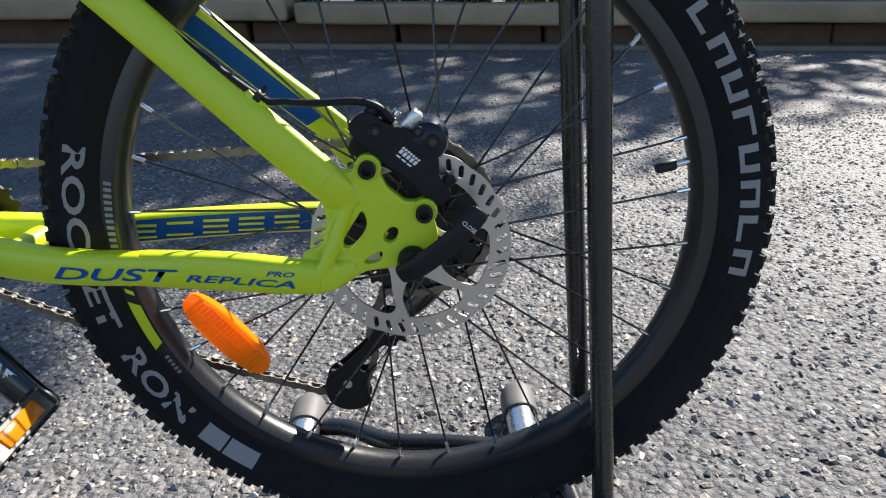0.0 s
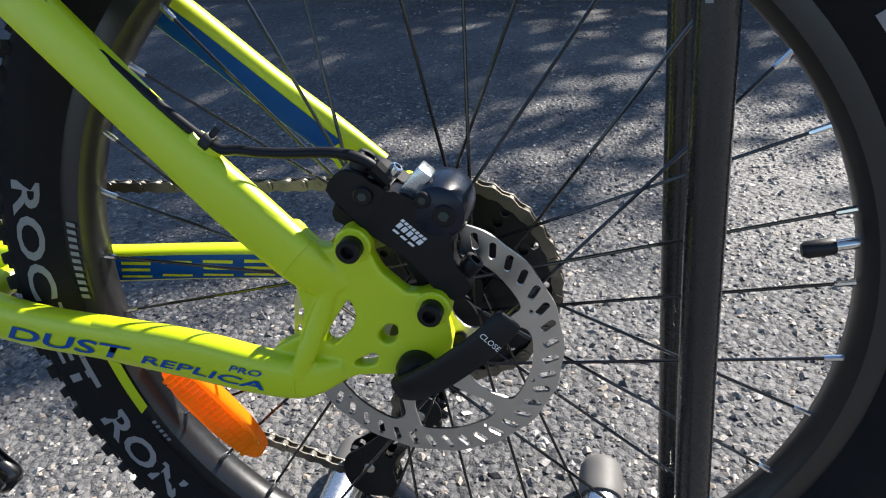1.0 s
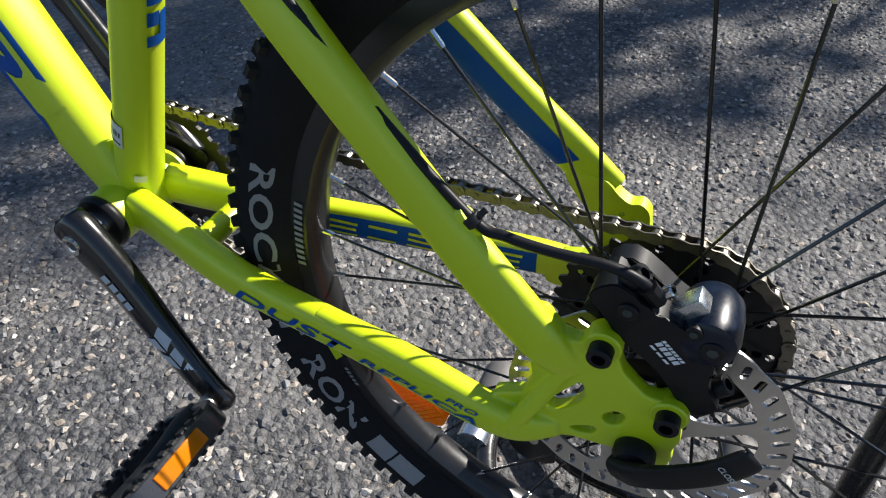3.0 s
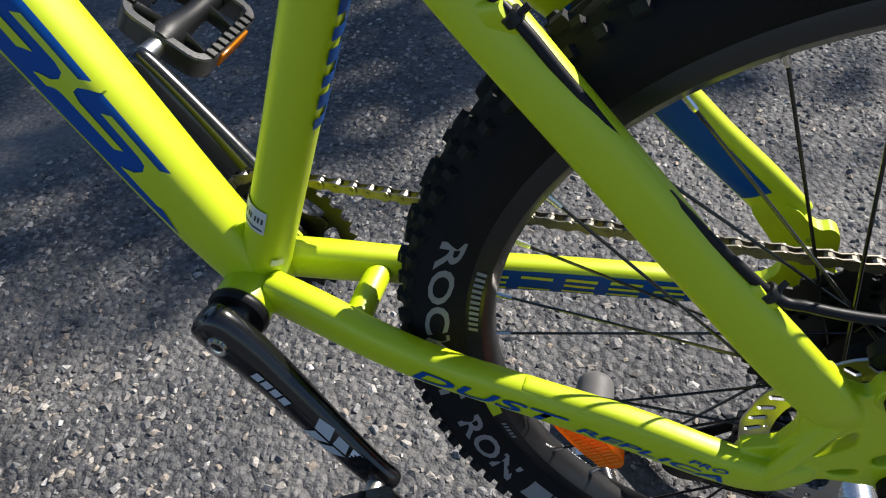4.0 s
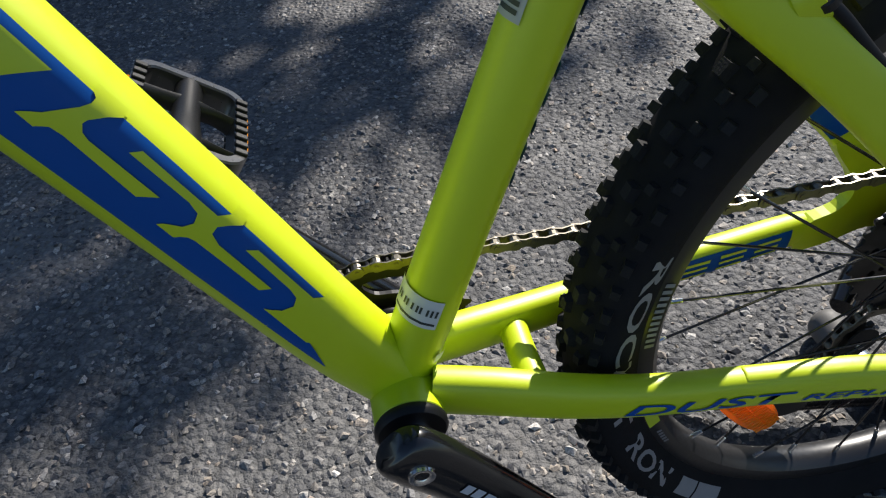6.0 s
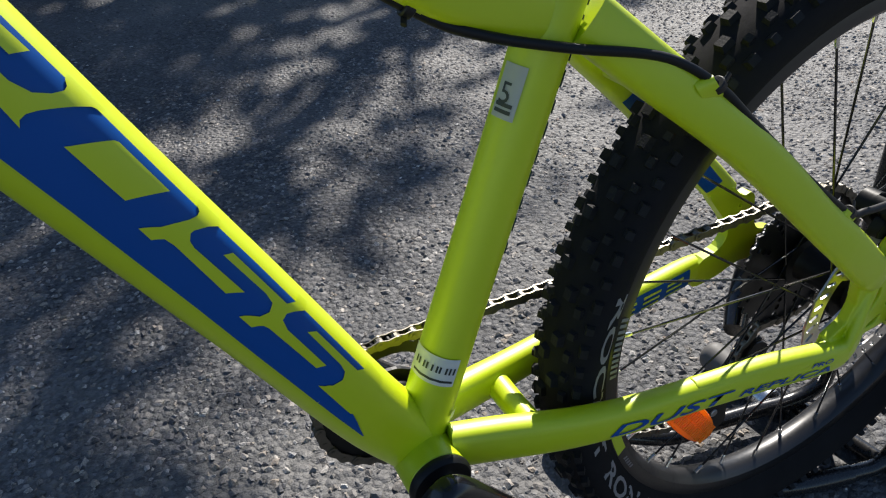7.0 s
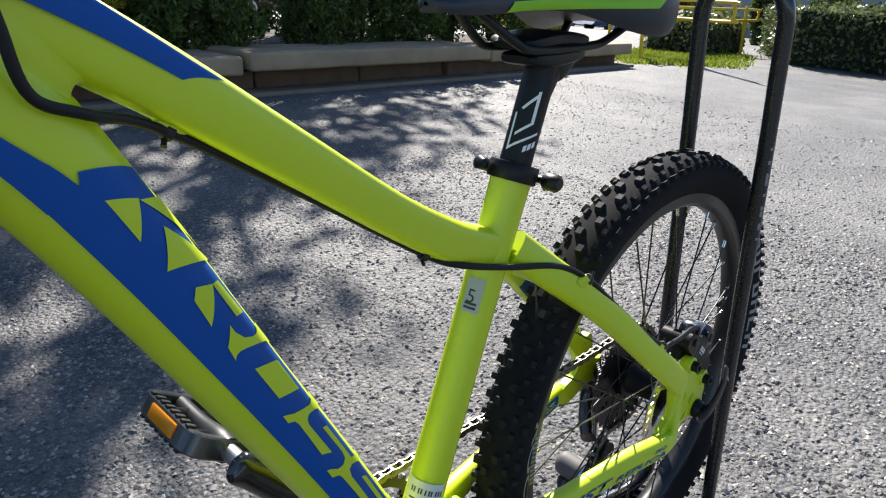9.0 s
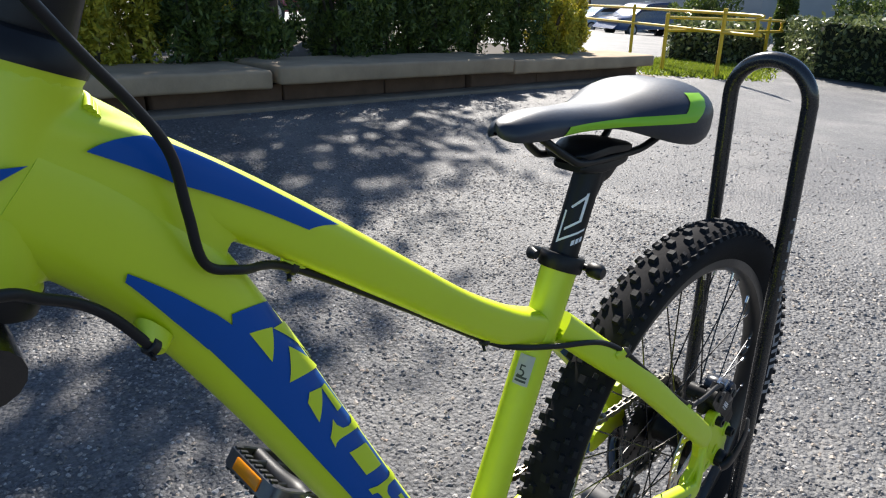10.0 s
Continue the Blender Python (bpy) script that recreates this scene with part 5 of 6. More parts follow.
# ---- print on the frame ----
def side_y(path, radii, power, n=160):
    """Gives the near-side surface of a tube above a place (x, z) of its side view."""
    p, r = spline(path, n), spline(radii, n)

    def f(x, z, lift=0.0005, near=-1):
        d = np.hypot(p[:, 0] - x, p[:, 2] - z)
        k = int(d.argmin())
        ra, rb = r[k]
        return p[k, 1] + near * (ra * max(0.0, 1 - min(1.0, d[k] / rb) ** power) ** (1 / power) + lift)
    return f


def strip(name, upper, lower, surface, mat, parent, label="", n=40, lift=0.0005, rows=10):
    """A print between two edge lines in the side view, bent over the tube."""
    up, lo = spline([(x, 0, z) for x, z in upper], n), spline([(x, 0, z) for x, z in lower], n)
    bm = bmesh.new()
    prev = None
    for a, b in zip(up, lo):
        row = []
        for k in range(rows + 1):
            x, z = a[0] + (b[0] - a[0]) * k / rows, a[2] + (b[2] - a[2]) * k / rows
            row.append(bm.verts.new((x, surface(x, z, lift), z)))
        if prev:
            for k in range(rows):
                bm.faces.new((prev[k], prev[k + 1], row[k + 1], row[k]))
        prev = row
    return part(name, bm, mat, parent, label)


def round_tube(path, radii, power, n=300):
    """Places print coordinates, way along the tube and degrees round from its near side, on the tube's skin."""
    p, r = spline(path, n), spline(radii, n)
    s = np.r_[0, np.cumsum(np.linalg.norm(np.diff(p, axis=0), axis=1))]
    tang = np.gradient(p, axis=0)

    def f(u, deg, lift=0.0005):
        k = float(np.interp(u, s, np.arange(n + 1)))
        i = np.arange(n + 1)
        c = np.array([np.interp(k, i, p[:, j]) for j in range(3)])
        t = np.array([np.interp(k, i, tang[:, j]) for j in range(3)])
        q = np.array([-t[2], 0, t[0]]) / np.linalg.norm(t)
        q = q if q[2] > 0 else -q
        ra, rb = np.interp(k, i, r[:, 0]) + lift, np.interp(k, i, r[:, 1]) + lift
        a = radians(deg)
        co, si = math.cos(a), math.sin(a)
        return tuple(c + q * rb * math.copysign(abs(si) ** (2 / power), si) - np.array([0, 1, 0]) * ra * math.copysign(abs(co) ** (2 / power), co))
    return f


DT_ON = round_tube(DT_PATH, DT_RAD, 2.6)
TT_ON = round_tube(TT_PATH, TT_RAD, 3.5)


def wrap(name, upper, lower, on, mat, parent, label="", n=80, rows=22, lift=0.0005):
    """A print between two edge lines in print coordinates."""
    def line(pts):
        p = np.array(pts)
        d = np.r_[0, np.cumsum(np.abs(np.diff(p[:, 0])))]
        f = np.linspace(0, d[-1], n + 1)
        return np.stack([np.interp(f, d, p[:, 0]), np.interp(f, d, p[:, 1])], 1)
    bm = bmesh.new()
    prev = None
    for a, b in zip(line(upper), line(lower)):
        row = [bm.verts.new(on(a[0] + (b[0] - a[0]) * k / rows, a[1] + (b[1] - a[1]) * k / rows, lift)) for k in range(rows + 1)]
        if prev:
            for k in range(rows):
                bm.faces.new((prev[k], prev[k + 1], row[k + 1], row[k]))
        prev = row
    return part(name, bm, mat, parent, label)


def flat_print(name, polys, surface, mat, parent, cuts=2, lift=0.0011, label=""):
    return decal(name, polys, lambda x, z: (x, surface(x, z, lift), z), mat, parent, label, cuts)


wrap("print", [(0.5133, -13), (0.4866, -5), (0.4683, -1), (0.4439, 3)], [(0.5108, -20), (0.4915, -22), (0.4739, -23), (0.4439, -21.5)], DT_ON, BLUE, down_tube, "deep blue printed band", n=30, lift=0.0014)
decal("print", [[(0.4448, -20.5), (0.4448, 3), (0.4502, 8), (0.4317, 62), (0.4254, 62), (0.4254, -20.5)]], lambda u, a: DT_ON(u, a, 0.0008), BLUE, down_tube, "deep blue printed band", 4)
wrap("print", [(0.4285, 62), (0.3790, 61), (0.3053, 60), (0.2338, 55), (0.1958, 54), (0.1579, 51), (0.0894, 47.5)], [(0.4438, -21.5), (0.3580, -20), (0.2737, -18), (0.2000, -19), (0.1516, -21), (0.1011, -20.5)], DT_ON, BLUE, down_tube, "deep blue printed band", n=150, rows=30)
wrap("print", [(0.1005, -3), (0.0798, -2), (0.0674, -8), (0.0535, -18)], [(0.1005, -20.5), (0.0798, -20), (0.0674, -19.5), (0.0535, -19.5)], DT_ON, BLUE, down_tube, "deep blue printed band", n=24)
# lime cut-outs in the band: plain shapes
for shape in ([(0.4324, 8), (0.4216, 33), (0.4049, 7)], [(0.4205, 33), (0.4096, 71), (0.3717, 71), (0.3832, 66)], [(0.4018, 35), (0.3632, 71), (0.3829, 7)], [(0.3641, 17), (0.3566, 37), (0.3389, 5), (0.3590, 8)], [(0.3566, 37), (0.3542, 50), (0.3259, 52), (0.3298, 35)],
              # gap before the round letter, its opening, and the slots of the two last letters
              [(0.3304, 20), (0.3238, 19.5), (0.3160, 24.5), (0.3113, 35), (0.3088, 46), (0.3090, 52), (0.3111, 57), (0.3111, 66), (0.2922, 66), (0.2933, 60), (0.2974, 55), (0.3024, 41), (0.3103, 17), (0.3120, 10), (0.3118, 5), (0.3096, 2), (0.3205, 4)],
              [(0.2948, 10), (0.2935, 13), (0.2832, 43.5), (0.2812, 46), (0.2518, 44), (0.2632, 9)],
              [(0.2503, 1), (0.2442, 11), (0.2369, 34), (0.2349, 44), (0.2348, 51), (0.2374, 56), (0.2374, 66), (0.2222, 66), (0.2227, 54), (0.2272, 44), (0.2318, 29), (0.2322, 24), (0.2298, 18), (0.2262, 16), (0.1906, 15.2), (0.1974, 4), (0.2335, 7), (0.2388, 6), (0.2425, 0.6)],
              [(0.2127, 30), (0.2091, 40), (0.1666, 38), (0.1619, 50), (0.1611, 66), (0.1537, 66), (0.1540, 49), (0.1598, 37), (0.1632, 28), (0.1625, 19), (0.1560, 14.5), (0.1195, 13), (0.1232, 4.5), (0.1648, 4.5), (0.1682, 3.4), (0.1727, -1.3), (0.1825, -1), (0.1742, 7), (0.1720, 16), (0.1742, 26), (0.1806, 29.5)],
              [(0.1450, 28), (0.1401, 37.6), (0.0982, 36), (0.0931, 46.5), (0.0916, 66), (0.0737, 60), (0.0716, 0), (0.0779, -5), (0.1122, -3.5), (0.1048, 2.4), (0.1028, 13), (0.1058, 22.6), (0.1121, 25.6)]):
    decal("print", [shape], lambda u, a: DT_ON(u, a, 0.0011), LIME, down_tube, "", 4)
# blue wedge along the top tube
wrap("print", [(0.4440, 4.5), (0.4192, 45), (0.4042, 44), (0.3531, 41), (0.2879, 44)], [(0.4440, 4), (0.4192, 2), (0.4007, 0.5), (0.3666, 1.5), (0.3096, 4)], lambda u, a, lift: TT_ON(u, a, lift + 0.0027 * min(1.0, max(0.0, (u - 0.310) / 0.09))), BLUE, top_tube, "deep blue printed wedge", n=60)
flat_print("print", [[(-0.7313, 0.8446), (-0.7026, 0.8430), (-0.7307, 0.8320)]], lambda x, z, lift: -0.0256 - lift, BLUE, head_tube, cuts=1)
# stickers on the seat tube
TW = Vector((ST_WAY.z, 0, -ST_WAY.x))
C5 = Vector((-0.3220, 0, 0.5660))


def round_seat_tube(a, b, lift=0.0006):
    """a: way round the tube from its near side, towards the back; b: way up from the sticker's middle."""
    r = 0.0170
    base = BB + ST_WAY * ((C5 - BB).dot(ST_WAY) + b)
    g = a / r
    return base + TW * ((r + lift) * math.sin(g)) - Vector((0, (r + lift) * math.cos(g), 0))


F5 = -0.0205
decal("sticker", [[(F5 - 0.0075, 0.0150), (F5 + 0.0075, 0.0150), (F5 + 0.0075, -0.0150), (F5 - 0.0075, -0.0150)]], lambda a, b: round_seat_tube(a, b), SILVERPRINT, seat_tube, "silver sticker with a dark figure five", 4)
me = text_mesh("5", 0.017)
mapped(me, lambda u, v: round_seat_tube(F5 + (u - 0.0055) * 0.95, v - 0.0015, 0.0010))
me.materials.append(DARKPRINT)
part("lettering", me, DARKPRINT, seat_tube)
for b0 in (-0.0062, -0.0098):
    decal("print", [[(F5 - 0.0055, b0), (F5 + 0.0050, b0), (F5 + 0.0050, b0 - 0.0022), (F5 - 0.0055, b0 - 0.0022)]], lambda a, b: round_seat_tube(a, b, 0.0010), DARKPRINT, seat_tube, "", 2)
C_LOW = 0.0730
low = lambda a, b, lift=0.0006: round_seat_tube(a, b - (C5 - BB).dot(ST_WAY) + C_LOW, lift + 0.0008)
decal("sticker", [[(-0.0330, 0.0105), (0.0010, 0.0105), (0.0010, -0.0105), (-0.0330, -0.0105)]], low, STICKER, seat_tube, "white dealer sticker with dark print", 4)
bars = [[(a, -0.0010), (a + 0.0012, -0.0010), (a + 0.0014, 0.0040), (a + 0.0002, 0.0040)] for a in (-0.0275, -0.0250, -0.0212, -0.0190, -0.0155, -0.0125, -0.0105, -0.0068, -0.0045, -0.0020)] + [[(-0.0280, -0.0078), (-0.0005, -0.0078), (-0.0005, -0.0060), (-0.0280, -0.0060)]]
decal("print", bars, lambda a, b: low(a, b, 0.0010), DARKPRINT, seat_tube, cuts=2)
decal("sticker", [[(0.0085, -0.0400), (0.0165, -0.0400), (0.0165, -0.0335), (0.0085, -0.0335)]], lambda a, b: low(a, b, 0.0014), STICKER, seat_tube, cuts=2)
# blue print up the back of the seat tube: plain shapes
back = []
for k in range(6):
    b0 = -0.098 + 0.030 * k
    back += [[(0.0180, b0), (0.0330, b0 + 0.002), (0.0330, b0 + 0.010), (0.0180, b0 + 0.008)], [(0.0180, b0 + 0.015), (0.0260, b0 + 0.016), (0.0260, b0 + 0.026), (0.0180, b0 + 0.025)], [(0.0270, b0 + 0.008), (0.0330, b0 + 0.009), (0.0330, b0 + 0.026), (0.0270, b0 + 0.025)]]
decal("print", back, lambda a, b: round_seat_tube(a, b, 0.0009), BLUE, seat_tube, cuts=2)
# print on the seatpost
def round_post(a, b, lift=0.0006):
    """a: way round the post from its near side; b: way up from the clamp."""
    r, g = 0.0136 + lift, a / 0.0136 - 0.85
    return ST_TOP + ST_WAY * (b - 0.005) + TW * (r * math.sin(g)) - Vector((0, r * math.cos(g), 0))


decal("print", [[(-0.0080, 0.0600), (0.0050, 0.0760), (0.0050, 0.0725), (-0.0060, 0.0590)], [(0.0025, 0.0750), (0.0050, 0.0760), (0.0050, 0.0520), (0.0025, 0.0500)], [(0.0050, 0.0520), (-0.0080, 0.0400), (-0.0080, 0.0372), (0.0050, 0.0492)],
                [(-0.0125, 0.0560), (-0.0105, 0.0560), (-0.0105, 0.0270), (-0.0125, 0.0250)], [(-0.0125, 0.0270), (0.0110, 0.0440), (0.0110, 0.0418), (-0.0125, 0.0245)]]
      + [[(0.0015 + 0.0035 * k, 0.0300 + 0.0024 * k), (0.0042 + 0.0035 * k, 0.0320 + 0.0024 * k), (0.0042 + 0.0035 * k, 0.0270 + 0.0024 * k), (0.0015 + 0.0035 * k, 0.0250 + 0.0024 * k)] for k in range(3)],
      round_post, WHITEPRINT, seatpost, cuts=2)

# lettering along the near chainstay
CS_P, CS_R2 = spline(CS_L, 200), spline(CS_RAD, 200)
CS_S = np.r_[0, np.cumsum(np.linalg.norm(np.diff(CS_P, axis=0), axis=1))]


def on_stay(s, v, lift=0.0006):
    k = np.interp(s, CS_S, np.arange(len(CS_S)))
    p = np.array([np.interp(k, np.arange(len(CS_S)), CS_P[:, j]) for j in range(3)])
    i = min(int(k), len(CS_S) - 2)
    t = CS_P[i + 1] - CS_P[i]
    t = t / np.linalg.norm(t)
    b = np.array([0, 1.0, 0]) - t[1] * t
    b /= np.linalg.norm(b)
    q = np.cross(t, b)
    q = q if q[2] > 0 else -q
    ra, rb = np.interp(k, np.arange(len(CS_S)), CS_R2[:, 0]), np.interp(k, np.arange(len(CS_S)), CS_R2[:, 1])
    h = ra * max(0.0, 1 - min(1, abs(v) / rb) ** 2.9) ** (1 / 2.9)
    return tuple(p + q * v - b * (h + lift))


def stay_text(body, s0, v0, size, length, shear=0.15):
    me = text_mesh(body, size, shear=shear, bold=0.015)
    w = max(v.co.x for v in me.vertices)
    mapped(me, lambda u, v: on_stay(s0 + u * length / w, v0 + v))
    me.materials.append(BLUE)
    return part("lettering", me, BLUE, chainstay_l)


S0 = float(np.interp(-0.284, CS_P[:, 0], CS_S))
stay_text("DUST", S0, -0.0022, 0.0150, 0.108, 0.3)
stay_text("REPLICA", S0 + 0.111, -0.0036, 0.0086, 0.089, 0.3)
stay_text("PRO", S0 + 0.178, 0.0046, 0.0056, 0.022, 0.3)

# blue panels on the far stays, facing the near side
CSR_Y = side_y(CS_R, CS_RAD, 2.9)
SSR_Y = side_y(SS_R, SS_RAD, 2.7)
strip("print", [(-0.268, 0.3275), (-0.215, 0.3265), (-0.150, 0.3240), (-0.098, 0.3205)], [(-0.268, 0.3070), (-0.215, 0.3060), (-0.150, 0.3040), (-0.098, 0.3010)], CSR_Y, BLUE, chainstay_r, "deep blue printed panel", n=40)
lime_bars = []
for k in range(5):
    x0 = -0.262 + 0.0320 * k
    zc = float(np.interp(x0 + 0.012, [-0.268, -0.215, -0.150, -0.098], [0.3173, 0.3163, 0.3140, 0.3108]))
    lime_bars += [[(x0 + 0.003, zc + 0.0070), (x0 + 0.026, zc + 0.0055), (x0 + 0.0255, zc + 0.0030), (x0 + 0.0025, zc + 0.0045)], [(x0 + 0.001, zc - 0.0045), (x0 + 0.024, zc - 0.0060), (x0 + 0.0235, zc - 0.0080), (x0, zc - 0.0065)]]
    if k != 1:
        lime_bars.append([(x0 + 0.002, zc + 0.0015), (x0 + 0.024, zc + 0.0000), (x0 + 0.0238, zc - 0.0022), (x0 + 0.0018, zc - 0.0008)])
flat_print("print", lime_bars, CSR_Y, LIME, chainstay_r, cuts=1)
strip("print", [(-0.205, 0.5345), (-0.160, 0.4920), (-0.115, 0.4470), (-0.076, 0.4080)], [(-0.218, 0.5225), (-0.175, 0.4820), (-0.128, 0.4350), (-0.092, 0.4000)], SSR_Y, BLUE, seatstay_r, "deep blue printed panel", n=40)


# lettering on the rear tyre
def sidewall_y(r):
    prof = TYRE_PROFILE[:8]
    return float(np.interp(r, [q[0] for q in prof], [q[1] for q in prof]))


def on_tyre(a, r, lift=0.0005):
    return (A.x + r * math.cos(a), sidewall_y(r) - lift, A.z + r * math.sin(a))


def tyre_text(body, a0, a1, r_mid, size):
    me = text_mesh(body, size, bold=0.022)
    w = max(v.co.x for v in me.vertices)
    mapped(me, lambda u, v: on_tyre(radians(a0 + (a1 - a0) * u / w), r_mid - v))
    me.materials.append(GREYPRINT)
    return part("lettering", me, GREYPRINT, rear_tyre)


tyre_text("ROCKET", 160.0, 195.0, 0.2740, 0.0205)
tyre_text("RON", 199.5, 217.2, 0.2720, 0.0215)


def tyre_bars(cells):
    return decal("print", [[(a0, r0), (a1, r0), (a1, r1), (a0, r1)] for a0, a1, r0, r1 in cells], lambda a, r: on_tyre(radians(a), r), GREYPRINT, rear_tyre, cuts=2)


tyre_bars([(220.9, 226.0, 0.2640, 0.2790), (226.5, 233.2, 0.2640, 0.2790)])
# maker's name on the far side of the wheel as plain shapes
cells = []
for k in range(8):
    a = 37.6 - 6.2 * k
    cells += [(a - 1.4, a, 0.2705, 0.2850), (a - 4.8, a - 1.4, 0.2815 if k % 2 else 0.2705, 0.2850 if k % 2 else 0.2740)]
    if k % 3:
        cells.append((a - 4.8, a - 3.5, 0.2705, 0.2850))
tyre_bars(cells)


def on_rim(a, r):
    return (A.x + r * math.cos(a), -0.0148 + (0.001 if r < 0.246 else 0), A.z + r * math.sin(a))


rim_patch = decal("print", [[(191.0, 0.2560), (192.5, 0.2465), (201.5, 0.2465), (202.5, 0.2560)], [(189.2, 0.2540), (190.2, 0.2475), (189.2, 0.2475), (188.2, 0.2540)], [(187.2, 0.2540), (188.2, 0.2475), (187.4, 0.2475), (186.4, 0.2540)]],
                  lambda a, r: on_rim(radians(a), r), LIME, rear_rim, "lime-green rim print", cuts=3)
decal("print", [[(166.5 + 1.25 * k, 0.2475), (167.2 + 1.25 * k, 0.2475), (167.2 + 1.25 * k, 0.2540), (166.5 + 1.25 * k, 0.2540)] for k in range(11)] + [[(204.5 + 1.0 * k, 0.2490), (205.1 + 1.0 * k, 0.2490), (205.1 + 1.0 * k, 0.2530), (204.5 + 1.0 * k, 0.2530)] for k in range(5)],
      lambda a, r: on_rim(radians(a), r), GREYPRINT, rear_rim)

# ---- bike rack ----
rack = empty("bike_rack", "black tubular steel floor rack holding the rear wheel", "bike rack", (0.145, -0.012, 0))


def rack_tube(name, pts, r, mat=STANDBLACK, n=60, label="", ref=(1, 0, 0.01)):
    ob = part(name, tube(pts, r, n=n, seg=18, ref=ref), mat, rack, label)
    ob.matrix_parent_inverse = Matrix.Translation((-0.145, 0.012, 0))
    return ob


hoop = [(0.100, -0.042, 0.013), (0.138, -0.050, 0.014), (0.156, -0.052, 0.030), (0.159, -0.052, 0.07), (0.1500, -0.052, 0.30), (0.1440, -0.052, 0.50), (0.1400, -0.052, 0.62), (0.1365, -0.052, 0.69), (0.1345, -0.052, 0.735), (0.133, -0.052, 0.756), (0.1325, -0.052, 0.764)]
for i in range(1, 12):
    a = math.pi * i / 12
    hoop.append((0.1315 - 0.006 * math.sin(a), -0.002 - 0.050 * math.cos(a), 0.765 + 0.050 * math.sin(a)))
hoop += [(0.1315, 0.048, 0.764), (0.132, 0.048, 0.756), (0.133, 0.048, 0.735), (0.1350, 0.048, 0.69), (0.1385, 0.048, 0.62), (0.1425, 0.048, 0.50), (0.1490, 0.048, 0.30), (0.157, 0.048, 0.09), (0.152, 0.052, 0.050), (0.125, 0.060, 0.032), (0.080, 0.070, 0.030)]
rack_tube("hoop", hoop, 0.0098, n=170)
rack_tube("base_tube", [(0.100, -0.042, 0.013), (0.040, -0.024, 0.012), (-0.030, 0.004, 0.012), (-0.085, 0.014, 0.012), (-0.118, 0.040, 0.013), (-0.140, 0.085, 0.014), (-0.150, 0.155, 0.014)], 0.0115, n=50, ref=(0, 0, 1))
rack_tube("base_tube", [(0.080, 0.070, 0.030), (0.010, 0.084, 0.030), (-0.050, 0.094, 0.029), (-0.100, 0.130, 0.024), (-0.145, 0.152, 0.014)], 0.0105, n=40, ref=(0, 0, 1))
rack_tube("base_tube", [(0.125, 0.058, 0.014), (0.118, 0.105, 0.013), (0.112, 0.155, 0.013)], 0.0105, n=12, ref=(0, 0, 1))
rack_tube("base_tube", [(0.170, -0.130, 0.013), (0.150, -0.060, 0.012), (0.140, 0.035, 0.012), (0.135, 0.090, 0.013)], 0.0105, n=30, ref=(0, 0, 1))
for x, y in ((-0.155, 0.165), (0.106, 0.165)):
    rack_tube("stub_post", [(x, y - 0.085, 0.0190), (x, y - 0.04, 0.0205), (x, y + 0.015, 0.0225)], 0.0180, ZINC, 8, "short galvanised foot tube")
    rack_tube("rubber_cap", [(x, y - 0.022, 0.0210), (x, y - 0.021, 0.0212), (x, y + 0.008, 0.0230), (x, y + 0.018, 0.0235), (x, y + 0.024, 0.0235)], [(0.0195, 0.0195), (0.0215, 0.0215), (0.0215, 0.0215), (0.0195, 0.0195), (0.0130, 0.0130)], CAPGREY, 24, "grey rubber end cap")
# faded print on the near leg
for k in range(9):
    bm = bmesh.new()
    box(bm, (0.0035, 0.0004, 0.0035 + 0.0018 * (k * 7 % 4)), Matrix.Translation((0.1395 - 0.0005 * k, -0.0606, 0.50 + 0.014 * k + 0.003 * (k % 3))) @ Matrix.Rotation(radians(-35), 4, "Z"), 0.0)
    pr = part("print", bm, GREYPRINT, rack)
    pr.matrix_parent_inverse = Matrix.Translation((-0.145, 0.012, 0))


# ---- planter wall ----
WALL_Y = 3.50


def slab_bm(x0, x1, y0, y1, z0, z1, bevel, jitter, seed):
    rng = random.Random(seed)
    bm = bmesh.new()
    box(bm, (x1 - x0, y1 - y0, z1 - z0), Matrix.Translation(((x0 + x1) / 2, (y0 + y1) / 2, (z0 + z1) / 2)), bevel, 3)
    bmesh.ops.subdivide_edges(bm, edges=[e for e in bm.edges if e.calc_length() > 0.5], cuts=9, use_grid_fill=True)
    for v in bm.verts:
        n = noise.noise_vector(v.co * 5.0 + Vector((seed, 0, 0))) * jitter
        v.co += n
        v.co.z += ground_z(v.co.x, v.co.y)
    return bm


planter = empty("planter", "long low planter with weathered concrete capping slabs on a dark stone base", "planter", (0, WALL_Y, 0), kind="structure")


def planter_part(name, bm, mat, label=""):
    ob = part(name, bm, mat, planter, label, angle=50)
    ob.matrix_parent_inverse = Matrix.Translation((0, -WALL_Y, 0))
    return ob


edges = [-9.5, -7.4, -5.2, -3.0, -0.76, 1.39, 3.58, 5.80]
for k in range(7):
    x0, x1 = edges[k] + 0.02, edges[k + 1] - 0.02
    low = -0.022 if k % 2 == 0 else 0.0
    planter_part("slab", slab_bm(x0, x1, WALL_Y - 0.10 + (0.0 if k % 2 else 0.03), WALL_Y + 0.50, 0.150 + low, 0.262 + low, 0.02, 0.008, k), PLANTERSTONE)
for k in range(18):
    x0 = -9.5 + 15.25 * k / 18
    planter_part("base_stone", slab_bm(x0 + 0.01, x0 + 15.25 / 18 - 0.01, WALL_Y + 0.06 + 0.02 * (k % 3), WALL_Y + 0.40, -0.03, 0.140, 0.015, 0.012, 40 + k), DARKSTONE)
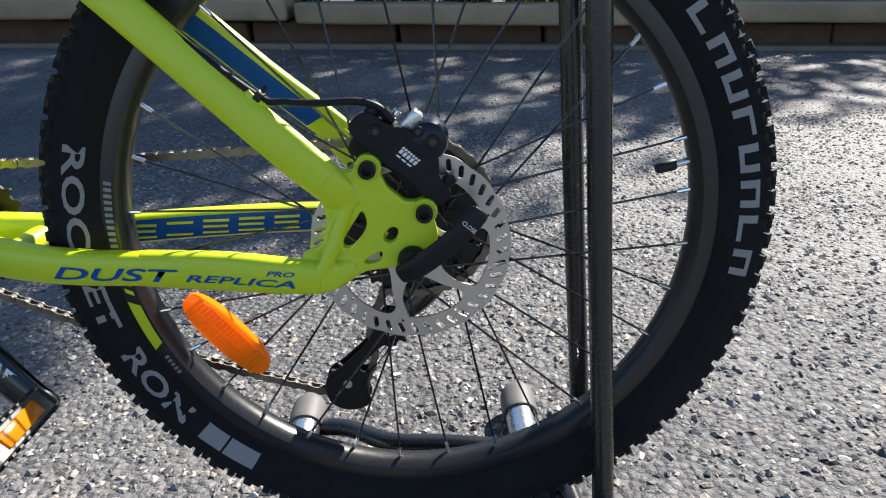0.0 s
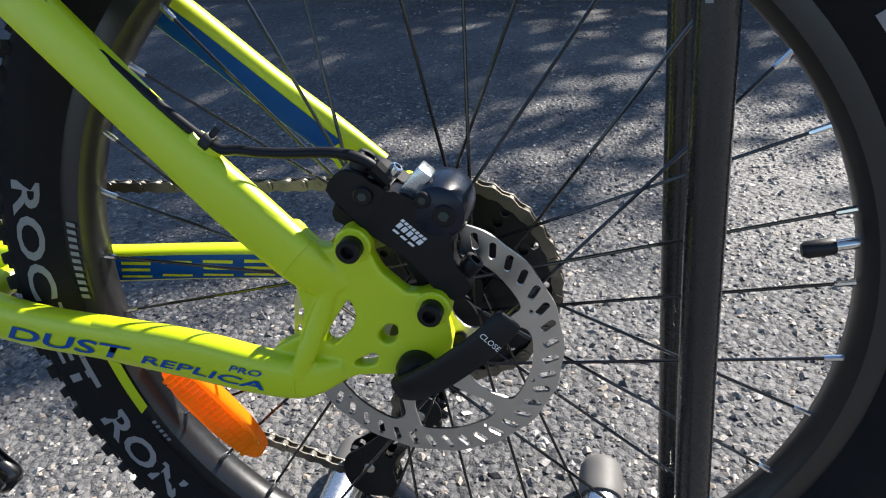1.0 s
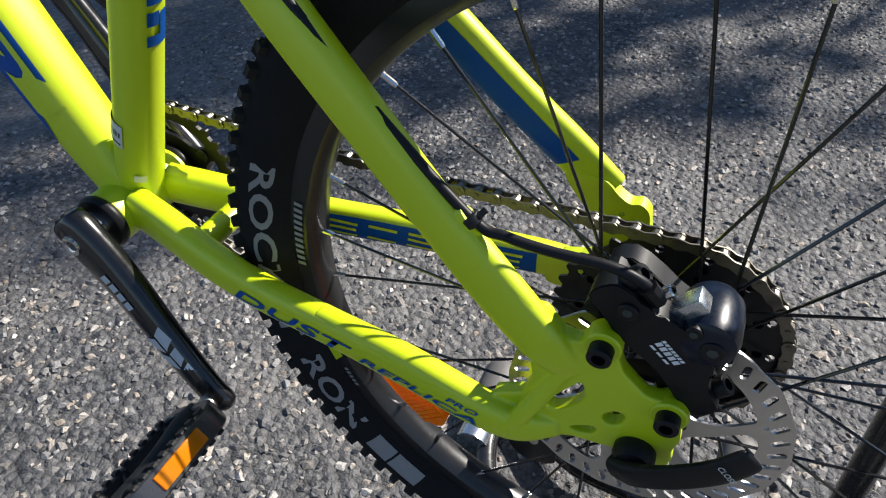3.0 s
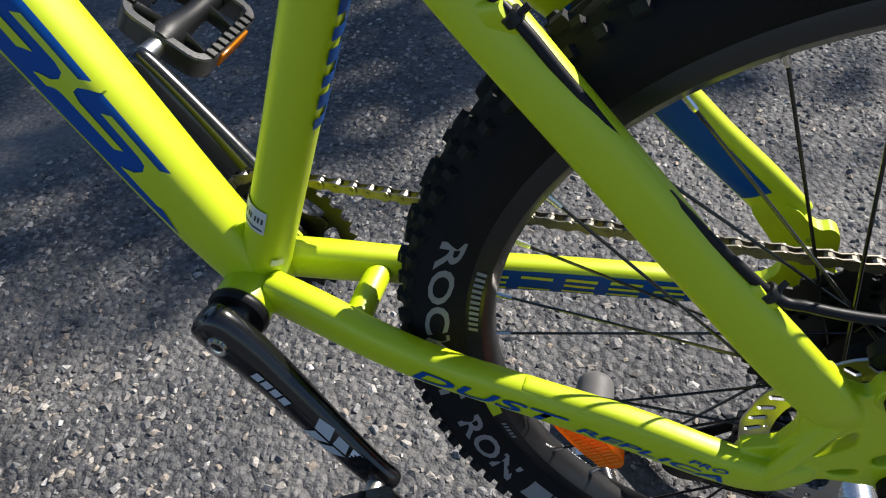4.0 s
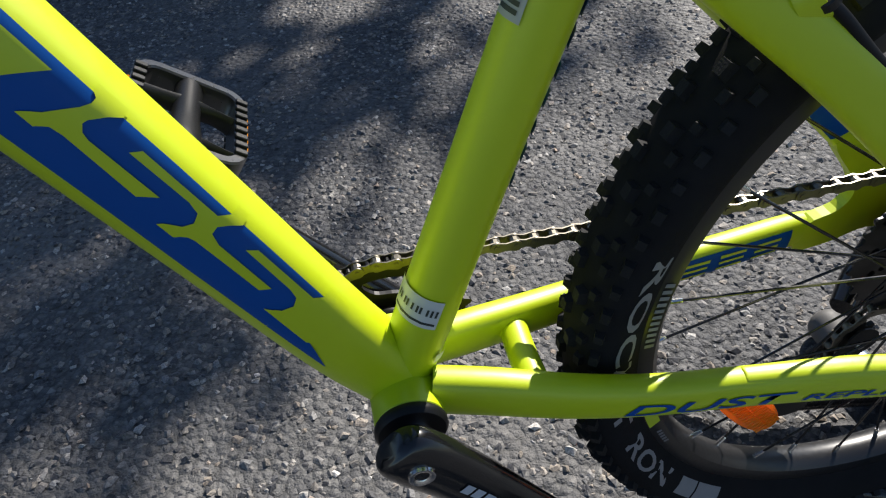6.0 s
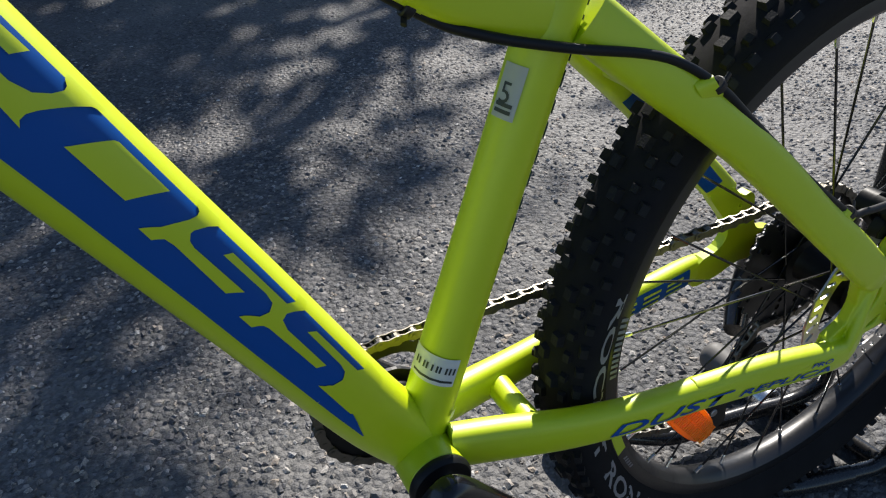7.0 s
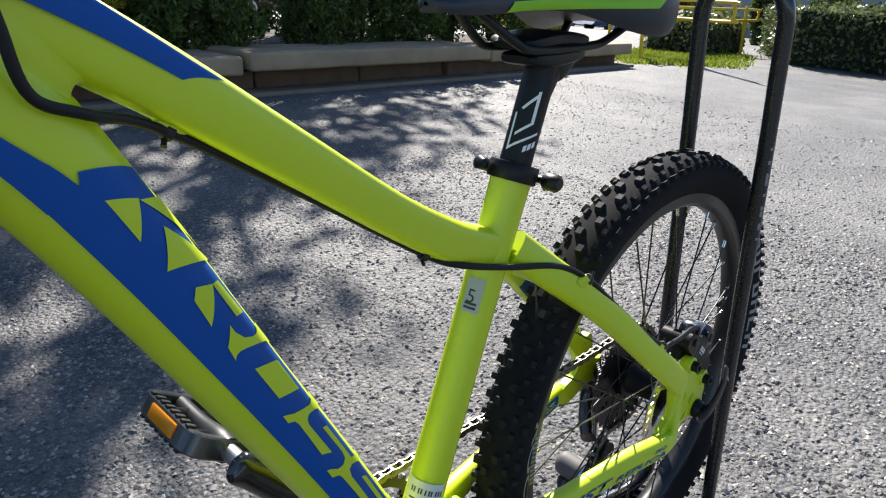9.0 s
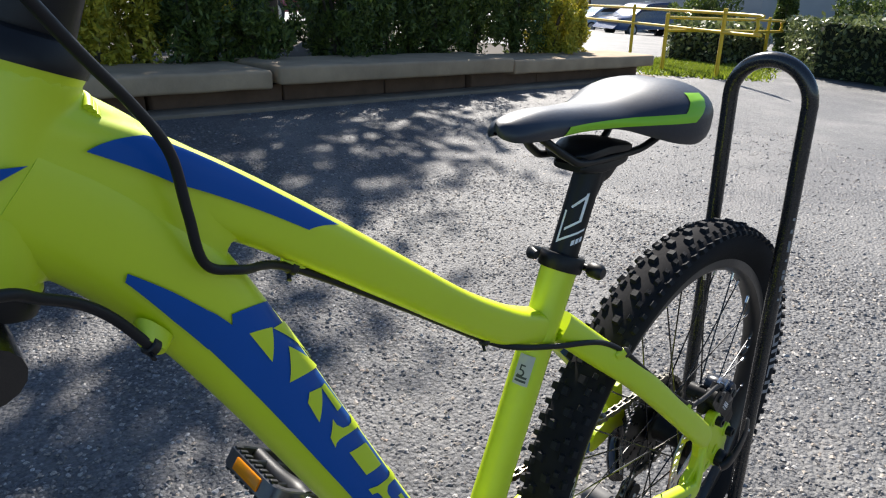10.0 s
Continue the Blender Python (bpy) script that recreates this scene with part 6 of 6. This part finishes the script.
planter_part("kerb_strip", slab_bm(-9.5, 5.8, WALL_Y - 0.10, WALL_Y + 0.07, -0.05, 0.030, 0.01, 0.012, 90), KERBSTONE, "dirty kerb strip along the foot")
bm = bmesh.new()
xs_, ys_ = np.linspace(-9.5, 5.7, 40), np.linspace(WALL_Y + 0.3, 9.5, 14)
grid = [[bm.verts.new((x, y, ground_z(x, y) + 0.18 + 0.05 * noise.noise((x * 2, y * 2, 0)))) for x in xs_] for y in ys_]
for j in range(13):
    for i in range(39):
        bm.faces.new((grid[j][i], grid[j][i + 1], grid[j + 1][i + 1], grid[j + 1][i]))
planter_part("soil", bm, SOIL, "dark planting soil")


# ---- plants ----
def leaf_cloud(centre, radii, count, size, seed, shell=0.55, flat=0.6, clumps=0):
    rng = np.random.default_rng(seed)
    verts, faces = [], []
    blobs = []
    if clumps:
        for k in range(clumps):
            h = 1 - 2 * (k + 0.5) / clumps
            a = 2.4 * k + rng.uniform(-0.3, 0.3)
            q = math.sqrt(1 - h * h)
            blobs.append((np.array([q * math.cos(a), q * math.sin(a), h]) * rng.uniform(0.3, 0.95), rng.uniform(0.22, 0.40)))
    for _ in range(count):
        d = rng.normal(size=3)
        d /= np.linalg.norm(d)
        r = shell + (1 - shell) * rng.random()
        if clumps:
            c, br = blobs[rng.integers(len(blobs))]
            p = c + d * br * rng.random() ** 0.4
        else:
            p = d * r * (1 + 0.22 * noise.noise(Vector(d * 3.1) + Vector((seed, 0, 0))))
        p = p * np.array(radii) + np.array(centre)
        n = rng.normal(size=3) + d * flat
        n /= np.linalg.norm(n)
        t = np.cross(n, rng.normal(size=3))
        t /= np.linalg.norm(t)
        b = np.cross(n, t)
        s = size * rng.uniform(0.6, 1.3)
        o = len(verts)
        verts += [tuple(p - t * s), tuple(p + b * s * 0.45 + n * s * 0.12), tuple(p + t * s), tuple(p - b * s * 0.45 + n * s * 0.12)]
        faces += [(o, o + 1, o + 2), (o, o + 2, o + 3)]
    me = bpy.data.meshes.new("crown")
    me.from_pydata(verts, [], faces)
    return me


BARK = material("bark", (0.07, 0.055, 0.04), 0.9, noise_scale=20, noise_amount=0.4, bump=0.8, bump_scale=40)


def spray_cloud(radii, lift, count, size, seed, clumps=34):
    """Fine upturned sprays in loose clumps, with gaps between them."""
    rng = np.random.default_rng(seed)
    k = np.arange(clumps)
    h = 1 - 2 * (k + 0.5) / clumps
    a = 2.4 * k + rng.uniform(-0.4, 0.4, clumps)
    q = np.sqrt(1 - h * h)
    mid = np.stack([q * np.cos(a), q * np.sin(a), h], 1) * rng.uniform(0.3, 0.98, (clumps, 1))
    wide = rng.uniform(0.16, 0.36, clumps)
    pick = rng.integers(0, clumps, count)
    d = rng.normal(size=(count, 3))
    d /= np.linalg.norm(d, axis=1, keepdims=True)
    p = (mid[pick] + d * (wide[pick] * rng.random(count) ** 0.4)[:, None]) * np.array(radii) + np.array((0, 0, lift))
    t = rng.normal(size=(count, 3)) * 0.7 + d * 0.5 + np.array((0, 0, 0.5))
    t /= np.linalg.norm(t, axis=1, keepdims=True)
    b = np.cross(t, rng.normal(size=(count, 3)))
    b /= np.linalg.norm(b, axis=1, keepdims=True)
    s = (size * rng.uniform(0.6, 1.4, count))[:, None]
    verts = np.stack([p - t * s, p + b * s * 0.34, p + t * s, p - b * s * 0.34], 1).reshape(-1, 3)
    me = bpy.data.meshes.new("crown")
    me.from_pydata(verts.tolist(), [], np.arange(count * 4).reshape(-1, 4).tolist())
    return me


def build_shrub(x, y, rx, ry, rz, mat, seed, label, count=6000, size=0.042, group="shrubs in the planter"):
    g = ground_z(x, y) + (0.17 if y > WALL_Y and x < 5.8 else 0.0)
    ob = empty("shrub", label, "shrub", (x, y, g), group)
    me = spray_cloud((rx, ry, rz * 1.05), rz * 0.80, count, size, seed)
    part("crown", me, mat, ob).data.materials.append(mat)
    rng = random.Random(seed)
    for k in range(5):
        a = rng.uniform(0, 6.28)
        e = Vector((math.cos(a) * rx * 0.5, math.sin(a) * ry * 0.5, rz * 1.2))
        bm = bmesh.new()
        sweep(bm, [(0.03 * math.cos(a), 0.03 * math.sin(a), -0.05), e * 0.5 + Vector((0, 0, 0.05)), e], [(0.018, 0.018), (0.012, 0.012), (0.004, 0.004)], n=6, seg=6, ref=(1, 0.3, 0))
        part("stem", bm, BARK, ob)
    return ob


shrubs = [(-4.9, 4.2, 0.95, 0.5, 0.70, "dark"), (-3.4, 4.2, 0.85, 0.5, 0.65, "dark"), (-1.9, 4.15, 0.80, 0.45, 0.65, "dark"), (-0.75, 4.15, 0.70, 0.42, 0.70, "dark"), (0.15, 4.15, 0.42, 0.40, 0.60, "dark"),
          (0.55, 4.05, 0.24, 0.28, 0.46, "yellow"), (0.88, 4.20, 0.26, 0.30, 0.58, "yellow"), (1.18, 4.05, 0.26, 0.28, 0.42, "dark"), (1.42, 4.35, 0.28, 0.30, 0.62, "yellow"), (1.62, 4.00, 0.22, 0.24, 0.30, "dark"),
          (2.35, 4.10, 0.40, 0.34, 0.55, "dark"), (2.85, 4.25, 0.42, 0.36, 0.80, "dark"), (3.35, 4.15, 0.40, 0.34, 0.50, "dark"), (3.85, 4.20, 0.42, 0.36, 0.72, "dark"), (4.35, 4.10, 0.38, 0.32, 0.60, "dark"), (4.75, 4.00, 0.28, 0.28, 0.42, "yellow"), (5.15, 4.05, 0.24, 0.26, 0.34, "yellow"),
          (0.3, 5.4, 0.8, 0.5, 1.0, "dark"), (3.3, 5.4, 0.6, 0.5, 1.0, "dark"), (4.2, 5.5, 0.6, 0.5, 1.0, "dark")]
for k, (x, y, rx, ry, rz, tone) in enumerate(shrubs):
    build_shrub(x, y, rx, ry, rz, LEAF_YELLOW if tone == "yellow" else LEAF_DARK, 100 + k, "yellow-green leafy shrub in the planter" if tone == "yellow" else "dark green dense shrub in the planter", int(9000 + 26000 * max(0, rx - 0.3)) if rx > 0.3 else 7000, 0.024)
for k, (x, y, rx, rz) in enumerate(((14.4, 7.25, 0.80, 0.85), (16.2, 6.25, 0.30, 0.95), (16.4, 4.75, 0.65, 0.80))):
    build_shrub(x, y, rx, rx, rz, LEAF_DARK, 160 + k, "dark green bush beyond the yellow rails", 6000, 0.05, "bushes beyond the rails")


def build_tree(x, y, h, r, seed, count):
    g = ground_z(x, y) + 0.2
    ob = empty("tree", "added leafy broad tree with its crown out of view", "tree", (x, y, g), "trees behind the planter")
    rng = random.Random(seed)
    bm = bmesh.new()
    sweep(bm, [(0, 0, -0.1), (0.05, 0.02, h * 0.3), (-0.03, 0.05, h * 0.6), (0.04, 0, h * 0.95)], [(0.10, 0.10), (0.075, 0.075), (0.055, 0.055), (0.015, 0.015)], n=16, seg=10, ref=(1, 0.2, 0))
    for k in range(9):
        a, z = 2.4 * k + rng.uniform(-0.4, 0.4), h * (0.45 + 0.05 * k)
        sweep(bm, [(0, 0, z), (math.cos(a) * r * 0.4, math.sin(a) * r * 0.4, z + 0.25), (math.cos(a) * r * 0.85, math.sin(a) * r * 0.85, z + 0.55)], [(0.035, 0.035), (0.022, 0.022), (0.006, 0.006)], n=8, seg=6, ref=(0.2, 0.3, 1))
    part("trunk", bm, BARK, ob)
    me = leaf_cloud((0, 0, h * 0.82), (r, r, h * 0.2), count, 0.085, seed, clumps=44)
    part("crown", me, LEAF_DARK, ob).data.materials.append(LEAF_DARK)


# Added trees with unseen crowns, placed and thinned to dapple the asphalt with shade.
for k, (x, y, h, r, c) in enumerate(((2.2, 5.48, 5.7, 1.35, 2800), (3.65, 6.43, 5.7, 1.3, 1400), (5.1, 7.08, 5.7, 1.4, 1400), (2.4, 7.63, 5.7, 1.6, 2900), (4.2, 8.33, 5.7, 1.5, 1900), (6.0, 8.43, 5.7, 1.1, 2000), (0.5, 6.28, 5.7, 1.5, 3600), (2.95, 4.78, 5.7, 0.42, 240))):
    build_tree(x, y, h, r, 300 + k, c)


# ---- hedges, grass, rails and cars beyond ----
def build_hedge(name, corners, h, seed, label):
    """Clipped hedge: a leafy skin on a near-black filling that paints the inner shade; corners in plan."""
    ob = empty(name, label, "hedge", (*corners[0], ground_z(*corners[0])))
    rng = np.random.default_rng(seed)
    verts, faces = [], []
    p = [np.array(c, float) for c in corners]
    n = len(p)
    ox, oy, oz = ob.location
    for i in range(n):
        a, b = p[i], p[(i + 1) % n]
        L = np.linalg.norm(b - a)
        out = np.array([(b - a)[1], -(b - a)[0]]) / L
        for _ in range(int(L * h * 1500)):
            q = a + (b - a) * rng.random() + out * rng.normal() * 0.05
            z = ground_z(*q) + h * rng.random() ** 0.9
            d = rng.normal(size=3)
            d /= np.linalg.norm(d)
            e = np.cross(d, rng.normal(size=3))
            e /= np.linalg.norm(e)
            s = 0.032 * rng.uniform(0.6, 1.4)
            c = np.array([q[0] - ox, q[1] - oy, z - oz])
            o = len(verts)
            verts += [tuple(c - d * s), tuple(c + e * s * 0.55), tuple(c + d * s), tuple(c - e * s * 0.55)]
            faces.append((o, o + 1, o + 2, o + 3))
    cx, cy = np.mean(p, axis=0)
    for _ in range(2600):
        w = rng.dirichlet(np.ones(n))
        q = sum(wi * pi for wi, pi in zip(w, p))
        d = rng.normal(size=3)
        d /= np.linalg.norm(d)
        e = np.cross(d, rng.normal(size=3))
        e /= np.linalg.norm(e)
        s = 0.045 * rng.uniform(0.6, 1.4)
        c = np.array([q[0] - ox, q[1] - oy, ground_z(*q) + h + rng.normal() * 0.03 - oz])
        o = len(verts)
        verts += [tuple(c - d * s), tuple(c + e * s * 0.55), tuple(c + d * s), tuple(c - e * s * 0.55)]
        faces.append((o, o + 1, o + 2, o + 3))
    me = bpy.data.meshes.new("leaves")
    me.from_pydata(verts, [], faces)
    me.materials.append(LEAF_HEDGE)
    part("leaves", me, LEAF_HEDGE, ob)
    # near-black block: the shade between the leaves, put in as colour
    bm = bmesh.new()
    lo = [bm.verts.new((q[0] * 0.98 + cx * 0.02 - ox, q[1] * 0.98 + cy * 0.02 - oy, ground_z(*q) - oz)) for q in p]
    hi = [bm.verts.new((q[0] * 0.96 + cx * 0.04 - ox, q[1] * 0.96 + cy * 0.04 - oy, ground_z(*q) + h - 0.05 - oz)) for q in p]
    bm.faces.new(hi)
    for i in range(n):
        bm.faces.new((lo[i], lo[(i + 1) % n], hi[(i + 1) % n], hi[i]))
    part("shade_fill", bm, material("hedge_shade_fill", (0.012, 0.018, 0.008), 0.95), ob)


build_hedge("hedge", [(8.35, 2.80), (8.55, 1.95), (7.85, -1.04), (9.97, -1.78), (13.1, 2.4), (10.3, 3.85)], 0.68, 7, "dense clipped green hedge beside the pavement")
build_hedge("hedge", [(8.1, 3.85), (9.6, 3.90), (9.8, 5.15), (8.4, 4.75)], 0.48, 8, "low clipped hedge behind the yellow rails")


def build_grass():
    rng = np.random.default_rng(11)
    verts, faces = [], []
    area = [np.array(c) for c in ((5.85, 3.70), (6.40, 3.10), (7.10, 2.62), (9.3, 3.40), (9.6, 5.3), (7.0, 5.0))]
    for _ in range(15000):
        w = rng.dirichlet(np.ones(6) * 0.8)
        x, y = sum(a * b for a, b in zip(w, area))
        z, h, a = ground_z(x, y), rng.uniform(0.02, 0.065), rng.uniform(0, 6.28)
        dx, dy, bx, by = 0.012 * math.cos(a), 0.012 * math.sin(a), rng.normal() * 0.03, rng.normal() * 0.03
        o = len(verts)
        verts += [(x - dx, y - dy, z), (x + dx, y + dy, z), (x + bx, y + by, z + h)]
        faces.append((o, o + 1, o + 2))
    me = bpy.data.meshes.new("grass")
    me.from_pydata(verts, [], faces)
    me.materials.append(GRASS)
    tagged(new("grass", me), "bright yellow-green grass verge", "grass", kind="stuff")


build_grass()


def build_railing(p, q, h0, h1, posts, ends):
    ob = empty("railing", "yellow painted tubular steel railing", "railing", (*p, ground_z(*p)), "yellow railings")
    ox, oy, oz = ob.location

    def at(f, h):
        x, y = p[0] + (q[0] - p[0]) * f, p[1] + (q[1] - p[1]) * f
        return (x - ox, y - oy, ground_z(x, y) - oz + h)

    for f in posts:
        part("post", tube([at(f, -0.02), at(f, h1 * 0.5), at(f, h1 + 0.045)], 0.022, n=4, seg=10, ref=(1, 0, 0)), YELLOW, ob)
    e, m = ends, (h0 + h1) / 2
    out = -0.035 if e < 0.5 else 0.035
    part("rail", tube([at(1 - round(e), h1), at(0.5, h1), at(e, h1), at(e + out * 0.7, h1 - 0.03), at(e + out, m), at(e + out * 0.7, h0 + 0.03), at(e, h0), at(0.5, h0), at(1 - round(e), h0)], 0.017, n=48, seg=10, ref=(0.3, 1, 0.1)), YELLOW, ob)


build_railing((6.72, 3.20), (8.60, 6.40), 0.49, 0.68, (0.0, 0.55, 1.0), -0.12)
build_railing((6.63, 3.82), (9.09, 3.69), 0.46, 0.60, (0.0, 1.0), 1.12)

GLASS = material("car_glass", (0.02, 0.025, 0.03), 0.05, coat=1.0, specular=0.8)
TYREBLACK = material("car_tyre", (0.02, 0.02, 0.02), 0.7)
LAMPRED = material("tail_lamp", (0.45, 0.01, 0.01), 0.2, coat=1.0)


def build_car(x, y, heading, paint, label, scale=1.0):
    ob = empty("car", label, "car", (x, y, ground_z(x, y)), "parked cars")
    ob.rotation_euler = (0, 0, heading)
    L, W = 4.2 * scale, 1.75 * scale
    prof = [(-2.1, 0.35), (-2.12, 0.62), (-2.05, 0.86), (-1.25, 0.98), (-0.55, 1.40), (0.2, 1.50), (1.25, 1.48), (1.85, 1.05), (2.08, 0.95), (2.12, 0.55), (2.05, 0.32)]
    sm = smooth_outline([(a * scale, b * scale) for a, b in prof], 3)
    bm = bmesh.new()
    rings = []
    for f, s in ((-0.5, 0.93), (-0.46, 0.985), (0.0, 1.0), (0.46, 0.985), (0.5, 0.93)):
        rings.append([bm.verts.new((u * s, f * W * (1 - 0.10 * max(0, v / scale - 0.95) / 0.5), 0.3 * scale + (v - 0.3 * scale) * s)) for u, v in sm])
    for r0, r1 in zip(rings, rings[1:]):
        for k in range(len(sm)):
            bm.faces.new((r0[k], r0[(k + 1) % len(sm)], r1[(k + 1) % len(sm)], r1[k]))
    bm.faces.new(rings[0])
    bm.faces.new(rings[-1])
    body = part("body", bm, paint, ob)
    for sg in (-1, 1):
        bm = plate([(-1.02 * scale, 1.00 * scale), (-0.50 * scale, 1.33 * scale), (0.2 * scale, 1.41 * scale), (1.15 * scale, 1.38 * scale), (1.55 * scale, 1.02 * scale)], [], sg * W * 0.462, sg * W * 0.475)
        part("side_window", bm, GLASS, body, smooth=False)
        for wx in (-1.3, 1.3):
            w = part("wheel", revolve(bmesh.new(), [(0.0, -0.10 * scale), (0.28 * scale, -0.10 * scale), (0.315 * scale, -0.07 * scale), (0.315 * scale, 0.07 * scale), (0.28 * scale, 0.10 * scale), (0.0, 0.10 * scale)], (wx * scale, sg * W * 0.45, 0.315 * scale), "y", 24), TYREBLACK, ob)
            part("hubcap", disc((wx * scale, sg * W * 0.45, 0.315 * scale), 0.19 * scale, sg * 0.10 * scale, sg * 0.115 * scale, 0.01, 18), STEEL, w)
        bm = bmesh.new()
        box(bm, (0.04 * scale, 0.26 * scale, 0.16 * scale), Matrix.Translation((2.10 * scale, sg * W * 0.37, 0.82 * scale)), 0.01)
        part("lamp", bm, LAMPRED, body)
    bm = bmesh.new()
    box(bm, (0.02 * scale, W * 0.72, 0.36 * scale), Matrix.Translation((1.58 * scale, 0, 1.24 * scale)) @ Matrix.Rotation(radians(-38), 4, "Y"), 0.01)
    part("rear_window", bm, GLASS, body)


def car_paint(name, colour):
    return material(name, colour, 0.25, metal=0.2, coat=1.0, noise_scale=2, noise_amount=0.05)


build_car(30.0, 18.3, radians(-19), car_paint("dark_blue_car_paint", (0.010, 0.022, 0.07)), "dark blue estate car parked beyond the rails")
build_car(34.0, 18.0, radians(-12), car_paint("black_car_paint", (0.010, 0.012, 0.014)), "black car parked beyond the rails")
build_car(37.0, 25.2, radians(-30), car_paint("silver_car_paint", (0.30, 0.34, 0.40)), "silver-grey car parked beyond the rails")
build_car(37.0, 28.4, radians(-20), car_paint("blue_car_paint", (0.10, 0.28, 0.46)), "light blue car parked in the distance")
build_car(35.0, 10.2, radians(20), car_paint("white_car_paint", (0.7, 0.7, 0.7)), "white car parked in the distance")
build_car(7.6, 13.4, radians(12), car_paint("red_car_paint", (0.35, 0.03, 0.025)), "dark red car parked behind the planter")

# far row of trees and a plain building that close the view
for k in range(9):
    build_tree(42 + 2.5 * k - 0.25 * k * k, 36 - 4.4 * k, 7.0, 2.8, 400 + k, 1400)


def build_block():
    bm = bmesh.new()
    ob = empty("apartment_block", "pale grey plain building in the distance", "building", (62, 40, ground_z(62, 40)))
    ob.rotation_euler = (0, 0, radians(-35))
    box(bm, (14, 70, 14), Matrix.Translation((0, 0, 7)), 0.05)
    wall = part("wall", bm, material("pale_render", (0.36, 0.36, 0.35), 0.9, noise_scale=0.6, noise_amount=0.2), ob)
    for j in range(4):
        for i in range(14):
            bm = bmesh.new()
            box(bm, (0.12, 1.5, 1.5), Matrix.Translation((-7.05, -31 + 4.7 * i, 2.2 + 3.2 * j)), 0.02)
            part("window", bm, GLASS, ob)


build_block()
